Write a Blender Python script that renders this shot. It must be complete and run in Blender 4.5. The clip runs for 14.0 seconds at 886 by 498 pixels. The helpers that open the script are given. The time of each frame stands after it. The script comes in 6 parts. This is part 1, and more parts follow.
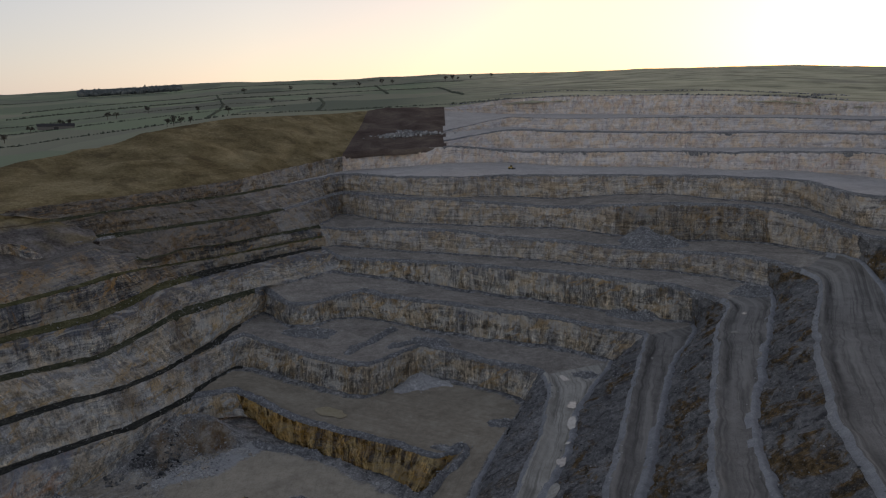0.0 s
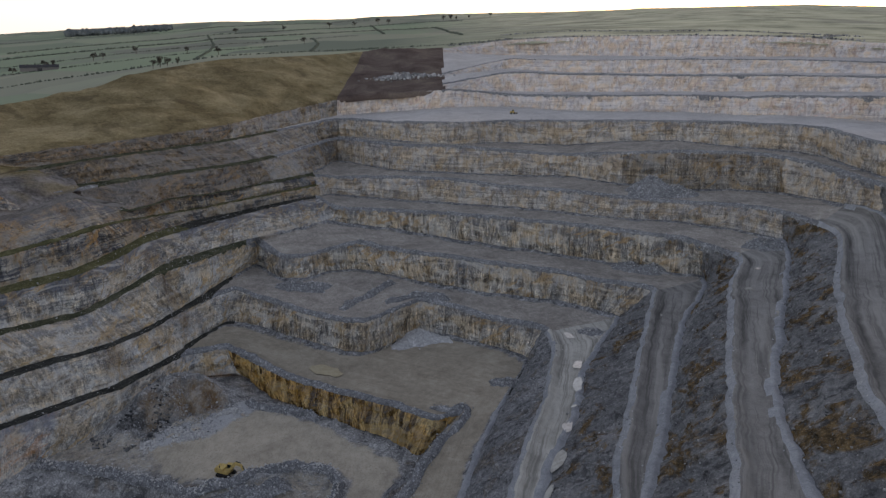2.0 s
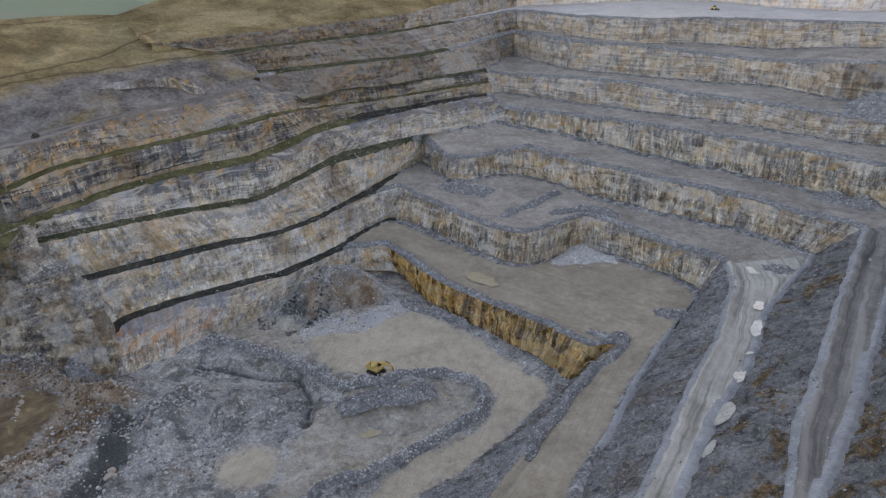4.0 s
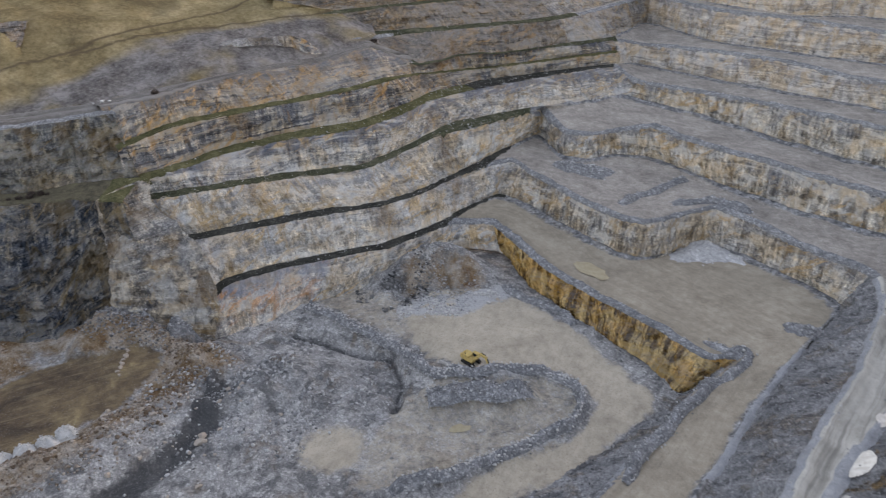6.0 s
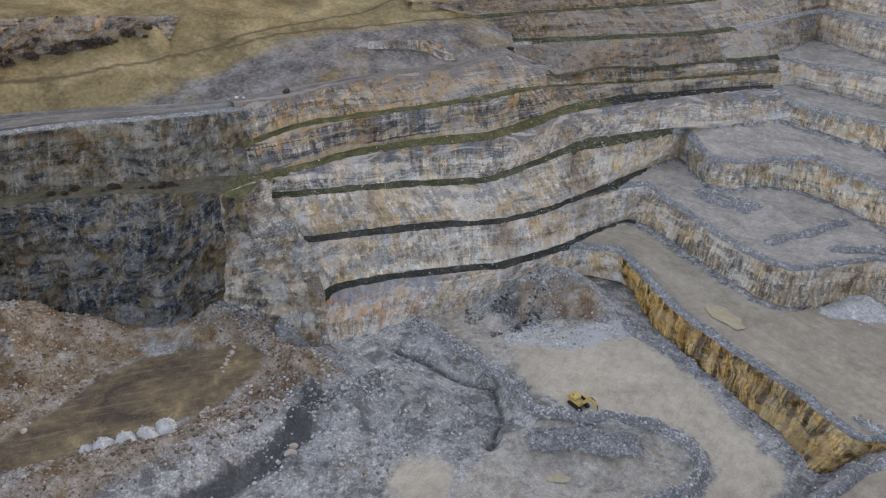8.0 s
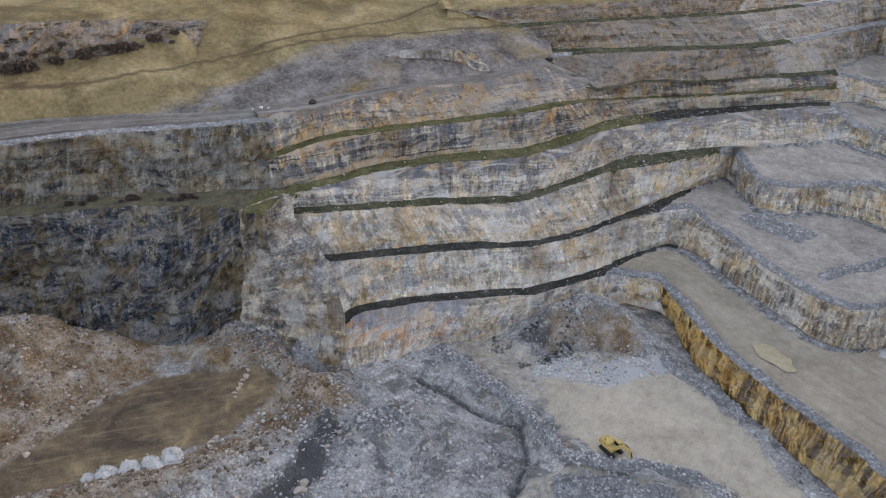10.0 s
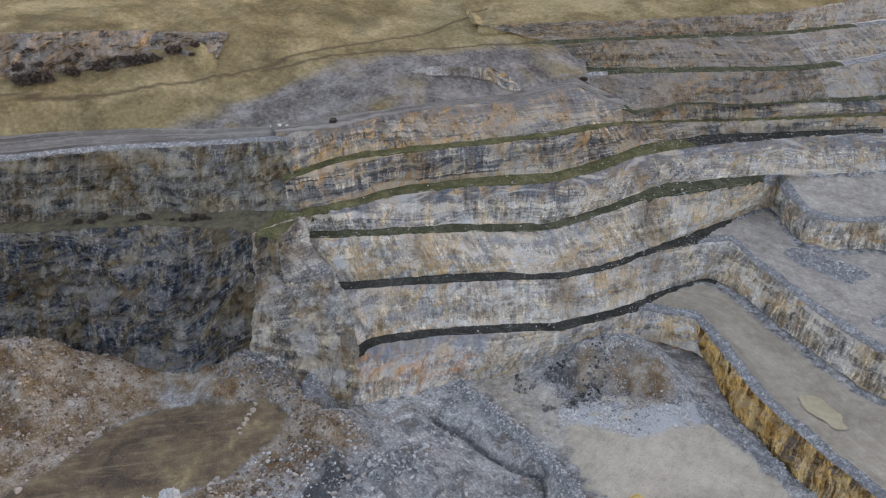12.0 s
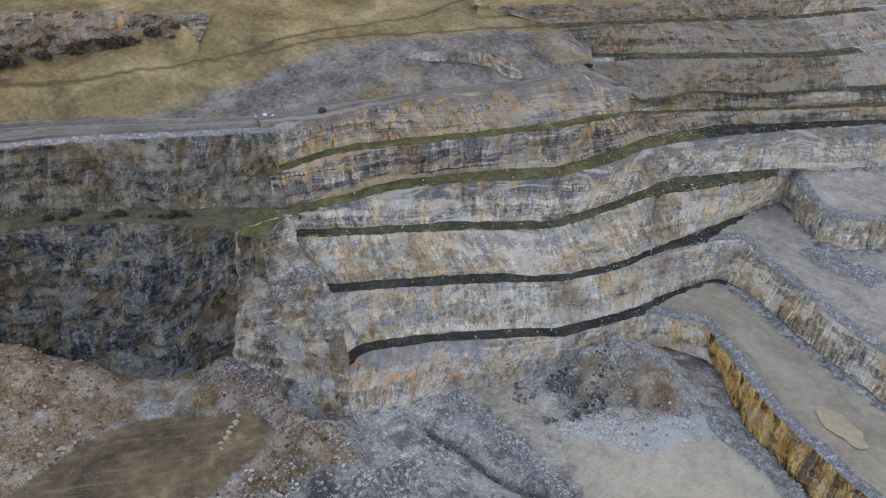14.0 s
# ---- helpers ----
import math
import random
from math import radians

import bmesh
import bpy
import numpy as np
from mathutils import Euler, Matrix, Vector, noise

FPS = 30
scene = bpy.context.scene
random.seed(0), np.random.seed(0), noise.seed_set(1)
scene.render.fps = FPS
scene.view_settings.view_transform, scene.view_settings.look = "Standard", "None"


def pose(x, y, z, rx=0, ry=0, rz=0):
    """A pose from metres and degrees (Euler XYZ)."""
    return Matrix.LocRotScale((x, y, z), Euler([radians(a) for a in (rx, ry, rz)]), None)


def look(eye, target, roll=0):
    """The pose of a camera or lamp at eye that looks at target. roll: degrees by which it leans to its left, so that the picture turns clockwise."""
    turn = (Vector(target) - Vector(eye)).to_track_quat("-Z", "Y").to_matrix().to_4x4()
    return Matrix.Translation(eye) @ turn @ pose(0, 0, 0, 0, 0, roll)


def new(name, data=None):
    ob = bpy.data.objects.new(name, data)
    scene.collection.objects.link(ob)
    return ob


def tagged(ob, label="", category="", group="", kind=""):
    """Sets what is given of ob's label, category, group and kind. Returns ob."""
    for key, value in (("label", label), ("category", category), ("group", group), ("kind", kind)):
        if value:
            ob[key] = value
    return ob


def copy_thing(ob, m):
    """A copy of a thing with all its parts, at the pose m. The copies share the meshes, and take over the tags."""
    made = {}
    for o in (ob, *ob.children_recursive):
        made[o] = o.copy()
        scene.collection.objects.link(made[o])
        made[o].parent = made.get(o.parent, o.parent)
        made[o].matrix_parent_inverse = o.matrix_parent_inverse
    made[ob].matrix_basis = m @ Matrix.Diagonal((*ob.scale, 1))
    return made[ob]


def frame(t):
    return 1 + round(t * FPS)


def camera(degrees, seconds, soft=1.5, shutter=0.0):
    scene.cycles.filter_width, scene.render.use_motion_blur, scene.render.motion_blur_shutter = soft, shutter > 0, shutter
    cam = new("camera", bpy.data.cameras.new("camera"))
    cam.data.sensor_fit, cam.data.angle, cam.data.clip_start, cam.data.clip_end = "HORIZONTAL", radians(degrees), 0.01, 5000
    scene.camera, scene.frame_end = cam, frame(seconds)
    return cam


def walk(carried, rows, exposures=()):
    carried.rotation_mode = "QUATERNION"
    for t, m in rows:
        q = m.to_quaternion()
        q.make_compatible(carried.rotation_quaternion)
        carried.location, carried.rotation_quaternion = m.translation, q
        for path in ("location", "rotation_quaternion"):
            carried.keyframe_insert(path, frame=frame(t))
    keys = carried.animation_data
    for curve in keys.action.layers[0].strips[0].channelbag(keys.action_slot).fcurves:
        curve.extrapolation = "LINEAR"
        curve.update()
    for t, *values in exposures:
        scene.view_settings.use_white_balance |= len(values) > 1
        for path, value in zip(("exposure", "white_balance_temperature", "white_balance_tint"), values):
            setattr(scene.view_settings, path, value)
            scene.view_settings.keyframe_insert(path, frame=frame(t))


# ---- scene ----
cam = camera(64.0, 14.0, soft=1.2, shutter=0.5)
PATH = [
    (0, (1.158, -0.617, 119.436), (1.166, 1.342, 119.03), -0.6),
    (0.5, (1.012, 2.648, 119.345), (1.022, 4.603, 118.927), -0.6),
    (1, (0.768, 5.946, 119.033), (0.779, 7.894, 118.583), -0.5),
    (1.5, (0.409, 9.173, 119.094), (0.423, 11.111, 118.599), -0.5),
    (2, (0.357, 12.538, 119.14), (0.371, 14.458, 118.582), -0.5),
    (2.5, (-0.168, 15.736, 119.087), (-0.151, 17.635, 118.458), -0.4),
    (3, (-1.469, 19.345, 119.142), (-1.611, 21.212, 118.44), -0.4),
    (3.5, (-0.675, 22.19, 119.148), (-1.075, 23.993, 118.379), -0.5),
    (3.7, (-0.48, 23.467, 118.857), (-0.899, 25.254, 118.063), -0.5),
    (5.8, (-3.655, 37.306, 120.495), (-4.319, 38.946, 119.564), -0.1),
    (6, (-4.155, 38.542, 120.621), (-4.859, 40.166, 119.689), -0.1),
    (6.5, (-4.854, 41.589, 120.573), (-5.655, 43.168, 119.641), -0.1),
    (7, (-5.727, 44.628, 120.594), (-6.621, 46.156, 119.663), -0.1),
    (7.5, (-6.953, 47.591, 120.82), (-7.919, 49.073, 119.888), 0.0),
    (8, (-7.908, 50.722, 120.894), (-8.917, 52.176, 119.962), 0.1),
    (8.2, (-8.439, 51.941, 120.82), (-9.458, 53.389, 119.889), 0.0),
    (10.5, (-15.384, 64.651, 121.213), (-16.488, 66.036, 120.283), 0.5),
    (11, (-17.217, 67.317, 121.349), (-18.336, 68.69, 120.421), 0.6),
    (11.5, (-19.072, 70.033, 121.532), (-20.21, 71.397, 120.613), 0.7),
    (12, (-20.782, 72.657, 121.403), (-21.935, 74.014, 120.49), 0.8),
    (12.5, (-22.706, 75.159, 121.419), (-23.858, 76.516, 120.507), 0.9),
    (13, (-24.63, 77.573, 121.402), (-25.776, 78.927, 120.478), 1.0),
    (13.5, (-26.64, 80.115, 121.174), (-27.778, 81.462, 120.229), 1.1),
    (14, (-28.893, 82.614, 121.245), (-30.02, 83.954, 120.276), 1.2),
]
EXPOSURES = [(0, 0.45, 6950, 16), (1, 0.66, 6900, 16), (2, 1.25, 6850, 16), (2.8, 1.9, 6900, 15), (3.7, 2.08, 6900, 15), (6, 2.36, 7150, 16), (14, 2.58, 6950, 14)]
walk(cam, [(t, look(eye, target, roll)) for t, eye, target, roll in PATH], EXPOSURES)

# world and light: a bright, thinly veiled evening sky with the sun low behind the far rim
sky_world = bpy.data.worlds.new("evening_sky")
sky_world.use_nodes = True
scene.world = sky_world
wn = sky_world.node_tree.nodes
sky = wn.new("ShaderNodeTexSky")
sky.sky_type = "NISHITA"
sky.sun_disc = False
SUN_ELEV, SUN_AZ = radians(8), radians(30)
sky.sun_elevation, sky.sun_rotation = SUN_ELEV, SUN_AZ
sky.altitude, sky.air_density, sky.dust_density, sky.ozone_density = 300, 1.0, 1.0, 1.5
wn["Background"].inputs["Strength"].default_value = 0.15
# a thin high veil of cloud evens the sky: cream near the horizon, blue-grey above
where = wn.new("ShaderNodeTexCoord")
height = wn.new("ShaderNodeSeparateXYZ")
veil = wn.new("ShaderNodeValToRGB")
veil.color_ramp.elements[0].position, veil.color_ramp.elements[0].color = 0.48, (0.4, 0.37, 0.33, 1)
veil.color_ramp.elements[1].position, veil.color_ramp.elements[1].color = 0.8, (1.4, 1.4, 1.44, 1)
for at, colour in ((0.5, (6.0, 5.2, 4.8, 1)), (0.565, (5.2, 4.9, 4.75, 1)), (0.66, (2.3, 2.28, 2.3, 1))):
    veil.color_ramp.elements.new(at).color = colour
half = wn.new("ShaderNodeMath")
half.operation = "MULTIPLY_ADD"
half.inputs[1].default_value = half.inputs[2].default_value = 0.5
thin = wn.new("ShaderNodeMix")
thin.data_type = "RGBA"
thin.inputs[0].default_value = 0.6
link = sky_world.node_tree.links.new
link(where.outputs["Generated"], height.inputs[0])
link(height.outputs[2], half.inputs[0])
link(half.outputs[0], veil.inputs[0])
link(sky.outputs["Color"], thin.inputs[6])
link(veil.outputs["Color"], thin.inputs[7])
toward = wn.new("ShaderNodeVectorMath")
toward.operation = "DOT_PRODUCT"
toward.inputs[1].default_value = (math.sin(SUN_AZ), math.cos(SUN_AZ), 0)
across_sky = wn.new("ShaderNodeMath")
across_sky.operation = "MULTIPLY_ADD"
across_sky.inputs[1].default_value = across_sky.inputs[2].default_value = 0.5
side = wn.new("ShaderNodeValToRGB")
side.color_ramp.elements[0].position, side.color_ramp.elements[0].color = 0.0, (0.98, 0.98, 1.0, 1)
side.color_ramp.elements[1].position, side.color_ramp.elements[1].color = 0.99, (0.86, 0.77, 0.62, 1)
for at, colour in ((0.5, (0.60, 0.66, 0.74, 1)), (0.73, (0.67, 0.71, 0.77, 1)), (0.86, (0.84, 0.82, 0.82, 1)), (0.94, (0.87, 0.79, 0.78, 1))):
    side.color_ramp.elements.new(at).color = colour
tinted = wn.new("ShaderNodeMix")
tinted.data_type, tinted.blend_type = "RGBA", "MULTIPLY"
tinted.inputs[0].default_value = 1.0
link(where.outputs["Generated"], toward.inputs[0])
link(toward.outputs["Value"], across_sky.inputs[0])
link(across_sky.outputs[0], side.inputs[0])
link(thin.outputs[2], tinted.inputs[6])
link(side.outputs["Color"], tinted.inputs[7])
link(tinted.outputs[2], wn["Background"].inputs["Color"])
sun = new("sun", bpy.data.lights.new("sun", "SUN"))
sun.data.energy, sun.data.angle, sun.data.color = 0.5, radians(15), (1.0, 0.93, 0.85)
sun.matrix_world = look((0, 0, 0), (-math.sin(SUN_AZ) * math.cos(SUN_ELEV), -math.cos(SUN_AZ) * math.cos(SUN_ELEV), -math.sin(SUN_ELEV)))


# ---- materials ----
def ramp(nt, fac, stops):
    r = nt.nodes.new("ShaderNodeValToRGB")
    r.color_ramp.elements[0].position, r.color_ramp.elements[0].color = stops[0][0], (*stops[0][1], 1)
    r.color_ramp.elements[1].position, r.color_ramp.elements[1].color = stops[-1][0], (*stops[-1][1], 1)
    for p, c in stops[1:-1]:
        r.color_ramp.elements.new(p).color = (*c, 1)
    nt.links.new(fac, r.inputs[0])
    return r.outputs[0]


def grain(nt, size, detail=4, stretch=(1, 1, 1), rough=0.6, offset=0.0, twist=0.0, place=None):
    """Noise of about that size in metres, in world space or at a place."""
    place = place or nt.nodes.new("ShaderNodeNewGeometry").outputs["Position"]
    m = nt.nodes.new("ShaderNodeMapping")
    m.inputs["Scale"].default_value = [1 / (size * s) for s in stretch]
    m.inputs["Location"].default_value = (offset, offset * 0.7, offset * 1.3)
    nt.links.new(place, m.inputs[0])
    n = nt.nodes.new("ShaderNodeTexNoise")
    n.inputs["Scale"].default_value, n.inputs["Detail"].default_value = 1, detail
    n.inputs["Roughness"].default_value, n.inputs["Distortion"].default_value = rough, twist
    nt.links.new(m.outputs[0], n.inputs["Vector"])
    return n.outputs["Fac"]


def mix(nt, fac, a, b, mode="MIX"):
    n = nt.nodes.new("ShaderNodeMix")
    n.data_type, n.blend_type = "RGBA", mode
    for i, v in ((0, fac), (6, a), (7, b)):
        if isinstance(v, (int, float)):
            n.inputs[i].default_value = v
        elif isinstance(v, tuple):
            n.inputs[i].default_value = (*v, 1)
        else:
            nt.links.new(v, n.inputs[i])
    return n.outputs[2]


def stretch_to(nt, value, lo, hi):
    n = nt.nodes.new("ShaderNodeMapRange")
    n.inputs[1].default_value, n.inputs[2].default_value = lo, hi
    nt.links.new(value, n.inputs[0])
    return n.outputs[0]


def times(nt, a, b):
    n = nt.nodes.new("ShaderNodeMath")
    n.operation = "MULTIPLY"
    for i, v in ((0, a), (1, b)):
        if isinstance(v, (int, float)):
            n.inputs[i].default_value = v
        else:
            nt.links.new(v, n.inputs[i])
    return n.outputs[0]


def surface(name, rough=0.9):
    mat = bpy.data.materials.new(name)
    mat.use_nodes = True
    nt = mat.node_tree
    bsdf = nt.nodes["Principled BSDF"]
    bsdf.inputs["Roughness"].default_value = rough
    bsdf.inputs["Specular IOR Level"].default_value = 0.0
    return mat, nt, bsdf


def finish(nt, bsdf, colour, relief=None, strength=0.6, distance=0.3):
    nt.links.new(colour, bsdf.inputs["Base Color"])
    if relief is not None:
        b = nt.nodes.new("ShaderNodeBump")
        b.inputs["Strength"].default_value, b.inputs["Distance"].default_value = strength, distance
        nt.links.new(relief, b.inputs["Height"])
        nt.links.new(b.outputs[0], bsdf.inputs["Normal"])


def joints(nt, size, stretch, offset):
    """Jointed blocks: a tone for each block, and the distance to the nearest joint."""
    geo = nt.nodes.new("ShaderNodeNewGeometry")
    wob = nt.nodes.new("ShaderNodeTexNoise")
    wob.inputs["Scale"].default_value, wob.inputs["Detail"].default_value = 0.5, 3
    nt.links.new(geo.outputs["Position"], wob.inputs["Vector"])
    add = nt.nodes.new("ShaderNodeVectorMath")
    add.operation = "MULTIPLY_ADD"
    add.inputs[1].default_value = (1.6, 1.6, 1.0)
    nt.links.new(wob.outputs["Color"], add.inputs[0])
    nt.links.new(geo.outputs["Position"], add.inputs[2])
    m = nt.nodes.new("ShaderNodeMapping")
    m.inputs["Scale"].default_value = [1 / (size * s) for s in stretch]
    m.inputs["Location"].default_value = (offset, offset, offset)
    nt.links.new(add.outputs[0], m.inputs[0])
    outs = []
    for feature in ("F1", "DISTANCE_TO_EDGE"):
        v = nt.nodes.new("ShaderNodeTexVoronoi")
        v.feature = feature
        v.inputs["Scale"].default_value = 1.0
        nt.links.new(m.outputs[0], v.inputs["Vector"])
        outs.append(v.outputs["Color" if feature == "F1" else "Distance"])
    sep = nt.nodes.new("ShaderNodeSeparateColor")
    nt.links.new(outs[0], sep.inputs[0])
    return sep.outputs[0], outs[1]


def part_of(nt, name):
    n = nt.nodes.new("ShaderNodeAttribute")
    n.attribute_name = name
    return n.outputs["Fac"]


def in_face(nt, roll=1.6):
    """A place on a rock face: metres along it and metres up it, with the beds rolling gently along the ledges."""
    run, rise = part_of(nt, "run"), part_of(nt, "rise")
    along = nt.nodes.new("ShaderNodeCombineXYZ")
    nt.links.new(run, along.inputs[0])
    nt.links.new(part_of(nt, "tier"), along.inputs[2])
    wave = grain(nt, 45, 2, (1, 1, 1), 0.5, 4.0, 0.0, along.outputs[0])
    lift = nt.nodes.new("ShaderNodeMath")
    lift.operation = "MULTIPLY_ADD"
    lift.inputs[1].default_value = roll * 4
    nt.links.new(wave, lift.inputs[0])
    nt.links.new(rise, lift.inputs[2])
    put = nt.nodes.new("ShaderNodeCombineXYZ")
    nt.links.new(run, put.inputs[0])
    nt.links.new(lift.outputs[0], put.inputs[1])
    nt.links.new(part_of(nt, "tier"), put.inputs[2])
    return put.outputs[0]


def slanted(nt, place, turn):
    r = nt.nodes.new("ShaderNodeVectorRotate")
    r.rotation_type = "Z_AXIS"
    r.inputs["Angle"].default_value = turn
    nt.links.new(place, r.inputs["Vector"])
    return r.outputs[0]


def rock_material(name, dark, mid, light, stain, stain_amount=0.5, band=1.0, dark_top=0.0, drill=0.6, mottle=0.0, wash=0.3, runs=0.5, crisp=1.0, flute=0.25):
    """Blasted limestone: beds that follow the ledges, drill streaks, slanting ochre smears, dark water runs, brown faults."""
    mat, nt, bsdf = surface(name, 0.95)
    place = in_face(nt)
    beds = grain(nt, 1.0, 5, (34, 0.6, 1), 0.6, 3.1, 0.15, place)
    thick = grain(nt, 1.0, 3, (80, 2.3, 1), 0.5, 8.1, 0.15, place)
    streak = grain(nt, 1.1, 6, (1, 1, 6), 0.68, 27.0, 0.5)
    broad = grain(nt, 4.5, 5, (1, 1, 2.6), 0.62, 37.0, 0.6)
    blocks = grain(nt, 2.6, 7, (1, 1, 1.2), 0.72, 9.2)
    fine = grain(nt, 0.5, 6, (1, 1, 1), 0.8, 2.2)
    value = mix(nt, 0.42, mix(nt, 0.6, streak, broad), blocks)
    value = mix(nt, min(0.75, 0.4 * band), value, mix(nt, 0.5, beds, thick))
    value = mix(nt, 0.22, value, fine)
    value = mix(nt, flute, value, grain(nt, 1.0, 5, (1.5, 13, 1), 0.66, 63.0, 0.35, place))
    body = ramp(nt, value, [(0.425, tuple(c * 0.6 for c in dark)), (0.465, dark), (0.508, mid), (0.555, light)])
    # drill marks, thin beds, crisp grain
    hair = grain(nt, 1.0, 5, (0.5, 5, 1), 0.7, 77.0, 0.25, place)
    body = mix(nt, drill, body, ramp(nt, hair, [(0.36, (0.62, 0.61, 0.60)), (0.5, (1, 1, 1)), (0.62, (1.3, 1.29, 1.26))]), "MULTIPLY")
    body = mix(nt, drill, body, ramp(nt, streak, [(0.38, (0.66, 0.65, 0.64)), (0.5, (1, 1, 1)), (0.62, (1.2, 1.2, 1.18))]), "MULTIPLY")
    body = mix(nt, min(1.0, 0.7 * band), body, ramp(nt, beds, [(0.38, (0.6, 0.61, 0.64)), (0.47, (0.95, 0.95, 0.96)), (0.6, (1.22, 1.2, 1.15))]), "MULTIPLY")
    body = mix(nt, 0.9 * crisp, body, ramp(nt, fine, [(0.33, (0.55, 0.55, 0.56)), (0.5, (1, 1, 1)), (0.67, (1.4, 1.39, 1.37))]), "MULTIPLY")
    # single thick beds, dark blue-grey or cream
    body = mix(nt, times(nt, stretch_to(nt, thick, 0.53, 0.59), 0.7 * band), body, mix(nt, 0.4, dark, body))
    body = mix(nt, times(nt, stretch_to(nt, thick, 0.45, 0.40), 0.6 * band), body, mix(nt, 0.45, tuple(c * k for c, k in zip(light, (1.04, 0.97, 0.86))), body))
    if dark_top:
        edge = grain(nt, 1.0, 5, (9, 3, 1), 0.65, 83.0, 0.4, place)
        where_top = stretch_to(nt, mix(nt, 0.55, part_of(nt, "part"), edge), 0.56, 0.62)
        body = mix(nt, times(nt, where_top, dark_top), body, mix(nt, 0.75, body, tuple(c * k for c, k in zip(dark, (0.85, 0.92, 1.08)))))
    big = grain(nt, 1.0, 5, (18, 5, 1), 0.6, 5.5, 0.8, place)
    body = mix(nt, times(nt, stretch_to(nt, big, 0.51, 0.57), 0.85), body, mix(nt, 0.6, body, light))
    body = mix(nt, times(nt, stretch_to(nt, big, 0.45, 0.38), 0.45), body, mix(nt, 0.35, dark, body))
    if mottle:
        spot = grain(nt, 1.0, 6, (11, 7, 1), 0.68, 91.0, 0.5, place)
        body = mix(nt, times(nt, stretch_to(nt, spot, 0.54, 0.59), mottle), body, mix(nt, stretch_to(nt, mix(nt, 0.5, blocks, streak), 0.42, 0.56), mid, light))
        moss = grain(nt, 1.0, 6, (9, 14, 1), 0.66, 191.0, 0.5, place)
        body = mix(nt, times(nt, stretch_to(nt, moss, 0.53, 0.59), mottle * 0.85), body, mix(nt, blocks, stain, tuple(c * 0.35 for c in stain)))
    tan = grain(nt, 7.0, 5, (1, 1, 0.9), 0.62, 147.0, 0.6)
    body = mix(nt, times(nt, stretch_to(nt, tan, 0.48, 0.58), 0.6), body, mix(nt, 1.0, body, (1.02, 0.84, 0.60), "MULTIPLY"))
    body = mix(nt, times(nt, stretch_to(nt, tan, 0.45, 0.37), 0.5), body, mix(nt, 1.0, body, (0.80, 0.87, 1.0), "MULTIPLY"))
    # slanting cream and ochre smears over the face
    slope = slanted(nt, place, -0.5)
    smear = grain(nt, 1.0, 6, (9, 2.6, 1), 0.68, 131.0, 0.9, slope)
    where_warm = grain(nt, 1.0, 3, (30, 9, 1), 0.5, 31.0, 0.3, place)
    warm = times(nt, stretch_to(nt, smear, 0.61 - 0.12 * stain_amount, 0.68 - 0.12 * stain_amount), stretch_to(nt, where_warm, 0.42, 0.56))
    tint = mix(nt, stretch_to(nt, mix(nt, 0.5, streak, fine), 0.40, 0.60), tuple(c * 0.7 for c in stain), tuple(min(0.9, c * 1.35 + 0.06) for c in stain))
    body = mix(nt, times(nt, warm, 0.75), body, tint)
    # brown stains that stand in tall columns
    column = times(nt, stretch_to(nt, grain(nt, 1.0, 4, (4.5, 16, 1), 0.6, 211.0, 0.3, place), 0.60 - 0.04 * stain_amount, 0.66 - 0.04 * stain_amount), stretch_to(nt, hair, 0.40, 0.56))
    body = mix(nt, times(nt, column, 0.7), body, mix(nt, fine, tuple(c * 0.4 for c in stain), tuple(c * 0.95 for c in stain)))
    rust = times(nt, stretch_to(nt, broad, 0.60 - 0.06 * stain_amount, 0.68 - 0.06 * stain_amount), stretch_to(nt, streak, 0.44, 0.56))
    body = mix(nt, times(nt, rust, 0.4 * min(1, stain_amount + 0.2)), body, mix(nt, fine, tuple(c * 0.45 for c in stain), stain))
    # water runs and faults
    run = grain(nt, 1.3, 4, (1, 1, 30), 0.6, 17.0, 0.1)
    patch = grain(nt, 1.0, 4, (13, 7, 1), 0.6, 55.0, 0.3, place)
    body = mix(nt, times(nt, times(nt, stretch_to(nt, run, 0.57, 0.64), stretch_to(nt, patch, 0.44, 0.56)), 0.8 * runs), body, (0.07, 0.058, 0.047))
    body = mix(nt, times(nt, times(nt, part_of(nt, "fault"), 0.75), stretch_to(nt, mix(nt, 0.5, streak, blocks), 0.40, 0.54)), body, mix(nt, stretch_to(nt, fine, 0.4, 0.6), (0.06, 0.042, 0.028), (0.27, 0.17, 0.085)))
    # cracks, with the shade of their crevices put into the colour
    crack = grain(nt, 1.5, 7, (1, 1, 1.8), 0.8, 12.0)
    body = mix(nt, times(nt, stretch_to(nt, crack, 0.42, 0.35), 0.75), body, tuple(c * 0.35 for c in dark))
    # pale rock dust lying on every ledge that faces up
    geo = nt.nodes.new("ShaderNodeNewGeometry")
    sep = nt.nodes.new("ShaderNodeSeparateXYZ")
    nt.links.new(geo.outputs["Normal"], sep.inputs[0])
    body = mix(nt, times(nt, stretch_to(nt, sep.outputs[2], 0.5, 0.9), wash), body, mix(nt, fine, (0.16, 0.16, 0.165), (0.4, 0.4, 0.4)))
    finish(nt, bsdf, body, mix(nt, 0.35, mix(nt, 0.5, blocks, crack), mix(nt, 0.5, streak, fine)), 1.0, 1.4)
    return mat


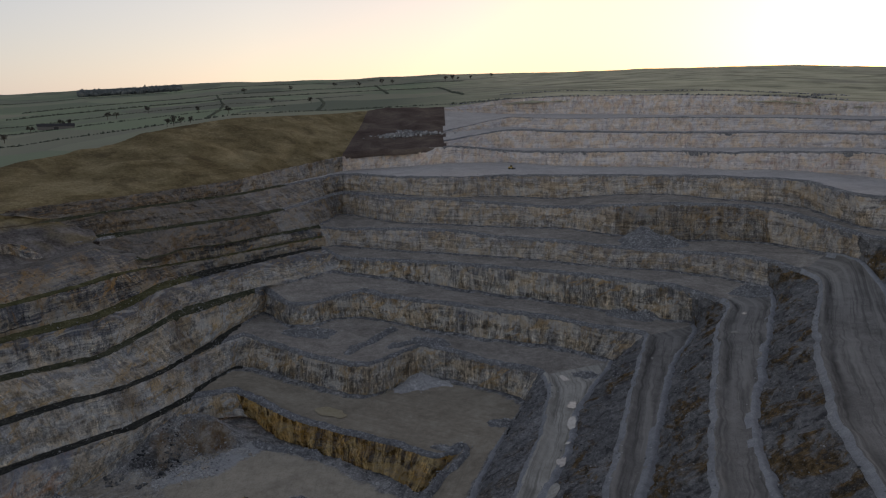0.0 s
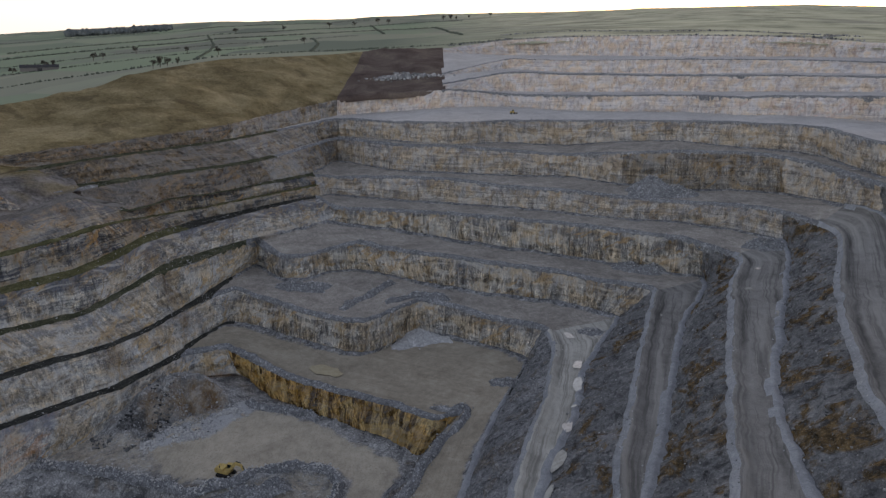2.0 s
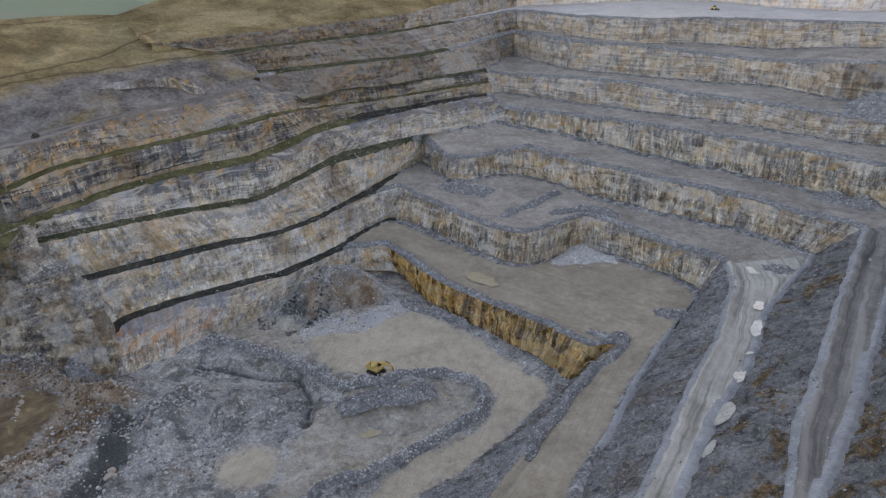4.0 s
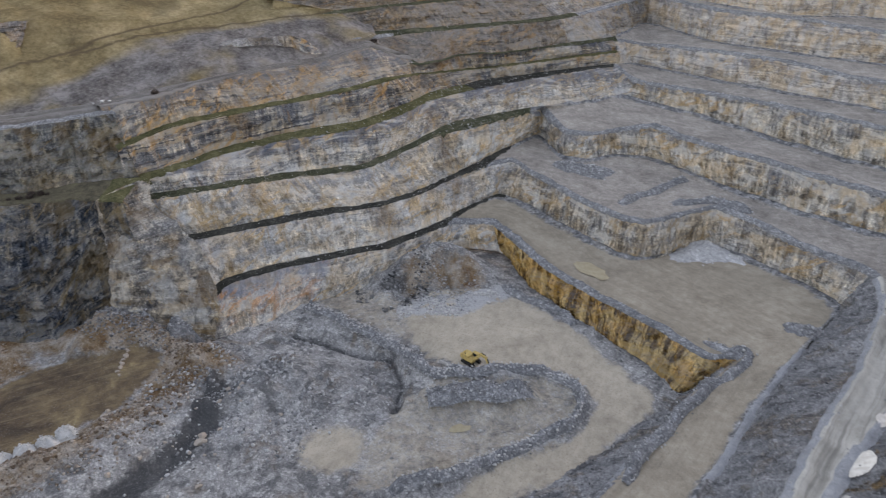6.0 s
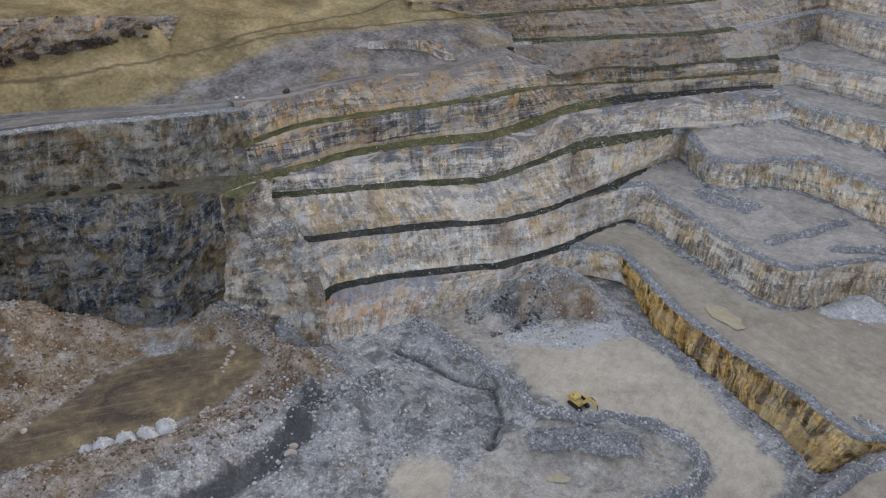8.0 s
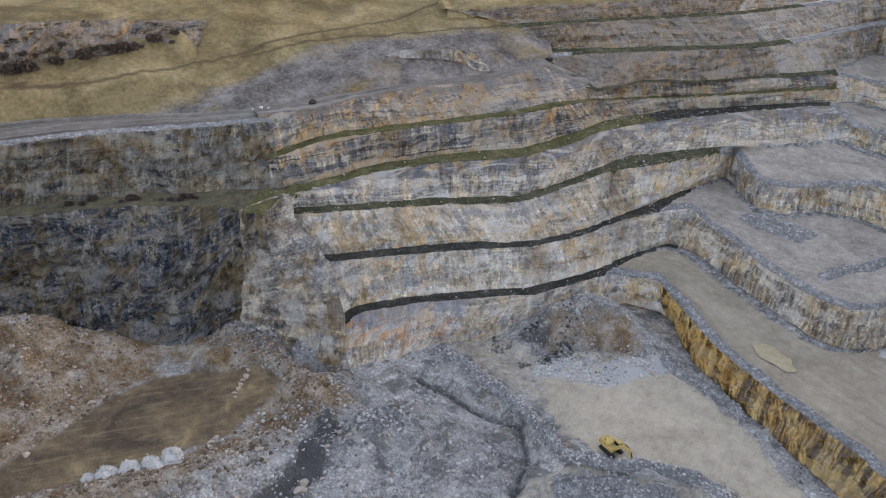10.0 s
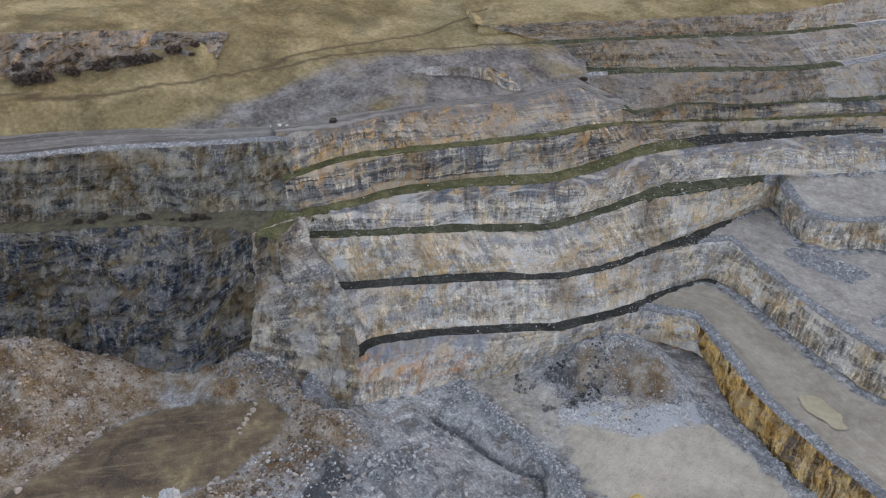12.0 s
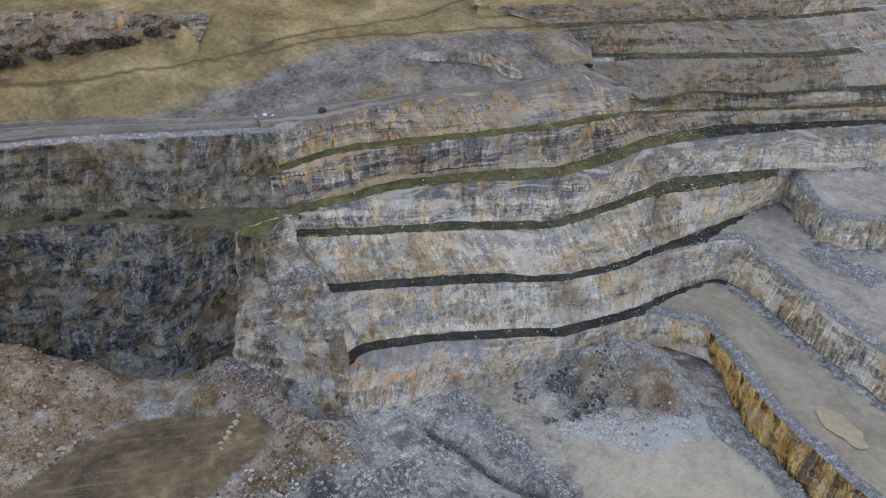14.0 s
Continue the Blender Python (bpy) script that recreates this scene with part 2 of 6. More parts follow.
def dirt_material(name, a, b, c, size=5.0, tracks=0.0, rough=0.9, speck=0.35, bracken=0.0, stony=0.0, loose=False):
    """Crushed stone and trodden quarry dirt with pale chips; wheel ruts run along a road, dead bracken lies in patches."""
    mat, nt, bsdf = surface(name, rough)
    big = grain(nt, size * 3, 4, offset=2.0, twist=0.6)
    mid = grain(nt, size * 0.5, 6, rough=0.7, offset=7.0)
    fine = grain(nt, 0.35, 4, rough=0.8, offset=1.0)
    col = ramp(nt, mix(nt, 0.5, big, mid), [(0.36, a), (0.5, b), (0.64, c)])
    if bracken:
        clump = grain(nt, 11, 6, (1, 1, 0.8), 0.66, 13.0, 0.5)
        leaf = ramp(nt, mid, [(0.36, (0.045, 0.036, 0.022)), (0.5, (0.125, 0.085, 0.042)), (0.62, (0.22, 0.15, 0.075))])
        col = mix(nt, times(nt, stretch_to(nt, clump, 0.51, 0.58), bracken), col, leaf)
        gully = grain(nt, 2.6, 5, (1, 1, 7), 0.65, 23.0, 0.4)
        col = mix(nt, times(nt, stretch_to(nt, gully, 0.46, 0.36), 0.75), col, tuple(x * 0.45 for x in a))
        col = mix(nt, times(nt, stretch_to(nt, gully, 0.56, 0.66), 0.5), col, tuple(x * 1.5 for x in b))
    if stony:
        for s, f in ((0.45, 1.0), (1.1, 0.55)):
            tone, gap = joints(nt, s, (1, 1, 1), 3.0 * s)
            col = mix(nt, stony * f, col, ramp(nt, tone, [(0.0, (0.45, 0.45, 0.46)), (0.6, (0.95, 0.95, 0.95)), (1.0, (1.75, 1.74, 1.72))]), "MULTIPLY")
            col = mix(nt, times(nt, stretch_to(nt, gap, 0.12, 0.0), stony * f * 0.8), col, tuple(x * 0.35 for x in a))
    col = mix(nt, times(nt, stretch_to(nt, fine, 0.56, 0.7), speck), col, tuple(min(0.6, x * 1.7) for x in c))
    col = mix(nt, times(nt, stretch_to(nt, fine, 0.45, 0.33), 0.5), col, tuple(x * 0.5 for x in a))
    if loose:
        edge = grain(nt, 1.3, 6, rough=0.75, offset=41.0)
        tone, gap = joints(nt, 0.6, (1, 1, 1), 4.0)
        heaped = mix(nt, 0.8, ramp(nt, mid, [(0.36, (0.10, 0.103, 0.11)), (0.5, (0.21, 0.214, 0.222)), (0.64, (0.36, 0.363, 0.368))]), ramp(nt, tone, [(0.0, (0.5, 0.5, 0.5)), (1.0, (1.6, 1.6, 1.6))]), "MULTIPLY")
        col = mix(nt, stretch_to(nt, mix(nt, 0.5, part_of(nt, "foot"), edge), 0.44, 0.58), col, heaped)
    if tracks:
        put = nt.nodes.new("ShaderNodeCombineXYZ")
        nt.links.new(part_of(nt, "across"), put.inputs[0])
        nt.links.new(part_of(nt, "along"), put.inputs[1])
        ruts = grain(nt, 0.75, 3, (1, 45, 1), 0.55, 19.0, 0.3, put.outputs[0])
        lanes = grain(nt, 2.6, 3, (1, 20, 1), 0.5, 29.0, 0.3, put.outputs[0])
        col = mix(nt, times(nt, stretch_to(nt, ruts, 0.5, 0.64), 0.6 * tracks), col, tuple(x * 0.62 for x in a))
        col = mix(nt, times(nt, stretch_to(nt, lanes, 0.5, 0.64), 0.5 * tracks), col, tuple(x * 1.2 for x in c))
        col = mix(nt, times(nt, part_of(nt, "ditch"), 0.8 * tracks), col, tuple(x * 0.3 for x in a))
    finish(nt, bsdf, col, mix(nt, 0.5, mid, fine), 0.6, 0.3)
    return mat


def grass_material(name, a, b, c, size=20.0):
    mat, nt, bsdf = surface(name, 0.95)
    big = grain(nt, size, 4, offset=2.0, twist=0.5)
    tuft = grain(nt, 1.1, 5, rough=0.75, offset=8.0)
    col = ramp(nt, mix(nt, 0.4, big, tuft), [(0.36, a), (0.5, b), (0.64, c)])
    finish(nt, bsdf, col, tuft, 0.6, 0.4)
    return mat


ROCK_LEFT = rock_material("banded_limestone", (0.27, 0.266, 0.26), (0.53, 0.514, 0.475), (0.83, 0.80, 0.74), (0.58, 0.40, 0.19), 0.8, 0.6, 0.3, 0.6, runs=0.6)
ROCK_BLUE = rock_material("blue_topped_limestone", (0.15, 0.153, 0.165), (0.44, 0.43, 0.405), (0.78, 0.75, 0.69), (0.50, 0.33, 0.14), 0.6, 0.9, 1.0, 0.6, runs=0.6)
ROCK_BASE = rock_material("iron_streaked_limestone", (0.36, 0.35, 0.345), (0.60, 0.575, 0.53), (0.84, 0.80, 0.73), (0.62, 0.29, 0.09), 0.95, 0.4, 0.9, 0.8, runs=0.4)
ROCK_MID = rock_material("paler_weathered_limestone", (0.15, 0.139, 0.13), (0.29, 0.273, 0.251), (0.466, 0.44, 0.405), (0.38, 0.26, 0.13), 0.5, 0.9, 0.4, 0.6, runs=0.6)
ROCK_BAND = rock_material("dark_banded_limestone", (0.088, 0.093, 0.107), (0.195, 0.197, 0.203), (0.539, 0.498, 0.428), (0.46, 0.27, 0.10), 0.55, 1.5, 0.0, 0.5, runs=0.8)
ROCK_TOP = rock_material("grey_over_cream_limestone", (0.12, 0.12, 0.124), (0.248, 0.244, 0.239), (0.534, 0.478, 0.396), (0.50, 0.30, 0.11), 0.8, 1.2, 0.85, 0.6, runs=0.9)
ROCK_UPPER = rock_material("weathered_limestone", (0.086, 0.076, 0.067), (0.185, 0.166, 0.144), (0.318, 0.288, 0.249), (0.32, 0.20, 0.09), 0.7, 0.9, 0.3, 0.6, runs=0.9)
ROCK_OLD = rock_material("old_lichened_limestone", (0.05, 0.046, 0.043), (0.125, 0.113, 0.105), (0.30, 0.275, 0.25), (0.27, 0.175, 0.085), 0.6, 0.4, 0.0, 0.6, 0.5, runs=0.9)
ROCK_WALL = rock_material("streaked_limestone", (0.19, 0.183, 0.175), (0.44, 0.418, 0.38), (0.72, 0.68, 0.605), (0.43, 0.285, 0.13), 0.6, 0.4, 0.45, 0.9, runs=0.7)
# far walls: lightened and low in contrast, distance haze put into the colour
ROCK_FAR = rock_material("grey_limestone", (0.25, 0.238, 0.23), (0.46, 0.438, 0.41), (0.66, 0.625, 0.575), (0.42, 0.30, 0.17), 0.4, 0.7, 0.4, 0.3, runs=0.4, crisp=0.6, flute=0.08)
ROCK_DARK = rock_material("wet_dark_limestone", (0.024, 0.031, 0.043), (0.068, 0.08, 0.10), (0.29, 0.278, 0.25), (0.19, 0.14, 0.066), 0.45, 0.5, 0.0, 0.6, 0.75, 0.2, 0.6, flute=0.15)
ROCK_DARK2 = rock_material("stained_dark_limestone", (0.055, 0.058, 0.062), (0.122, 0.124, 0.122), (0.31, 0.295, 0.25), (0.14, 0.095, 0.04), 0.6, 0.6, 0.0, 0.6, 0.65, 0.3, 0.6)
ROCK_SPUR = rock_material("broken_spur_rock", (0.09, 0.091, 0.093), (0.24, 0.237, 0.23), (0.56, 0.535, 0.48), (0.30, 0.20, 0.09), 0.5, 0.3, 0.0, 0.5, 0.5, 0.25)
ROCK_RUST = rock_material("rust_stained_limestone", (0.13, 0.082, 0.036), (0.38, 0.265, 0.11), (0.60, 0.44, 0.21), (0.54, 0.30, 0.06), 0.6, 0.05, 0.0, 1.0, 0.0, 0.3, 1.0, flute=0.75)
# far rim rock: distance haze painted as a pale, flat rock colour
ROCK_PALE = rock_material("haze_paled_limestone", (0.50, 0.46, 0.445), (0.66, 0.615, 0.595), (0.78, 0.74, 0.715), (0.56, 0.42, 0.37), 0.5, 0.6, 0.0, 0.1, runs=0.05, crisp=0.3, flute=0.0)
SCREE = dirt_material("blue_grey_scree", (0.135, 0.139, 0.146), (0.235, 0.239, 0.246), (0.36, 0.363, 0.367), 3.0, speck=0.4, bracken=0.45, stony=0.4)
SCREE_LIGHT = dirt_material("pale_blue_grey_rubble", (0.20, 0.206, 0.217), (0.275, 0.282, 0.293), (0.37, 0.376, 0.386), 3.0, speck=0.4, stony=0.6)
SCREE_BROWN = dirt_material("scree_with_dead_bracken", (0.11, 0.112, 0.117), (0.19, 0.192, 0.196), (0.30, 0.30, 0.30), 4.0, speck=0.35, bracken=1.0, stony=0.3)
BENCH = dirt_material("bench_dirt", (0.235, 0.215, 0.193), (0.365, 0.336, 0.302), (0.50, 0.463, 0.415), 5.0, stony=0.2, loose=True)
# far benches: the same haze painted into the dirt colour
BENCH_PALE = dirt_material("haze_paled_bench", (0.42, 0.40, 0.39), (0.52, 0.50, 0.485), (0.62, 0.598, 0.58), 6.0)
BENCH_GREEN = dirt_material("grassy_ledge", (0.045, 0.047, 0.026), (0.098, 0.097, 0.05), (0.18, 0.17, 0.10), 1.6, speck=0.4)
BENCH_BROWN = dirt_material("brown_ledge", (0.05, 0.046, 0.036), (0.115, 0.104, 0.075), (0.17, 0.16, 0.095), 3.0, speck=0.25)
BENCH_MOSS = dirt_material("mossy_dark_ledge", (0.032, 0.036, 0.025), (0.068, 0.072, 0.046), (0.15, 0.145, 0.105), 1.6, speck=0.4)
BENCH_DARK = dirt_material("wet_black_ledge", (0.024, 0.024, 0.023), (0.046, 0.047, 0.042), (0.10, 0.098, 0.088), 1.6, speck=0.35)
ROAD = dirt_material("haul_road", (0.19, 0.183, 0.174), (0.265, 0.256, 0.243), (0.335, 0.325, 0.305), 6.0, 1.0)
ROAD_WET = dirt_material("pale_wet_haul_road", (0.32, 0.31, 0.28), (0.44, 0.425, 0.385), (0.54, 0.525, 0.48), 6.0, 1.0, 0.6)
BERM = dirt_material("smooth_pale_berm", (0.25, 0.262, 0.28), (0.33, 0.343, 0.362), (0.41, 0.422, 0.44), 5.0, speck=0.3, stony=0.12)
ROAD_PALE = dirt_material("upper_quarry_road", (0.13, 0.121, 0.113), (0.185, 0.174, 0.163), (0.26, 0.248, 0.236), 4.0, 1.0)
FLOOR_SAND = dirt_material("sandy_bench", (0.26, 0.229, 0.182), (0.345, 0.305, 0.243), (0.44, 0.394, 0.318), 4.0, 0.25, loose=True)
SPOIL_ROCK = rock_material("crumbling_spoil_edge", (0.13, 0.122, 0.118), (0.25, 0.24, 0.232), (0.40, 0.388, 0.375), (0.25, 0.20, 0.15), 0.3, 0.3)
# heather and burnt scrub, lightened to paint in the haze before it
HEATHER = grass_material("heather_scrub", (0.075, 0.056, 0.052), (0.13, 0.102, 0.09), (0.20, 0.165, 0.135))


def floor_material():
    """Crushed stone whose sand, mud, rusty spoil, pale dust, wet tracks and painted groove shade follow the lie of the
    pit floor.
    """
    mat, nt, bsdf = surface("pit_floor_stone", 0.9)

    mid, fine, big = grain(nt, 2.6, 6, rough=0.72, offset=7.0), grain(nt, 0.45, 4, rough=0.8, offset=1.0), grain(nt, 12, 4, offset=3.0, twist=0.6)
    both = mix(nt, 0.5, mid, big)
    edge = grain(nt, 1.6, 7, rough=0.75, offset=15.0)

    def broken(name):
        return stretch_to(nt, mix(nt, 0.5, part_of(nt, name), edge), 0.42, 0.58)
    col = ramp(nt, both, [(0.36, (0.27, 0.268, 0.265)), (0.5, (0.415, 0.411, 0.402)), (0.64, (0.56, 0.553, 0.535))])
    patch = grain(nt, 6, 6, rough=0.68, offset=33.0, twist=0.5)
    col = mix(nt, times(nt, stretch_to(nt, patch, 0.49, 0.42), 0.65), col, (0.10, 0.103, 0.108))
    col = mix(nt, times(nt, stretch_to(nt, patch, 0.55, 0.63), 0.5), col, (0.50, 0.50, 0.505))
    col = mix(nt, times(nt, stretch_to(nt, grain(nt, 9, 5, offset=53.0, twist=0.5), 0.56, 0.66), 0.7), col, (0.23, 0.185, 0.14))
    for size, f in ((0.5, 0.5), (1.3, 0.3)):
        tone, gap = joints(nt, size, (1, 1, 1), 5.0 * size)
        col = mix(nt, f, col, ramp(nt, tone, [(0.0, (0.5, 0.5, 0.51)), (0.6, (0.95, 0.95, 0.95)), (1.0, (1.6, 1.6, 1.58))]), "MULTIPLY")
        col = mix(nt, times(nt, stretch_to(nt, gap, 0.1, 0.0), f), col, (0.06, 0.061, 0.065))
    rust = ramp(nt, mix(nt, 0.35, grain(nt, 7, 6, rough=0.65, offset=71.0), mid), [(0.38, (0.13, 0.075, 0.038)), (0.46, (0.21, 0.15, 0.092)), (0.53, (0.30, 0.25, 0.195)), (0.62, (0.40, 0.365, 0.32))])
    rust = mix(nt, 0.6, rust, ramp(nt, fine, [(0.35, (0.5, 0.5, 0.5)), (0.5, (1, 1, 1)), (0.66, (1.6, 1.58, 1.55))]), "MULTIPLY")
    col = mix(nt, broken("rust"), col, rust)
    sandy = ramp(nt, both, [(0.34, (0.33, 0.293, 0.235)), (0.5, (0.465, 0.415, 0.335)), (0.66, (0.57, 0.515, 0.42))])
    ruts = grain(nt, 1.1, 3, (1, 8, 1), 0.5, 19.0, 1.2)
    sandy = mix(nt, times(nt, stretch_to(nt, ruts, 0.5, 0.66), 0.15), sandy, (0.19, 0.175, 0.145))
    col = mix(nt, broken("sand"), col, sandy)
    muddy = ramp(nt, mix(nt, 0.35, big, mid), [(0.38, (0.085, 0.066, 0.05)), (0.5, (0.16, 0.122, 0.08)), (0.57, (0.21, 0.16, 0.098)), (0.64, (0.33, 0.265, 0.15))])
    flow = nt.nodes.new("ShaderNodeNewGeometry")
    drift = grain(nt, 1.0, 5, (9, 1.6, 1), 0.65, 67.0, 0.8, slanted(nt, flow.outputs["Position"], -0.9))
    muddy = mix(nt, times(nt, stretch_to(nt, drift, 0.53, 0.62), 0.3), muddy, (0.31, 0.255, 0.165))
    muddy = mix(nt, times(nt, stretch_to(nt, drift, 0.46, 0.38), 0.3), muddy, (0.10, 0.088, 0.075))
    col = mix(nt, broken("mud"), col, muddy)
    # one dark tone for wet ground and for the groove's painted shadow
    col = mix(nt, times(nt, broken("wet"), 0.85), col, (0.055, 0.057, 0.06))
    col = mix(nt, broken("dust"), col, mix(nt, fine, (0.32, 0.325, 0.33), (0.54, 0.545, 0.55)))
    col = mix(nt, times(nt, stretch_to(nt, fine, 0.57, 0.7), 0.3), col, (0.55, 0.55, 0.54))
    col = mix(nt, times(nt, stretch_to(nt, fine, 0.44, 0.33), 0.5), col, (0.05, 0.05, 0.05))
    finish(nt, bsdf, col, mix(nt, 0.5, mid, fine), 0.7, 0.4)
    return mat


def fields_material():
    """Pasture parcels with darker rushy moor between them, lightened to paint in distance haze."""
    mat, nt, bsdf = surface("fields", 0.95)
    geo = nt.nodes.new("ShaderNodeNewGeometry")
    m = nt.nodes.new("ShaderNodeMapping")
    m.inputs["Scale"].default_value = (1 / 170, 1 / 300, 0)
    m.inputs["Rotation"].default_value = (0, 0, 0.5)
    nt.links.new(geo.outputs["Position"], m.inputs[0])
    v = nt.nodes.new("ShaderNodeTexVoronoi")
    v.distance = "CHEBYCHEV"
    v.inputs["Scale"].default_value, v.inputs["Randomness"].default_value = 1.0, 0.8
    nt.links.new(m.outputs[0], v.inputs["Vector"])
    sep = nt.nodes.new("ShaderNodeSeparateColor")
    nt.links.new(v.outputs["Color"], sep.inputs[0])
    parcel = ramp(nt, sep.outputs[0], [(0.0, (0.164, 0.186, 0.138)), (0.25, (0.240, 0.309, 0.189)), (0.45, (0.347, 0.425, 0.255)), (0.65, (0.428, 0.428, 0.299)), (0.85, (0.238, 0.247, 0.186)), (1.0, (0.262, 0.350, 0.210))])
    # greys the parcels: distance haze put into the colour
    parcel = mix(nt, 0.4, parcel, (0.23, 0.245, 0.215))
    moor = ramp(nt, grain(nt, 60, 5, offset=4.0), [(0.35, (0.306, 0.297, 0.218)), (0.5, (0.573, 0.546, 0.390)), (0.65, (0.753, 0.708, 0.517))])
    px = nt.nodes.new("ShaderNodeSeparateXYZ")
    nt.links.new(geo.outputs["Position"], px.inputs[0])
    east = stretch_to(nt, px.outputs[0], -60, 160)
    col = mix(nt, east, parcel, mix(nt, 0.12, moor, parcel))
    col = mix(nt, times(nt, stretch_to(nt, grain(nt, 220, 4, offset=9.0), 0.5, 0.66), 0.5), col, (0.265, 0.255, 0.225))
    col = mix(nt, times(nt, grain(nt, 6, 5, offset=2.0), 0.2), col, (0.185, 0.185, 0.15))
    finish(nt, bsdf, col, grain(nt, 3, 4), 0.4, 0.5)
    return mat


def hillside_material():
    """Rough winter grass, grey spoil and worn tracks, by where they lie on the hillside."""
    mat, nt, bsdf = surface("hillside_ground", 0.95)

    big, tuft = grain(nt, 20, 4, offset=2.0, twist=0.5), grain(nt, 1.3, 6, rough=0.75, offset=8.0)
    col = ramp(nt, mix(nt, 0.45, big, tuft), [(0.37, (0.125, 0.10, 0.056)), (0.5, (0.23, 0.186, 0.104)), (0.63, (0.36, 0.298, 0.18))])
    scrub = stretch_to(nt, grain(nt, 24, 6, rough=0.62, offset=61.0, twist=0.6), 0.54, 0.62)
    col = mix(nt, times(nt, scrub, 0.5), col, (0.08, 0.064, 0.042))
    tussock = stretch_to(nt, mix(nt, 0.4, grain(nt, 5, 6, (1, 1, 0.5), 0.7, 93.0, 0.4), grain(nt, 40, 3, offset=29.0)), 0.52, 0.56)
    col = mix(nt, times(nt, tussock, 0.32), col, mix(nt, tuft, (0.045, 0.038, 0.024), (0.14, 0.108, 0.06)))
    stony = ramp(nt, mix(nt, 0.5, grain(nt, 9, 4, offset=5.0), tuft), [(0.38, (0.075, 0.069, 0.067)), (0.48, (0.155, 0.145, 0.14)), (0.60, (0.27, 0.256, 0.25))])
    col = mix(nt, part_of(nt, "spoil"), col, stony)
    col = mix(nt, part_of(nt, "track"), col, (0.09, 0.07, 0.048))
    finish(nt, bsdf, col, tuft, 0.7, 0.5)
    return mat


HILLSIDE = hillside_material()
FLOOR = floor_material()
FIELDS = fields_material()


# ---- shapes ----
def hashed(ix, iy, iz, seed):
    h = (ix * 374761393 + iy * 668265263 + iz * 2147483647 + seed * 1274126177) & 0xFFFFFFFF
    h = ((h ^ (h >> 13)) * 1274126177) & 0xFFFFFFFF
    return ((h ^ (h >> 16)) & 0xFFFF) / 65535.0


def value_noise(p, size, seed=0):
    """Smooth noise in -1..1 at the points p (n, 3); size: metres, one number or three."""
    q = np.asarray(p, float) / np.asarray(size, float)
    i = np.floor(q).astype(np.int64)
    f = q - i
    f = f * f * (3 - 2 * f)
    out = np.zeros(len(q))
    for dx in (0, 1):
        for dy in (0, 1):
            for dz in (0, 1):
                w = (f[:, 0] if dx else 1 - f[:, 0]) * (f[:, 1] if dy else 1 - f[:, 1]) * (f[:, 2] if dz else 1 - f[:, 2])
                out += w * hashed(i[:, 0] + dx, i[:, 1] + dy, i[:, 2] + dz, seed)
    return out * 2 - 1


def fbm(p, size, seed=0, octaves=4, gain=0.5):
    size = np.asarray(size, float)
    out, a, total = np.zeros(len(p)), 1.0, 0.0
    for k in range(octaves):
        out += a * value_noise(p, size / 2 ** k, seed + k)
        total += a
        a *= gain
    return out / total


def grid_mesh(name, pts, mat, smooth=False, parent=None):
    """One mesh from a grid of points (rows, columns, 3)."""
    r, c, _ = pts.shape
    a = np.arange(r * c).reshape(r, c)
    quads = np.stack([a[:-1, :-1], a[:-1, 1:], a[1:, 1:], a[1:, :-1]], -1).reshape(-1, 4)
    me = bpy.data.meshes.new(name)
    me.from_pydata(pts.reshape(-1, 3).tolist(), [], quads.tolist())
    if smooth:
        me.polygons.foreach_set("use_smooth", np.ones(len(quads), bool))
    me.materials.append(mat)
    me.update()
    ob = new(name, me)
    ob.parent = parent
    return ob


def walked(line):
    line = np.asarray(line, float)
    return np.concatenate([[0], np.cumsum(np.linalg.norm(np.diff(line, axis=0), axis=1))])


def rounded(line, u):
    """Points at the parameters u (in control points) of a curve through the line, half way between straight and Catmull-Rom."""
    p = np.asarray(line, float)
    q = np.vstack([2 * p[0] - p[1], p, 2 * p[-1] - p[-2]])
    i = np.clip(np.floor(u).astype(int), 0, len(p) - 2)
    f = (u - i)[:, None]
    a, b, c, d = q[i], q[i + 1], q[i + 2], q[i + 3]
    curve = 0.5 * (2 * b + (c - a) * f + (2 * a - 5 * b + 4 * c - d) * f ** 2 + (3 * b - a - 3 * c + d) * f ** 3)
    return 0.5 * curve + 0.5 * (b + (c - b) * f)


CLEFTS = [(-92, 255.5), (-99.5, 259.7), (-106.7, 265), (-118, 276.5), (-115.4, 289.6), (-130, 286), (-113, 301), (-152, 215), (-140, 237.5), (-139, 200), (-104, 221), (-133, 262)]


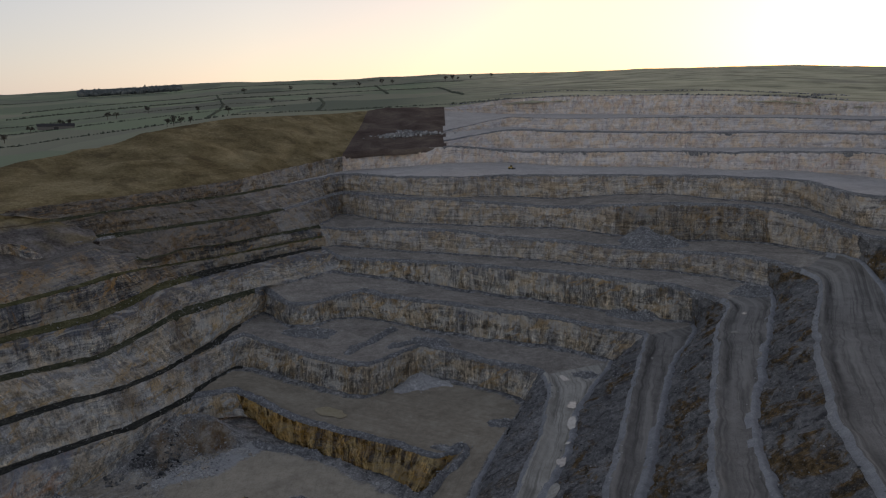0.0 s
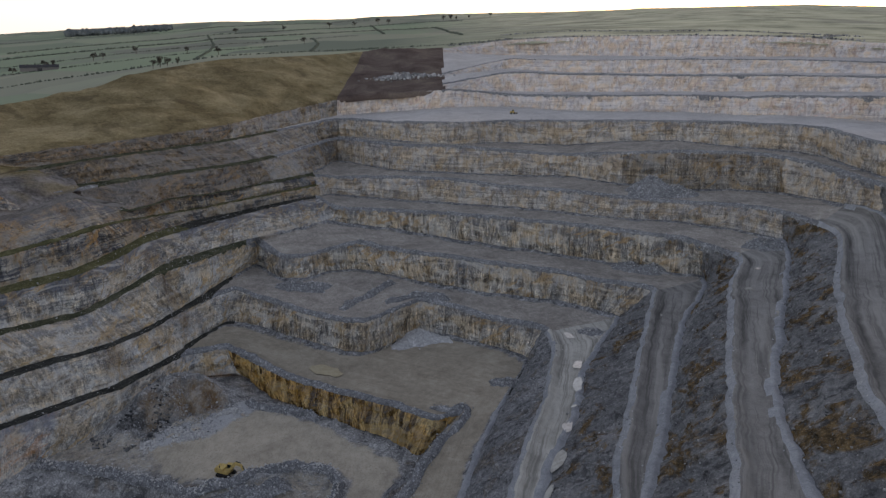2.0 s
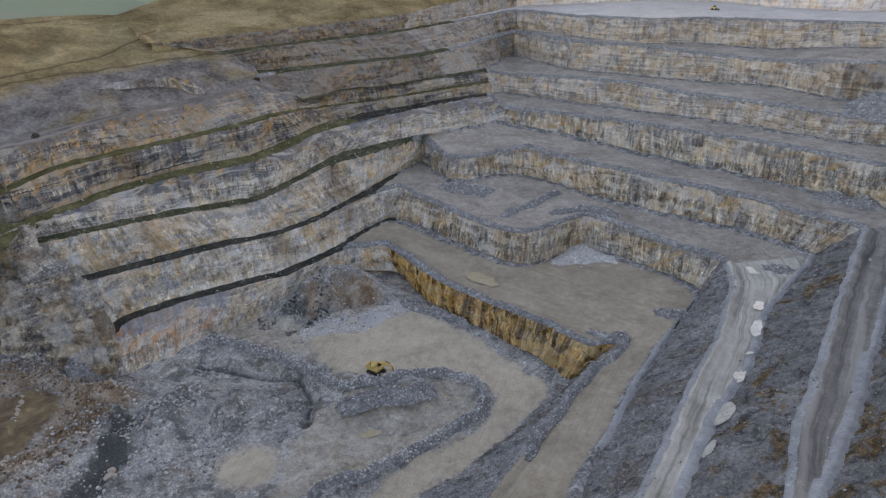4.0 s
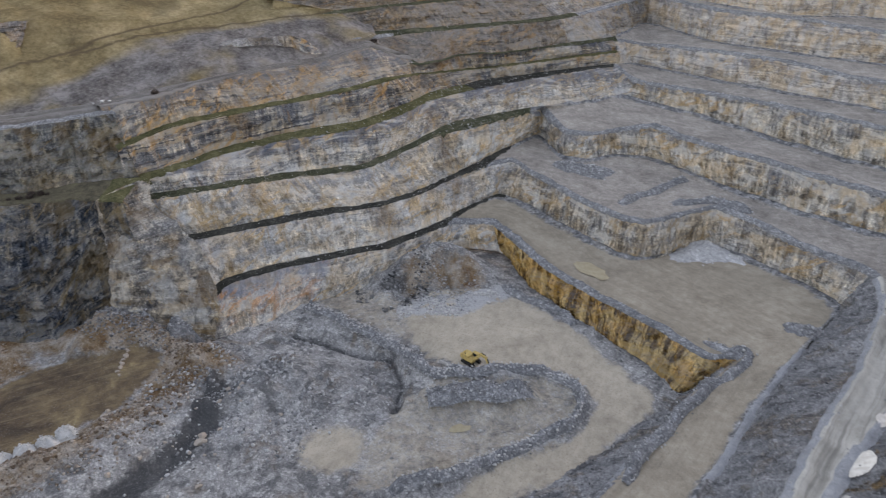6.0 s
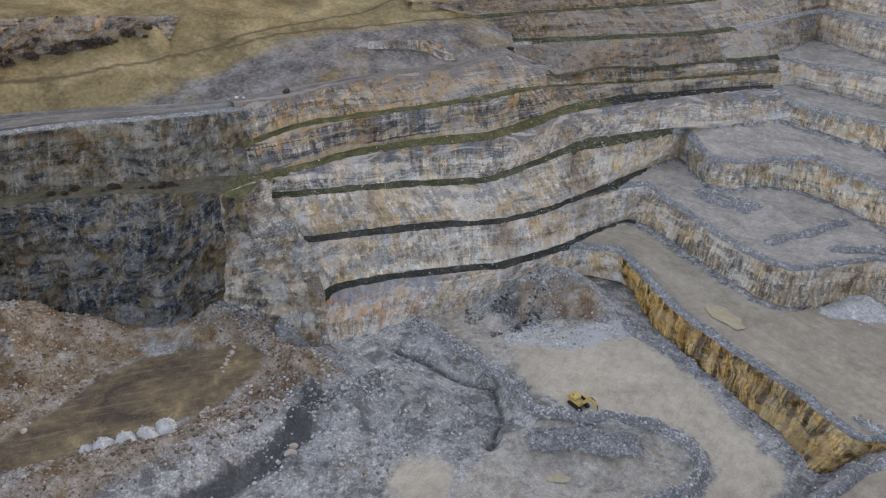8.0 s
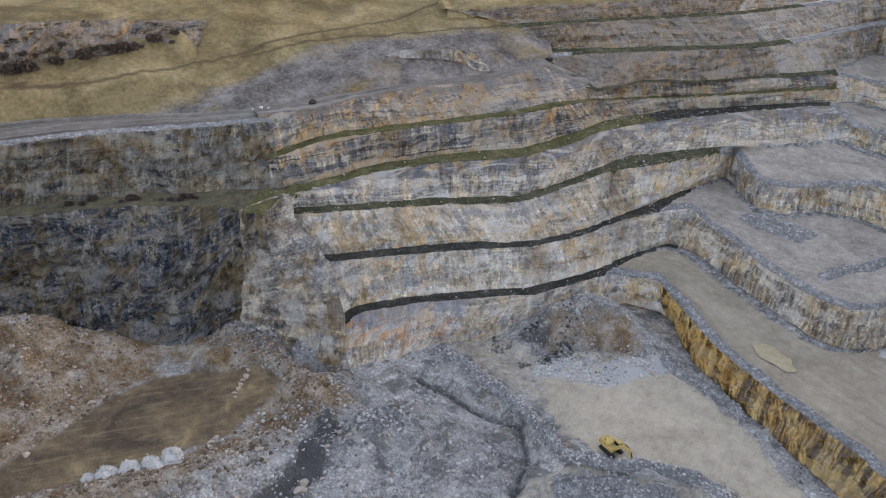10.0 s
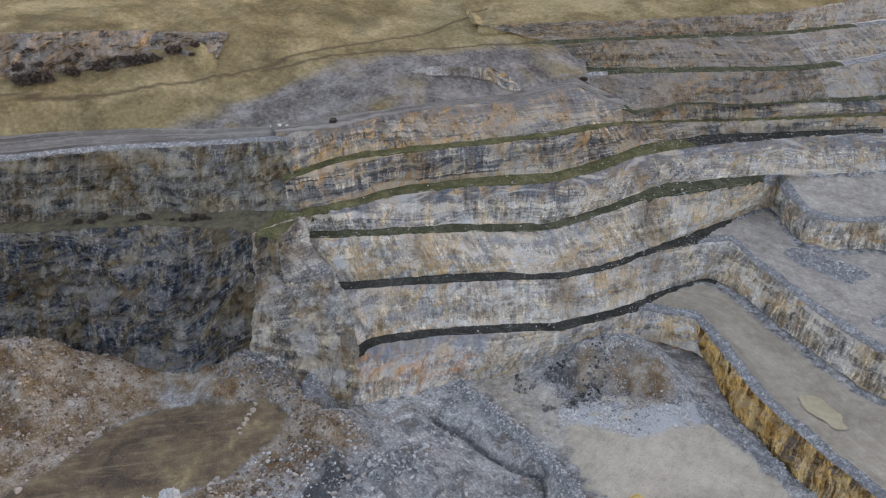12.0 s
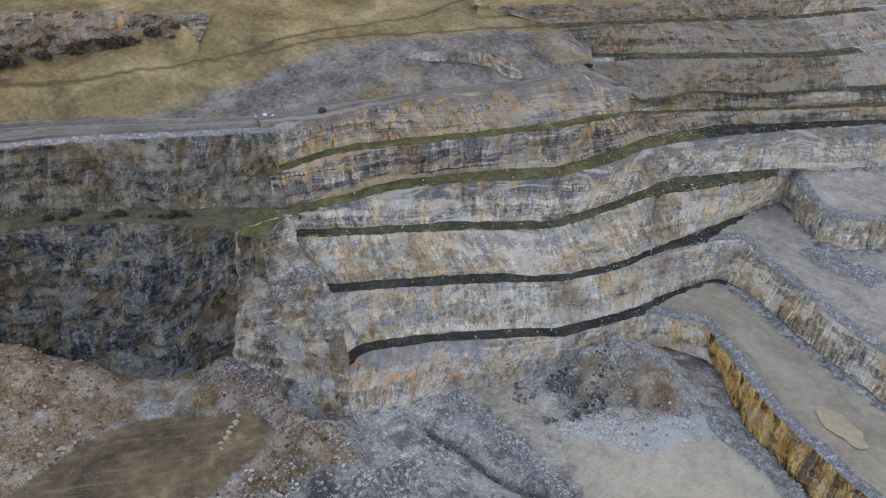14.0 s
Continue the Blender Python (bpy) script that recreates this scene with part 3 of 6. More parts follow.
def face(toe, crest, sections, step=1.0, rows=None, seed=0):
    """Blasted rock between a toe line and a crest line of as many points, in stretches of unlike rock:
    (last control point, material, roughness, label). Returns its bottom and top rows."""
    toe, crest = np.asarray(toe, float), np.asarray(crest, float)
    seg = np.maximum(1, np.ceil(np.maximum(np.linalg.norm(np.diff(toe, axis=0), axis=1), np.linalg.norm(np.diff(crest, axis=0), axis=1)) / step)).astype(int)
    u = np.concatenate([k + np.arange(n) / n for k, n in enumerate(seg)] + [[len(toe) - 1.0]])
    lo, hi = rounded(toe, u), rounded(crest, u)
    height = np.median(np.linalg.norm(hi - lo, axis=1))
    rows = rows or int(max(7, height / (0.75 * step)))
    v = np.linspace(0, 1, rows)[:, None, None]
    pts = lo[None] * (1 - v) + hi[None] * v
    along = np.gradient((lo + hi) / 2, axis=0)
    along[:, 2] = 0
    out = np.stack([along[:, 1], -along[:, 0], np.zeros(len(u))], -1)
    kernel = np.ones(9) / 9
    out = np.stack([np.convolve(np.pad(out[:, k], 4, "edge"), kernel, "valid") for k in range(3)], -1)
    out /= np.maximum(1e-6, np.linalg.norm(out, axis=1))[:, None]
    ends = [0] + [s[0] for s in sections]
    amp = np.interp(u, [(a + b) / 2 for a, b in zip(ends, ends[1:])], [s[2] for s in sections])
    flat = pts.reshape(-1, 3)
    d = 1.5 * fbm(flat, (10, 10, 30), seed, 3)
    butt = 1 - np.abs(fbm(flat, (4.5, 4.5, 22), seed + 31, 3)) * 2
    d += 1.3 * butt
    chunk = value_noise(flat, (3.0, 3.0, 3.4), seed + 5)
    d += 0.6 * np.round(chunk * 2.5) / 2.5
    chunk = value_noise(flat, (1.5, 1.5, 1.7), seed + 6)
    d += 0.35 * np.round(chunk * 2.0) / 2.0
    zz = flat[:, 2] + 0.8 * value_noise(flat, (30, 30, 6), seed + 3)
    d -= 0.25 * np.abs(((zz / 2.9) % 1.0) - 0.5) * 2 * (1 + 1.2 * value_noise(flat, (12, 12, 2), seed + 7))
    d += 0.14 * value_noise(flat, 0.8, seed + 21)
    d -= 0.55 * np.clip(np.abs(value_noise(flat, (1.7, 1.7, 14), seed + 52)) - 0.35, 0, 1) * 2
    d += 0.16 * np.round(value_noise(flat, (0.9, 0.9, 1.1), seed + 63) * 1.6) / 1.6
    for cx, cy in CLEFTS:
        d -= 1.1 * np.exp(-((flat[:, 0] - cx) ** 2 + (flat[:, 1] - cy) ** 2) / 3.0)
    d = d.reshape(rows, -1) * amp[None] * (0.4 + 0.8 * np.sin(math.pi * v[..., 0]))
    fault = np.zeros(len(flat))
    for cx, cy in CLEFTS:
        fault = np.maximum(fault, np.exp(-((flat[:, 0] - cx) ** 2 + (flat[:, 1] - cy) ** 2) / 14.0))
    tall = np.linalg.norm(hi - lo, axis=1)
    shape = pts.shape[:2]
    marks = {"run": np.broadcast_to(walked((lo + hi) / 2)[None], shape), "rise": v[..., 0] * tall[None], "part": np.broadcast_to(v[..., 0], shape), "fault": fault.reshape(shape), "tier": np.full(shape, seed * 0.37)}
    pts = pts + out[None] * d[..., None]
    pts[..., 2] += 0.25 * value_noise(flat, 2.0, seed + 44).reshape(rows, -1)
    start, made = 0, []
    for end, mat, _, label in sections:
        i, k = np.searchsorted(u, start), np.searchsorted(u, end)
        ob = tagged(grid_mesh("rock_face", pts[:, i:k + 1], mat), label, "rock face", kind="structure")
        for attr, value in marks.items():
            ob.data.attributes.new(attr, "FLOAT", "POINT").data.foreach_set("value", np.ascontiguousarray(value[:, i:k + 1], dtype=np.float32).ravel())
        made.append(ob)
        start = end
    return pts[0], pts[-1], made


def pairs(a, b, n=320):
    """Matches two lines in order, near to near. Returns two rows of points."""
    def pick(l, n):
        s = walked(l)
        x = np.linspace(0, s[-1], n)
        return np.stack([np.interp(x, s, l[:, k]) for k in range(3)], -1)
    a, b = pick(a, n), pick(b, n)
    cost = np.linalg.norm(a[:, None, :2] - b[None, :, :2], axis=2) + 0.05
    total = np.full((n, n), 1e18)
    total[0, 0] = cost[0, 0]
    came = np.zeros((n, n), int)
    for i in range(n):
        for j in range(n):
            if i or j:
                o = ((total[i - 1, j - 1] + 0.5 * cost[i, j]) if i and j else 1e18, total[i - 1, j] + cost[i, j] if i else 1e18, total[i, j - 1] + cost[i, j] if j else 1e18)
                k = 0 if o[0] <= o[1] and o[0] <= o[2] else 1 if o[1] <= o[2] else 2
                total[i, j], came[i, j] = o[k], k
    i = j = n - 1
    way = [(i, j)]
    while i or j:
        k = came[i, j]
        i, j = i - (k != 2), j - (k != 1)
        way.append((i, j))
    way.reverse()
    return np.array([a[i] for i, _ in way]), np.array([b[j] for _, j in way])


def longer(line, metres, end=True):
    """The line with one more point, metres on from its end or start."""
    l = [Vector(p) for p in line]
    a, b = (l[-2], l[-1]) if end else (l[1], l[0])
    d = (b - a)
    d.z = 0
    p = b + d.normalized() * metres
    return list(line) + [tuple(p)] if end else [tuple(p)] + list(line)


# ---- the plan: toes (T) and crests (C) of the benches, from the pit floor up ----
T0 = [(-131, 162, 3.5), (-126, 170, 3.5), (-120, 179, 4), (-113, 189, 4.5), (-104, 203, 6), (-95, 217, 8.5), (-86, 233, 8.5), (-81, 238, 8.5), (-69, 239, 8.5), (-56, 223.5, 8.5), (-44.5, 215.5, 8.3), (-28, 205, 8), (-15.5, 198.5, 7.3), (-7, 190.5, 6), (-6, 190, 4.5), (-14, 174, 4), (-18, 168, 3.5)]
C0 = [(-131.6, 172, 16.1), (-131.9, 176.9, 16.1), (-123.1, 188.5, 16.6), (-112.2, 201.4, 16.6), (-100, 213.6, 16.6), (-91.8, 230, 16.6), (-88, 239, 16), (-83, 240, 16.5), (-74, 243, 16.5), (-58, 229, 15.8), (-46.5, 220.5, 15.3), (-29, 211, 14.9), (-15, 205, 14.5), (-1.6, 196, 14.5), (6, 199, 14), (-4, 179, 13), (-9, 165, 12)]
T1 = [(-134, 172, 16.5), (-134, 178, 16.5), (-125, 190, 17), (-114, 203, 17), (-102, 215, 17), (-94, 231, 17), (-90, 242, 17), (-81, 266, 17), (-69, 263, 16.7), (-57, 255, 16.3), (-45, 248, 16), (-35, 242, 15.7), (-26, 240, 15.3), (-19, 245, 15), (-14, 253, 14.9), (-5, 259, 14.9), (5, 256, 14.8), (15, 249, 14.7), (25, 243, 14.6), (31, 235, 14.5), (26, 220, 15), (19, 203, 14.5), (13, 185, 14), (5, 158, 13)]
C1 = [(-146, 177, 27), (-141, 184, 26.5), (-132, 195, 26.5), (-119, 208, 27), (-106, 221, 27), (-99, 237, 26), (-95, 256, 25), (-80, 276, 27), (-68, 266, 27.2), (-55, 256.5, 26.8), (-44, 249.5, 26.1), (-34, 244.5, 25.9), (-25, 243.5, 26.1), (-18, 250.5, 26), (-12, 257, 26.6), (-5.5, 262, 26.8), (5, 259, 25.1), (15, 251.5, 24.5), (25, 245.5, 24.2), (36, 238, 24.4), (37, 222, 24), (29, 189, 24), (20, 163, 24), (14, 143, 23.5)]
T2 = [(-148, 180, 27), (-143, 186, 27), (-134, 197, 27), (-121, 210, 27.5), (-107, 222, 27.5), (-100, 239, 26.5), (-96, 259, 25.5), (-86, 286, 27), (-79, 309, 26.5), (-70, 297, 26.5), (-62, 289, 26.5), (-54, 290, 26.5), (-46, 298, 26.4), (-32, 302, 26.1), (-17, 293, 25.8), (-5, 285, 25.5), (6, 280, 25.2), (17, 275, 24.9), (28, 272, 24.6), (38, 268, 24.4), (48, 264, 24.3), (57, 257, 24.1), (65, 250, 24), (56, 231, 24), (44, 206, 24), (37, 180, 24), (27, 159, 24), (22, 143, 23.5)]
C2 = [(-161, 178, 36.8), (-149, 188, 37.6), (-142, 196, 37.6), (-132, 212, 35.9), (-118, 230, 34), (-111, 239, 36), (-102, 257, 39.5), (-80, 301, 39), (-79, 311, 36.5), (-71, 300, 35.5), (-63, 292, 34.7), (-54, 293, 35.2), (-46, 300, 35.6), (-34, 304, 37.6), (-22, 298, 36.5), (-8, 289, 37), (6, 282, 37.1), (17, 278, 36.6), (28, 275, 35.8), (38, 271, 35.4), (48, 267, 35), (59, 260, 34.4), (77, 252, 33.2), (65, 219, 33), (54, 188, 33), (45, 164, 33), (38, 146, 33), (34, 130, 33)]
T3 = [(-164, 178, 37.3), (-151, 189, 38.1), (-143, 198, 38.1), (-134, 215, 36.4), (-120, 233, 34.5), (-113, 243, 36.5), (-104, 260, 40), (-101, 274, 40), (-81, 304, 39.5), (-66, 316, 39.5), (-53, 334, 39.5), (-47, 339, 38), (-20, 332, 36), (7, 317, 35), (31, 305, 34), (54, 297, 33), (75, 284, 32.5), (93, 271, 32.5), (101, 268, 33), (98, 254, 33), (83, 229, 33), (71, 203, 33), (60, 175, 33), (52, 154, 33), (42, 132, 33)]
C3 = [(-162, 176, 42.5), (-155, 190, 43.5), (-150, 205, 44), (-138, 219, 45.5), (-121, 238, 46), (-114, 258, 46.5), (-110, 271, 48), (-100, 295, 47.5), (-85, 318, 47.5), (-73, 334, 47.5), (-59, 353, 47), (-47, 341, 44.5), (-19, 333, 44.5), (7, 319, 46), (31, 307, 46.5), (54, 299, 46), (74, 285, 46.5), (93, 272, 47), (99, 265, 46), (107, 251, 45), (93, 225, 44), (80, 193, 44), (69, 166, 44), (58, 137, 44), (50, 116, 44)]
T4 = [(-165, 178, 43), (-157, 193, 44), (-153, 208, 44.5), (-135, 229, 46.5), (-124, 242, 46.5), (-117, 263, 47.5), (-113, 278, 48.5), (-103, 304, 48), (-87, 323, 48), (-74, 339, 48), (-58, 357, 47.5), (-51, 373, 44.5), (-21, 357, 45), (7, 341, 46.5), (33, 331, 46.5), (58, 319, 46.5), (79, 305, 47), (101, 298, 47), (119, 284, 47), (130, 268, 47), (125, 251, 45), (104, 210, 44), (88, 179, 44), (76, 155, 44), (70, 137, 44), (66, 119, 44)]
M4 = [(-168, 180, 51), (-162, 196, 53.7), (-154, 210, 54.2), (-138, 232, 55.2), (-127, 247, 56.2), (-121, 260, 56.7), (-119, 275, 55.2), (-106, 304, 52.3), (-88, 324, 52.3), (-75, 340, 52.3), (-59, 359, 52.3)]
C4 = [(-177, 185, 60.8), (-167, 198, 61.8), (-162, 210, 62.8), (-152, 236, 63.2), (-142, 253, 63.2), (-134, 271, 65), (-125, 279, 60), (-108, 298, 58), (-91, 314, 57.5), (-76, 339, 57), (-63, 361, 56.5), (-51, 374, 53), (-21, 359, 55.5), (7, 343, 57), (33, 332, 55.5), (58, 321, 55.5), (79, 307, 55.5), (101, 300, 54.5), (119, 285, 56.5), (130, 270, 57), (137, 245, 55), (113, 202, 54), (97, 170, 54), (89, 151, 54), (82, 136, 54), (78, 120, 54)]
T5 = [(-128, 279, 58.5), (-117, 281, 58.5), (-110, 301, 58.5), (-93, 317, 58), (-78, 343, 57.5), (-64, 365, 57), (-58, 427, 53.5), (-22, 382, 55.5), (8, 361, 57.5), (36, 360, 56), (64, 356, 56), (86, 335, 56), (110, 326, 55), (131, 314, 57), (146, 303, 57.5), (151, 282, 59), (151, 246, 62.5)]
C5 = [(-136, 283, 66), (-128, 297, 66), (-115, 309, 66.5), (-98, 327, 66.5), (-84, 345, 66.5), (-73, 371, 66.5), (-58, 429, 66), (-22, 384, 68), (8, 363, 70), (36, 362, 67.5), (64, 357, 66), (86, 336, 70), (109, 328, 71.5), (130, 316, 72.5), (145, 305, 72), (151, 284, 71.5), (151, 248, 71.5)]
T6 = [(-142, 289, 67), (-130, 300, 67), (-117, 313, 67), (-99, 331, 67), (-86, 350, 67), (-75, 379, 67), (-59, 440, 66), (-23, 400, 68.5), (8, 369, 70.5), (39, 391, 68), (69, 390, 66.5), (97, 377, 70), (121, 364, 71.5), (138, 335, 72.5), (153, 323, 72.5), (165, 311, 71.5), (162, 265, 71.5)]
C6 = [(-152, 286, 74), (-138, 301, 75), (-126, 317, 75), (-113, 335, 75), (-99, 355, 75), (-88, 381, 75), (-59, 441, 76), (-22, 401, 78), (8, 370, 81), (39, 393, 79), (69, 391, 79), (96, 379, 80), (121, 365, 81), (138, 337, 83), (153, 324, 83.5), (164, 313, 83.5), (161, 267, 83)]
T7 = [(-156, 285, 74.5), (-139, 303, 75.5), (-127, 319, 75.5), (-114, 338, 75.5), (-100, 358, 75.5), (-89, 386, 75.5), (-61, 456, 76.5), (-26, 459, 78.5), (10, 449, 81.5), (47, 473, 79.5), (78, 444, 79.5), (107, 423, 80.5), (137, 413, 81), (153, 373, 83), (169, 359, 84), (185, 352, 83.5), (201, 333, 83)]
C7 = [(-175, 271, 79), (-157, 289, 80), (-136, 313, 80.5), (-116, 342, 81), (-100, 366, 82), (-90, 398, 83), (-61, 458, 86), (-25, 461, 89), (10, 451, 92), (47, 475, 87), (78, 446, 88), (107, 424, 89.5), (137, 415, 90), (153, 375, 91.5), (169, 360, 93), (185, 354, 93), (201, 335, 94)]
REC_T = [(-210, 114, 5.5), (-197, 123, 5.5), (-175, 135, 5.5), (-166, 143, 6), (-162, 150, 9.5), (-152, 161, 15.5)]
REC_C = [(-217, 125, 39.5), (-206, 135, 40), (-191, 151, 40.5), (-181, 159, 40.5), (-171, 164, 41), (-162, 167, 41)]
REC2_T = [(-220, 126, 40), (-211, 137, 40.5), (-196, 154, 41), (-187, 162, 41), (-178, 169, 42), (-165, 178, 43)]
REC2_C = [(-222, 131, 56.5), (-214, 143, 57), (-202, 160, 57), (-193, 169, 57.5), (-185, 177, 58), (-176, 183, 59.5)]
ROAD_BACK = [(-239, 138, 57), (-230, 150, 57.5), (-214, 167, 58), (-203, 176, 58), (-185, 189, 59.8), (-171, 207, 62.2), (-157, 235, 63.4), (-146, 255, 63.6)]
T5 += [(150, 225, 56), (130, 190, 55), (115, 160, 54), (104, 125, 54)]
C5 += [(163, 225, 70), (143, 190, 68), (128, 160, 67), (118, 125, 66)]
T6 += [(175, 225, 72), (155, 190, 70), (140, 160, 69), (130, 120, 68)]
C6 += [(186, 225, 84), (166, 190, 82), (150, 160, 80), (140, 120, 79)]
T7 += [(215, 255, 84), (180, 190, 82.5), (165, 160, 81), (152, 120, 80)]
C7 += [(228, 255, 94), (195, 190, 92), (178, 160, 90), (165, 120, 88)]
# upper terraces of the far rim
T8 = [(4, 456, 91.5), (48, 490, 88), (84, 479, 88), (146, 444, 90), (188, 390, 93), (219, 366, 94), (250, 290, 95)]
C8 = [(4, 470, 94), (48, 494, 100), (84, 483, 99), (147, 448, 99), (189, 394, 101), (220, 370, 101), (254, 292, 102)]
T9 = [(4, 500, 98), (51, 528, 101), (89, 513, 99), (155, 473, 99), (206, 430, 101), (239, 401, 101), (275, 300, 102)]
C9 = [(4, 505, 99), (52, 532, 108), (90, 517, 107), (156, 477, 108), (208, 434, 108), (240, 405, 107), (279, 302, 108)]
T10 = [(4, 604, 112), (64, 661, 108), (110, 636, 108), (181, 553, 108), (247, 515, 108), (268, 451, 108), (310, 330, 108)]
C10 = [(5, 622, 114.6), (64, 666, 121), (110, 641, 123), (181, 558, 123), (247, 519, 121), (270, 455, 117), (314, 332, 116)]
# hillside left of the pit: foot above the road, foot and crest of an old face, moor edge
HA = [(-262, 95, 56)] + ROAD_BACK + [(-137, 275, 66)]
HB = [(-275, 110, 69), (-250, 146, 69.5), (-242, 165, 70), (-236, 177, 70.5), (-222, 198, 71.5), (-196, 226, 71.5), (-181, 245, 71.5), (-165, 263, 72), (-148, 273, 70), (-138, 283, 67)]
HC = [(-290, 122, 80), (-262, 152, 80.5), (-250, 171, 80.5), (-243, 183, 80), (-226, 206, 78.5), (-203, 236, 75.2), (-188, 256, 75), (-172, 273, 75.5), (-156, 283, 74.5), (-143, 290, 69)]
HD = [(-330, 150, 84), (-300, 190, 85), (-287, 212, 86), (-275, 230, 86), (-255, 260, 86), (-235, 290, 86), (-215, 305, 85), (-195, 288, 82), (-177, 273, 79)]
HILLTOP = [(-215, 305, 85), (-207, 351, 92), (-188, 395, 96), (-168, 448, 105), (-139, 489, 110), (-102, 529, 111), (-66, 565, 112), (-25, 600, 114), (10, 629, 116)]

rows = {}


def wall(key, toe, crest, sections, seed, step=1.0):
    rows["t" + key], rows["c" + key], made = face(toe, crest, sections, step, None, seed)
    slopes.extend(ob for ob in made if "rubble" in ob["label"])


slopes = []
LEFT = "pale banded limestone face with rusty streaks and drill lines"
GREY = "grey limestone bench face streaked by water"
FILL = "steep slope of blue-grey rubble below a haul road"
L = {k: longer(longer(v, 70), 1.5, False) if k[1] in "0123" else longer(v, 70) for k, v in dict(t0=T0, c0=C0, t1=T1, c1=C1, t2=T2, c2=C2, t3=T3, c3=C3, t4=T4, c4=C4, t5=T5, c5=C5).items()}
wall("0", L["t0"], L["c0"], [(4, ROCK_BASE, 0.8, "cream limestone face with orange iron streaks"), (9, ROCK_LEFT, 0.85, LEFT), (15, ROCK_RUST, 1.1, "ochre rust-stained limestone face above the pit floor"), (18, SCREE, 0.8, FILL)], 10, 0.55)
wall("1", L["t1"], L["c1"], [(8, ROCK_LEFT, 0.85, LEFT), (20, ROCK_WALL, 0.8, GREY), (25, SCREE, 0.8, FILL)], 50, 0.55)
wall("2", L["t2"], L["c2"], [(9, ROCK_LEFT, 0.85, LEFT), (23, ROCK_WALL, 0.8, GREY), (29, SCREE_BROWN, 0.9, FILL)], 90, 0.55)
wall("3", L["t3"], L["c3"], [(12, ROCK_BLUE, 0.85, LEFT), (19, ROCK_WALL, 1.0, GREY), (26, SCREE_BROWN, 1.0, FILL)], 130, 0.6)
wall("4", T4[:11], M4, [(10, ROCK_BAND, 0.85, "dark banded limestone face under a grassy ledge")], 170, 0.55)
rows["t4a"], rows["c4a"] = rows["t4"], rows["c4"]
M4B = [(x - 0.8 - 1.6 * (i < 6), y + 0.5 + 0.8 * (i < 6), z + 0.3) for i, (x, y, z) in enumerate(M4)]
C4L = [(min(x, m[0] - 1.0), max(y, m[1] + 0.3), z) for (x, y, z), m in zip(C4[:11], M4B)]
wall("4b", M4B, C4L, [(6, ROCK_TOP, 0.85, "banded limestone face below the quarry road"), (10, ROCK_BAND, 0.9, GREY)], 190, 0.55)
wall("4r", L["t4"][10:], [C4L[10]] + L["c4"][11:], [(9, ROCK_FAR, 0.9, GREY), (16, SCREE_BROWN, 1.0, FILL)], 210, 0.7)
rows["t4"] = np.vstack([rows["t4a"], rows["t4r"]])
rows["c4"] = np.vstack([rows["c4b"], rows["c4r"]])
wall("5", longer(L["t5"], 12, False), longer(L["c5"], 12, False), [(5, ROCK_UPPER, 0.9, GREY), (7, ROCK_MID, 0.9, GREY), (12, ROCK_FAR, 0.9, GREY), (15, ROCK_MID, 1.2, "darker grey limestone bench face behind a rubble heap"), (17, ROCK_FAR, 0.9, GREY), (22, SCREE_BROWN, 0.8, FILL)], 250, 0.8)
wall("6", longer(T6, 10, False), longer(C6, 10, False), [(5, ROCK_UPPER, 0.9, GREY), (7, ROCK_MID, 0.9, GREY), (21, ROCK_FAR, 0.9, GREY)], 290, 0.9)
wall("7", T7, C7, [(4, ROCK_UPPER, 0.9, GREY), (6, ROCK_MID, 0.9, GREY), (20, ROCK_PALE, 0.8, GREY)], 330, 1.0)
for n, (lo, hi) in enumerate(((T8, C8), (T9, C9), (T10, C10))):
    wall(str(8 + n), lo, hi, [(6, ROCK_PALE, 1.2, "haze-paled terrace face of the upper quarry")], 370 + 40 * n, 2.0)

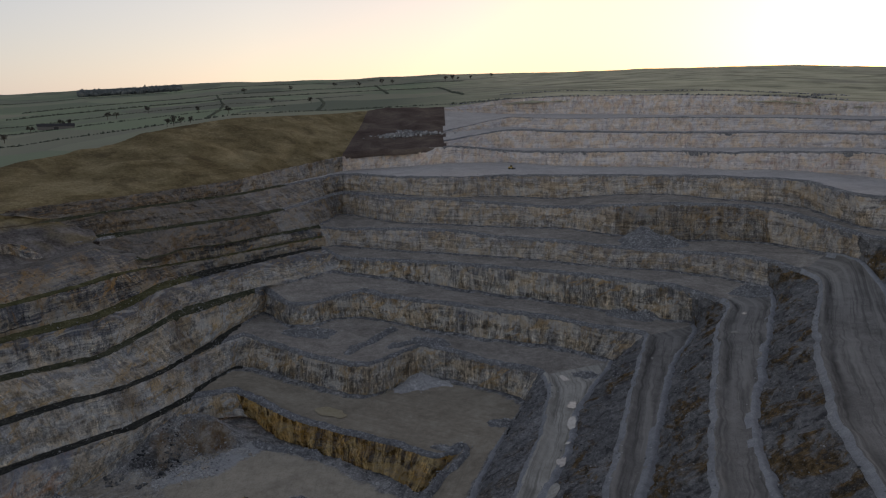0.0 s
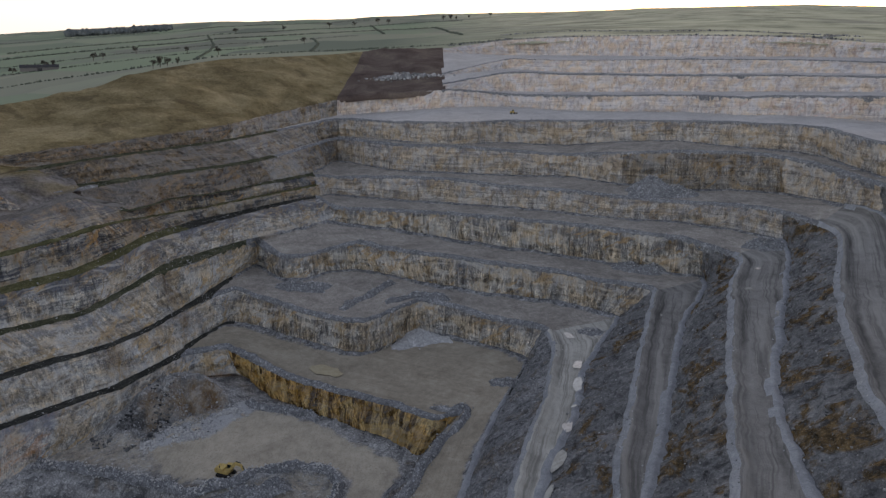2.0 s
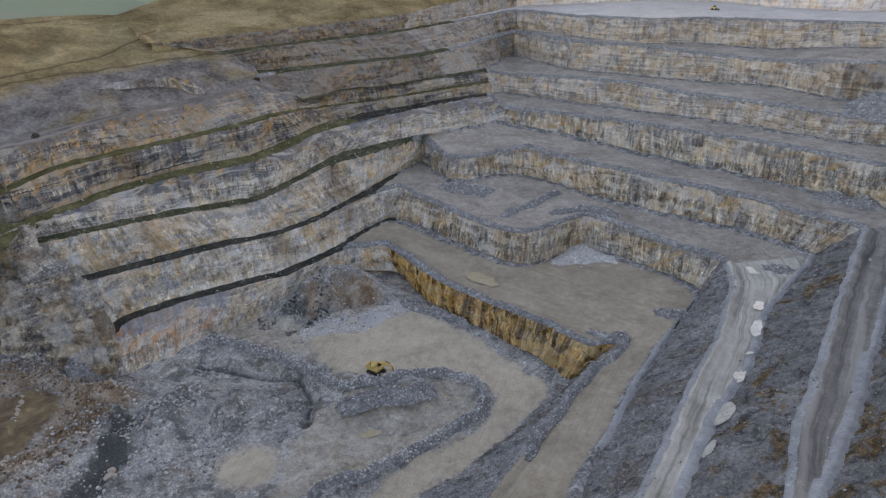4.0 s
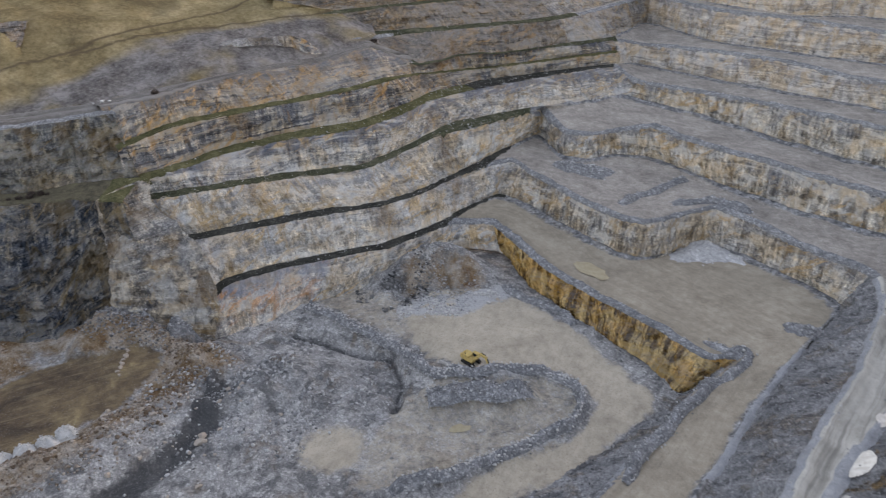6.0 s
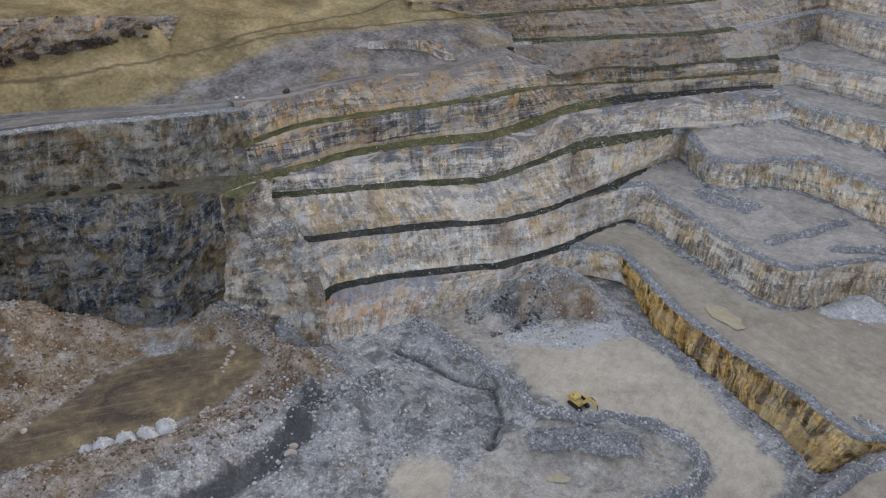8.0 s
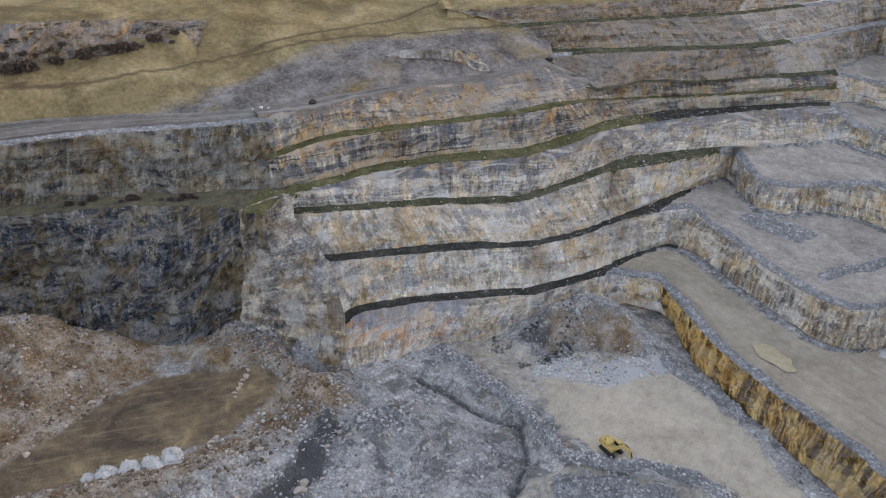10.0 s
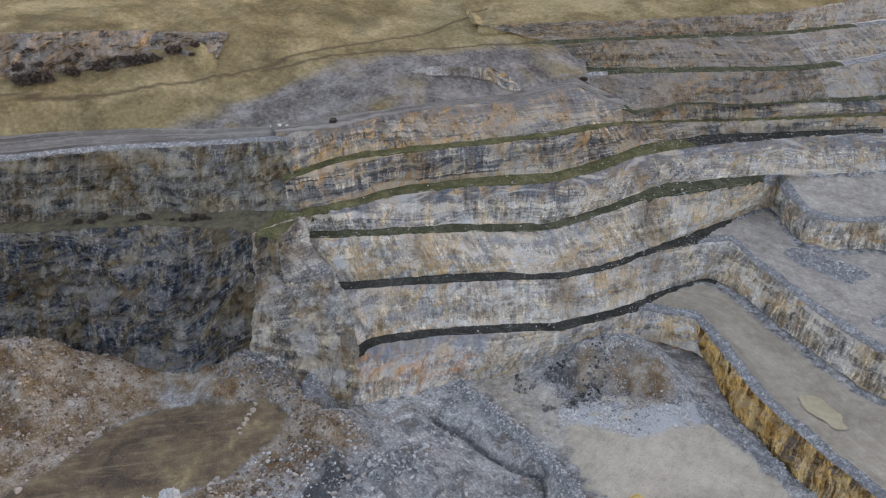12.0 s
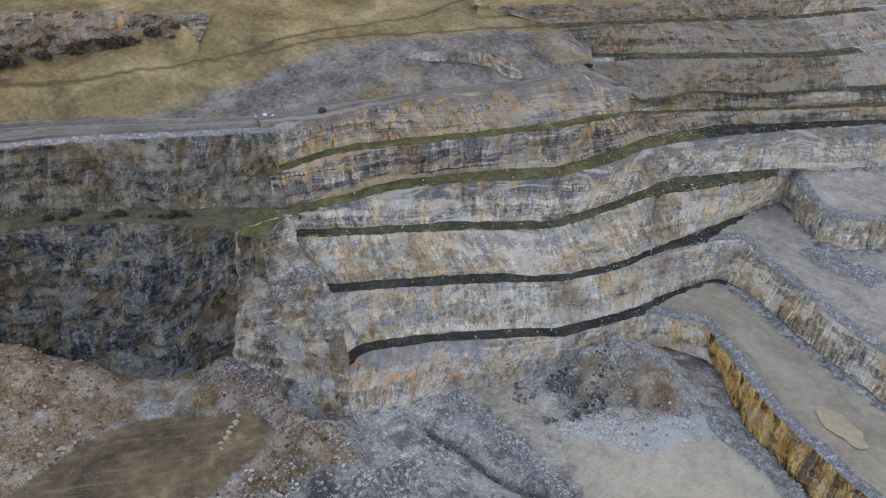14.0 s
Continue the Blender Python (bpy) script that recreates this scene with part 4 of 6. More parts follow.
STRIPS = {
    "0": lambda x, y: (BENCH_DARK, "wet black ledge", 0.35) if x < -84 else (FLOOR_SAND, "sandy haul ramp with stone berms", 1.3) if x > -6 and y < 198 else (FLOOR_SAND, "sandy bench with a windrow of stones", 1.4),
    "1": lambda x, y: (BENCH_DARK, "wet black ledge", 0.35) if x < -85 else (ROAD_WET, "pale wet haul road with stone berms", 1.5) if (x > 24 and y < 243) or (x > -25 and y < 175) else (BENCH, "grey stone platform with rubble windrows", 1.4),
    "2": lambda x, y: (BENCH_MOSS, "mossy dark ledge", 0.35) if x < -81 else (ROAD, "grey haul road with stone berms", 1.6) if (x > 55 and y < 258) or (x > 0 and y < 195) else (BENCH, "grey stone platform with rubble windrows", 1.4),
    "3": lambda x, y: (BENCH_GREEN, "grassy narrow ledge", 0.35) if x < -104 else (BENCH_DARK, "wet black ledge", 0.35) if x < -60 else (ROAD, "grey haul road with stone berms", 1.7) if (x > 85 and y < 262) or (x > 20 and y < 205) else (BENCH, "grey stone bench with a rubble edge", 1.0),
    "4": lambda x, y: (ROAD, "grey haul road with stone berms", 1.8) if (x > 100 and y < 262) or (x > 40 and y < 215) else (BENCH_MOSS, "mossy dark ledge", 0.35) if x < -62 else (BENCH, "grey stone bench with a rubble edge", 1.0),
    "5": lambda x, y: (BENCH_MOSS, "mossy dark ledge", 0.35) if x < -80 else (BENCH, "grey stone bench with a rubble edge", 1.0),
    "6": lambda x, y: (BENCH_MOSS, "mossy dark ledge", 0.35) if x < -85 else (BENCH_PALE, "pale dusty stone bench", 0.8),
    "7": lambda x, y: (BENCH_PALE, "pale dusty stone bench", 0.8),
    "8": lambda x, y: (BENCH_PALE, "pale dusty stone bench", 0.8),
    "9": lambda x, y: (BENCH_PALE, "pale dusty stone bench", 0.8),
}


def bench_run(crest, toe, choose, seed):
    """Level ground between a crest and the next toe, cut where its surface changes, with windrows of stones along both edges."""
    a, b = pairs(np.asarray(crest), np.asarray(toe))
    keep = np.linspace(0, len(a) - 1, int(len(a) * 1.7))
    a = np.stack([np.interp(keep, np.arange(len(a)), a[:, k]) for k in range(3)], -1)
    b = np.stack([np.interp(keep, np.arange(len(b)), b[:, k]) for k in range(3)], -1)
    wide = np.linalg.norm((b - a)[:, :2], axis=1)
    v = np.array([0, 0, 0.03, 0.06, 0.1, 0.15, 0.2, 0.27, 0.38, 0.5, 0.62, 0.74, 0.84, 0.91, 0.96, 1.0, 1.0])
    kinds = [choose(*((p + q) / 2)[:2]) for p, q in zip(a, b)]
    # where a wet ledge opens into a platform only its back stays wet
    opened = np.array([k[0] in (BENCH_DARK, BENCH_MOSS) for k in kinds]) & (wide > 7.0)
    wet_mat = None
    for i in np.flatnonzero(opened):
        later = [k for k in kinds[i:] if k[0] in (BENCH, FLOOR_SAND)]
        if later:
            wet_mat, kinds[i] = kinds[i][0], later[0]
        else:
            opened[i] = False
    berm = np.array([k[2] for k in kinds])
    pts = a[None] * (1 - v[:, None, None]) + b[None] * v[:, None, None]
    dist = v[:, None] * wide[None]
    back = (1 - v)[:, None] * wide[None]
    flat = pts.reshape(-1, 3)
    lump = 0.75 + 0.5 * fbm(flat, (6, 6, 6), seed, 3).reshape(len(v), -1)
    fits = np.clip(wide / 9, 0, 1)[None]
    pts[..., 2] += berm * lump * (np.exp(-((dist - 1.7) / 1.1) ** 2) - np.exp(-((0 - 1.7) / 1.1) ** 2) * (v[:, None] == 0)) * fits
    ditch = np.exp(-((dist - 4.0) / 0.8) ** 2) * np.clip(wide / 12 - 0.3, 0, 1) + 0.8 * np.exp(-((back - 3.0) / 0.7) ** 2) * np.clip(wide / 12 - 0.3, 0, 1)
    ditch = ditch * np.clip(0.7 + 1.2 * fbm(flat, (14, 14, 14), seed + 3, 2).reshape(len(v), -1), 0, 1)
    pts[..., 2] -= 0.25 * ditch
    pts[..., 2] += np.where(berm > 1.2, 1.3, 0.4) * lump * np.exp(-((back - 1.0) / 1.2) ** 2) * fits
    pts[1:-1, :, 2] += 0.22 * fbm(flat, (5, 5, 5), seed + 9, 4).reshape(len(v), -1)[1:-1]
    way = (b - a) / np.maximum(wide, 0.1)[:, None]
    way[:, 2] = 0
    pts[0] = pts[1] + way * 0.5 - np.array([0, 0, 2.5])
    pts[1] -= way * 0.3
    pts[-1] = pts[-2] + way * 1.2 - np.array([0, 0, 0.3])
    along = np.broadcast_to(walked((a + b) / 2)[None], dist.shape)
    foot = np.clip(1.25 - back / 4.2 + 0.5 * fbm(flat, (6, 6, 6), seed + 21, 3).reshape(back.shape), 0, 1) * np.clip(wide / 6 - 0.8, 0, 1)[None]
    i = 0
    while i < len(kinds) - 1:
        j = i
        while j < len(kinds) - 1 and kinds[j][1] == kinds[i][1]:
            j += 1
        part_pts = pts[:, i:j + 1]
        ob = grid_mesh("haul_road" if "road" in kinds[i][1] or "ramp" in kinds[i][1] else "bench", part_pts, kinds[i][0], True)
        if kinds[i][2] > 0.5:
            ob.data.materials.append(BERM if "haul" in kinds[i][1] else SCREE_LIGHT)
            d = (np.minimum(dist, 0.55 * back + 0.1) if "haul" in kinds[i][1] else dist)[:, i:j + 1]
            d = (d[:-1, :-1] + d[1:, 1:]) / 2
            wob = value_noise(part_pts[:-1, :-1].reshape(-1, 3), 5.0, 5).reshape(d.shape)
            ob.data.polygons.foreach_set("material_index", (d + 0.2 * wob < (1.25 if "haul" in kinds[i][1] else 2.0 if "quarry road" in kinds[i][1] else 2.2)).astype(np.int32).ravel())
            if wet_mat and opened[i:j].any():
                ob.data.materials.append(wet_mat)
                index = np.empty(len(ob.data.polygons), np.int32)
                ob.data.polygons.foreach_get("material_index", index)
                index = index.reshape(d.shape)
                tail = np.clip(1.2 - np.arange(d.shape[1]) / (1.6 * opened[i:j].sum() + 4), 0, 1)[None] * 6.5
                index[(back[:-1, i:i + d.shape[1]] + 0.5 * wob < tail)] = 2
                ob.data.polygons.foreach_set("material_index", index.ravel())
        for attr, value in (("across", dist), ("along", along), ("ditch", ditch), ("foot", foot)):
            ob.data.attributes.new(attr, "FLOAT", "POINT").data.foreach_set("value", np.ascontiguousarray(value[:, i:j + 1], dtype=np.float32).ravel())
        tagged(ob, kinds[i][1] + " between two quarry faces", "road" if "road" in kinds[i][1] or "ramp" in kinds[i][1] else "bench", kind="structure")
        i = j
    return a, b, wide


edges = {}
for k in range(10):
    low = rows[f"c{k}"]
    if k == 7:
        low = low[np.argmax((low[:, 0] > 3) & (low[:, 1] > 430)):]
    if k == 4:
        low = low[np.argmax(low[:, 1] > 268):]
    edges[k] = bench_run(low, rows[f"t{k + 1}"], STRIPS[str(k)], 500 + k)
bench_run(rows["c4a"], rows["t4b"], lambda x, y: (BENCH_GREEN, "grassy narrow ledge", 0.2), 520)

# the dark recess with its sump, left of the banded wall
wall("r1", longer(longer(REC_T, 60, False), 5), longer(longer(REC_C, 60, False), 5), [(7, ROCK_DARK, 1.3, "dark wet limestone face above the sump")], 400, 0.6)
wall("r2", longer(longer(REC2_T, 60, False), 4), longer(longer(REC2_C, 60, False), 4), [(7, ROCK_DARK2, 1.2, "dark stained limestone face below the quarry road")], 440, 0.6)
bench_run(rows["cr1"], rows["tr2"], lambda x, y: (BENCH_BROWN if x < -166 else BENCH_GREEN, "brown weedy ledge" if x < -166 else "grassy ledge", 0.3), 530)
SPUR_A = [(-164, 166, 41), (-160, 162, 33), (-156, 158, 24), (-154, 155, 16), (-146, 151, 7)]
SPUR_B = [(-160, 179, 43), (-155, 178.5, 36), (-139.5, 176, 27.8), (-128.5, 169, 15.2), (-127, 162, 4)]
face(SPUR_A, SPUR_B, [(4, ROCK_SPUR, 1.5, "broken limestone spur with scree below it")], 0.8, 26, 470)


# ---- pit floor ----
def near_line(x, y, line):
    """Distance to a line in plan."""
    best = np.full(x.shape, 1e9)
    for (ax, ay), (bx, by) in zip(line, line[1:]):
        t = np.clip(((x - ax) * (bx - ax) + (y - ay) * (by - ay)) / ((bx - ax) ** 2 + (by - ay) ** 2), 0, 1)
        best = np.minimum(best, np.hypot(x - ax - t * (bx - ax), y - ay - t * (by - ay)))
    return best


def inside(x, y, poly, soft=1.5):
    """1 inside a closed outline, falling to 0 over soft metres."""
    hit = np.zeros(x.shape, bool)
    for (ax, ay), (bx, by) in zip(poly, poly[1:] + poly[:1]):
        cross = (ay > y) != (by > y)
        with np.errstate(divide="ignore", invalid="ignore"):
            hit ^= cross & (x < (bx - ax) * (y - ay) / ((by - ay) if by != ay else 1e-9) + ax)
    d = near_line(x, y, poly + poly[:1])
    return np.clip(0.5 + np.where(hit, d, -d) / soft / 2, 0, 1)


POND = [(-158, 88), (-159, 106), (-162, 121), (-159, 132), (-154, 139), (-147, 143), (-142, 150), (-135, 151), (-131, 145), (-130, 137), (-128, 129), (-132, 120), (-136, 108), (-141, 100), (-148, 88)]
BANK = [(-150, 84), (-136, 100), (-124, 116), (-121, 129), (-119, 140), (-125, 152), (-135, 156), (-143, 155)]
TRENCH = [(-116, 95), (-112, 106), (-109, 122), (-109, 136), (-113, 146)]
PALE_BERM = [(-114, 187), (-101, 185), (-89, 182), (-80, 181), (-69, 174), (-62, 172), (-49, 177), (-39, 182), (-29, 180), (-26, 175), (-28, 166), (-34, 158), (-45, 146), (-58, 134)]
GROOVE = [(-112, 176), (-94, 176), (-86, 177), (-80, 178), (-73, 170), (-70, 160)]
SAND = [(-86, 205), (-70, 213), (-55, 214), (-40, 206), (-22, 194), (-12, 186), (-14, 172), (-24, 155), (-38, 135), (-50, 128), (-38, 150), (-26, 165), (-24, 178), (-34, 185), (-46, 181), (-60, 176), (-72, 180), (-84, 192)]
LOOP = [(-66, 171), (-62, 172), (-49, 177), (-39, 182), (-29, 180), (-26, 175), (-28, 166), (-34, 158), (-45, 146), (-58, 134), (-68, 132), (-72, 145), (-70, 160)]
RIDGE = [(-63, 163), (-55, 167), (-46, 170), (-40, 174)]
SCOOPS = [(-88, 207, 5.5, 3.6), (-79, 210.5, 6.0, 3.2), (-72, 213, 5.0, 2.2)]
SMOOTH = [(-112, 189), (-100, 188), (-88, 185), (-79, 184), (-72, 180), (-76, 190), (-84, 198), (-94, 203), (-104, 204), (-112, 197)]
DUST = [(-84, 196), (-71, 201), (-62, 214), (-70, 205), (-80, 201)]
HEAPS = [(-194, 108, 17, 12), (-185, 119, 15, 10), (-176, 129, 10, 4.5), (-176, 108, 12, 4), (-86, 222, 15, 7.5), (-76, 219, 14, 5.5), (-95, 212, 12, 3.5), (-152, 152, 14, 8), (-50, 166, 5, 1.6), (-57, 162, 5, 1.2), (-43, 171, 5, 1.2), (-117, 152, 8, 4.5), (-106, 160, 9, 3.2), (-124, 158, 7, 3.5), (-103, 149, 8, 3.2), (-98, 162, 8, 2.4), (-92, 153, 9, 2.6), (-88, 166, 8, 2.2), (-111, 143, 6, 2.6)]


def floor_height(x, y):
    at = [(-57, 180, 8.6), (-45, 200, 8.6), (-20, 185, 7), (-80, 205, 8.6), (-80, 172, 3.2), (-100, 190, 6), (-120, 165, 4.5), (-117, 136, 5), (-142, 145, 8), (-155, 100, 7.8), (-130, 125, 8), (-175, 130, 8), (-77, 142, 2.8), (-52, 159, 4), (-15, 160, 5), (-10, 120, 4), (-90, 110, 3), (-200, 105, 9), (-100, 125, 4)]
    w, z = np.zeros_like(x), np.zeros_like(x)
    for px, py, pz in at:
        k = 1 / ((x - px) ** 2 + (y - py) ** 2 + 30) ** 1.5
        w += k
        z += k * pz
    z /= w
    flat = np.stack([x.ravel(), y.ravel(), 0 * x.ravel()], -1)
    n1, n2 = fbm(flat, 9, 77, 4).reshape(x.shape), fbm(flat, 3.5, 91, 4).reshape(x.shape)
    n3 = fbm(flat, 16, 61, 2).reshape(x.shape)
    pond = inside(x, y, POND, 2.0)
    sand = inside(x + 3 * n1, y + 3 * n2, SAND, 2.0)
    for cx, cy, r, h in HEAPS:
        d = np.hypot(x - cx + 2.5 * n1, y - cy + 2.5 * n2) / r
        z += h * np.clip(1.15 - d, 0, 0.95) ** 1.2 * (1 + 0.18 * n2)
    z += (2.6 + 1.2 * n1) * np.exp(-(near_line(x, y, BANK) / 4.2) ** 2)
    z -= 2.0 * np.exp(-(near_line(x, y, TRENCH) / 3.6) ** 2)
    z += (1.5 + 0.8 * n1) * np.exp(-(near_line(x + n2, y + n1, PALE_BERM) / 1.7) ** 2)
    z -= (3.0 + n1) * np.exp(-(near_line(x + n2, y + n1, GROOVE) / 1.7) ** 2)
    rubble = np.clip(1.2 - np.hypot((x + 108) / 26, (y - 152) / 22), 0, 1)
    z += (0.55 + 1.7 * rubble) * (1 - pond) * (1 - 0.8 * sand) * (1 - 0.8 * inside(x, y, SMOOTH, 2.0)) * (0.9 * n2 + 0.5 * np.abs(n1))
    z += (2.0 + n1) * np.exp(-(near_line(x + n2, y + n1, RIDGE) / 2.4) ** 2)
    pile = np.clip(1.25 - np.hypot((x + 84) / 20, (y - 214) / 16), 0, 1)
    z += pile * (2.2 * fbm(flat, 5.5, 211, 4).reshape(x.shape) + 0.9 * n1)
    for cx, cy, r, h in SCOOPS:
        z -= h * np.clip(1.2 - np.hypot(x - cx + 1.5 * n1, y - cy + 1.5 * n2) / r, 0, 1) ** 0.7
    flatten = np.clip(1.3 - np.hypot(x + 77, y - 142) / 9, 0, 1)
    z = z * (1 - flatten) + 3.0 * flatten
    return z * (1 - pond) + (8.0 + 0.1 * n2) * pond, pond, sand, n1, n2, n3, flatten


STEP = 0.75
fx, fy = np.arange(-265, 112, STEP), np.arange(40, 262, STEP)
gx, gy = np.meshgrid(fx, fy)
gz, pond, sand, n1, n2, n3, pale = floor_height(gx, gy)
pit_floor = tagged(grid_mesh("pit_floor", np.stack([gx, gy, gz], -1), FLOOR, True), "quarry floor of crushed grey stone, sand and mud", "ground", kind="structure")
sump_side = np.clip((-116 + 0.25 * (gy - 130) - gx) / 8, 0, 1) * np.clip((162 - gy) / 6, 0, 1)
for attr, value in (
    ("sand", np.maximum(np.maximum(sand, pale), 0.5 * np.maximum(inside(gx + 2 * n1, gy + 2 * n2, LOOP, 2.0), inside(gx + 2 * n1, gy + 2 * n2, SMOOTH, 2.0)))),
    ("mud", pond),
    ("rust", sump_side * (1 - pond) * np.clip(0.95 + 0.7 * n1 + 0.4 * n3, 0, 1) + 0.62 * np.max([np.clip(1.4 - np.hypot(gx - cx, gy - cy - 3) / r / 1.3, 0, 1) for cx, cy, r, h in SCOOPS], axis=0)),
    ("dust", np.clip(1.4 - near_line(gx + 3 * n2, gy + 3 * n1, DUST) / 4.5, 0, 1) * np.clip(0.8 + n2 * 1.5, 0, 1) + np.exp(-(near_line(gx + n2, gy + n1, PALE_BERM) / 1.6) ** 2) * 0.6),
    # this mask also holds the GROOVE term, a painted shadow edge
    ("wet", np.clip(0.75 * np.clip(1.1 - np.hypot((gx + 93) / 11, (gy - 207) / 9), 0, 1) * np.clip(0.4 + 2 * n2, 0, 1) + np.exp(-(near_line(gx + n2, gy + n1, TRENCH) / 4.5) ** 2) + 0.6 * np.exp(-(near_line(gx + n2, gy + n1, GROOVE) / 1.3) ** 2), 0, 1)),
):
    a = pit_floor.data.attributes.new(attr, "FLOAT", "POINT")
    a.data.foreach_set("value", np.clip(value, 0, 1).astype(np.float32).ravel())


def floor_z(x, y):
    i, j = np.clip((np.asarray(x) - fx[0]) / STEP, 0, len(fx) - 2), np.clip((np.asarray(y) - fy[0]) / STEP, 0, len(fy) - 2)
    a, b = i.astype(int), j.astype(int)
    u, w = i - a, j - b
    return (gz[b, a] * (1 - u) + gz[b, a + 1] * u) * (1 - w) + (gz[b + 1, a] * (1 - u) + gz[b + 1, a + 1] * u) * w


# ---- hillside and land ----
def sheet(name, lines, mat, label, category, step=2.5, rough=0.4, seed=0, split=None, size=(9, 9, 9), sag=0.0):
    """Ground laid over two or more lines of as many points; split: (last control point, material, label) stretches."""
    lines = [np.asarray(l, float) for l in lines]
    n = len(lines[0])
    seg = np.maximum(1, np.ceil(np.max([np.linalg.norm(np.diff(l, axis=0), axis=1) for l in lines], axis=0) / step)).astype(int)
    u = np.concatenate([k + np.arange(m) / m for k, m in enumerate(seg)] + [[n - 1.0]])
    built = [rounded(l, u) for l in lines]
    grid = []
    for a, b in zip(built, built[1:]):
        m = max(2, int(np.median(np.linalg.norm(b - a, axis=1)) / step))
        for f in np.arange(m) / m:
            grid.append(a * (1 - f) + b * f)
    grid.append(built[-1])
    pts = np.array(grid)
    bump = rough * fbm(pts.reshape(-1, 3), size, seed, 5, 0.55).reshape(pts.shape[:2])
    bump[0] *= 0.2
    ease = np.minimum(1, np.minimum(np.arange(len(u)), np.arange(len(u))[::-1]) / 8)
    bump *= ease[None]
    bump[-1] *= 0.15
    pts[..., 2] += bump
    low = np.array([0, 0, 3.0])
    first, last = pts[1] - pts[0], pts[-1] - pts[-2]
    pts = np.concatenate([pts[:1] + 0.3 * first - low, pts, pts[-1:] + 1.5 * last / np.maximum(0.1, np.linalg.norm(last, axis=1))[:, None] - low * 0.15])
    made, start = [], 0
    for end, m, lab in split or [(n - 1, mat, label)]:
        i, j = np.searchsorted(u, start), np.searchsorted(u, end)
        made.append(tagged(grid_mesh(name, pts[:, i:j + 1], m, True), lab, category, kind="structure"))
        start = end
    return made


SPOIL_AREA = [(-216, 160), (-209, 175), (-198, 197), (-194, 215), (-191, 230), (-180, 247), (-166, 271), (-150, 285), (-136, 295), (-118, 280), (-138, 245), (-168, 206), (-182, 188)]
TRACKS = [[(-270, 110), (-246, 142), (-229, 168), (-213, 198), (-210, 207), (-203, 228), (-190, 256), (-186, 290)], [(-209, 206), (-193, 236), (-172, 262), (-156, 284), (-146, 292)], [(-300, 175), (-270, 225), (-240, 270), (-205, 320)]]
bench_run(np.array(longer(rows["cr2"].tolist(), 1)), np.array(HA[:6], float), lambda x, y: (ROAD_PALE, "grey quarry road", 0.55), 540)
bench_run(rows["c4b"][:int(len(rows["c4b"]) * 0.56)], np.array(HA[5:], float), lambda x, y: (ROAD_PALE, "grey stony shoulder", 0.5), 541)


def on_hillside(made):
    """Marks spoil and tracks on hillside sheets."""
    for ob in made:
        co = np.empty(len(ob.data.vertices) * 3)
        ob.data.vertices.foreach_get("co", co)
        x, y = co[0::3], co[1::3]
        flat = np.stack([x, y, 0 * x], -1)
        n = fbm(flat, 14, 905, 4)
        spoil = inside(x + 7 * n, y + 7 * fbm(flat, 14, 955, 4), SPOIL_AREA, 2.5)
        spoil = spoil * np.clip(1.25 - 1.6 * np.clip(fbm(flat, 12, 977, 3), 0, 1), 0, 1)
        track = np.max([np.clip(1.5 - near_line(x, y, t) / 0.5, 0, 1) for t in TRACKS], axis=0)
        for name, value in (("spoil", spoil), ("track", track * 0.9)):
            ob.data.attributes.new(name, "FLOAT", "POINT").data.foreach_set("value", np.clip(value, 0, 1).astype(np.float32))


on_hillside(sheet("hillside", [HA, HB], HILLSIDE, "", "hillside", 0.9, 2.2, 600, [(4, HILLSIDE, "rough winter grass slope above the quarry road"), (9, HILLSIDE, "grey spoil slope with grassy tongues")], (16, 16, 16)))
face(HB[:5], HC[:5], [(4, ROCK_OLD, 1.6, "old weathered limestone face in the hillside")], 1.0, None, 620)
hb = rounded(np.array(HB[:5], float), np.linspace(0, 4, 25))
away = np.stack([-np.gradient(hb[:, 1]), np.gradient(hb[:, 0])], -1)
away /= np.linalg.norm(away, axis=1)[:, None]
reach = 1.4 + 3.4 * value_noise(np.column_stack([walked(hb), 0 * hb[:, :2]]), (7.5, 9, 9), 33) + 1.2 * value_noise(np.column_stack([walked(hb), 0 * hb[:, :2]]), (3, 9, 9), 34)
low_edge = np.column_stack([hb[:, :2] - away * 6.5, hb[:, 2] - 3.2])
high_edge = np.column_stack([hb[:, :2] + away * (0.6 + 0.3 * reach[:, None]), hb[:, 2] + np.clip(reach, -0.6, 8)])
on_hillside(sheet("hillside", [low_edge, (low_edge + high_edge) / 2 - (0, 0, 0.6), high_edge], HILLSIDE, "ragged tongues of rough winter grass below the old face", "hillside", 1.0, 0.6, 690))
SPOIL_T = [(-174, 236.5, 69), (-168, 241, 68.2), (-161, 247, 68.2), (-154.5, 251, 67.2), (-149.5, 252.5, 65.2), (-145, 256, 64.4)]
face(SPOIL_T, [(x - 1.6, y + 1.4, z + h) for (x, y, z), h in zip(SPOIL_T, (0.5, 2.4, 2.2, 3.6, 4.6, 1.0))], [(3, SPOIL_ROCK, 0.5, "low cut edge in the grey spoil"), (5, ROCK_BAND, 0.7, "small banded outcrop in the grey spoil")], 0.6, 9, 655)
on_hillside(sheet("hillside", [HB[4:], HC[4:]], HILLSIDE, "", "hillside", 0.9, 1.2, 640, [(2, HILLSIDE, "rough winter grass bank"), (5, HILLSIDE, "grey spoil bank")]))
on_hillside(sheet("hillside", [HC[:9], HD], HILLSIDE, "rough winter grass moor above the old face", "hillside", 1.2, 1.4, 660))
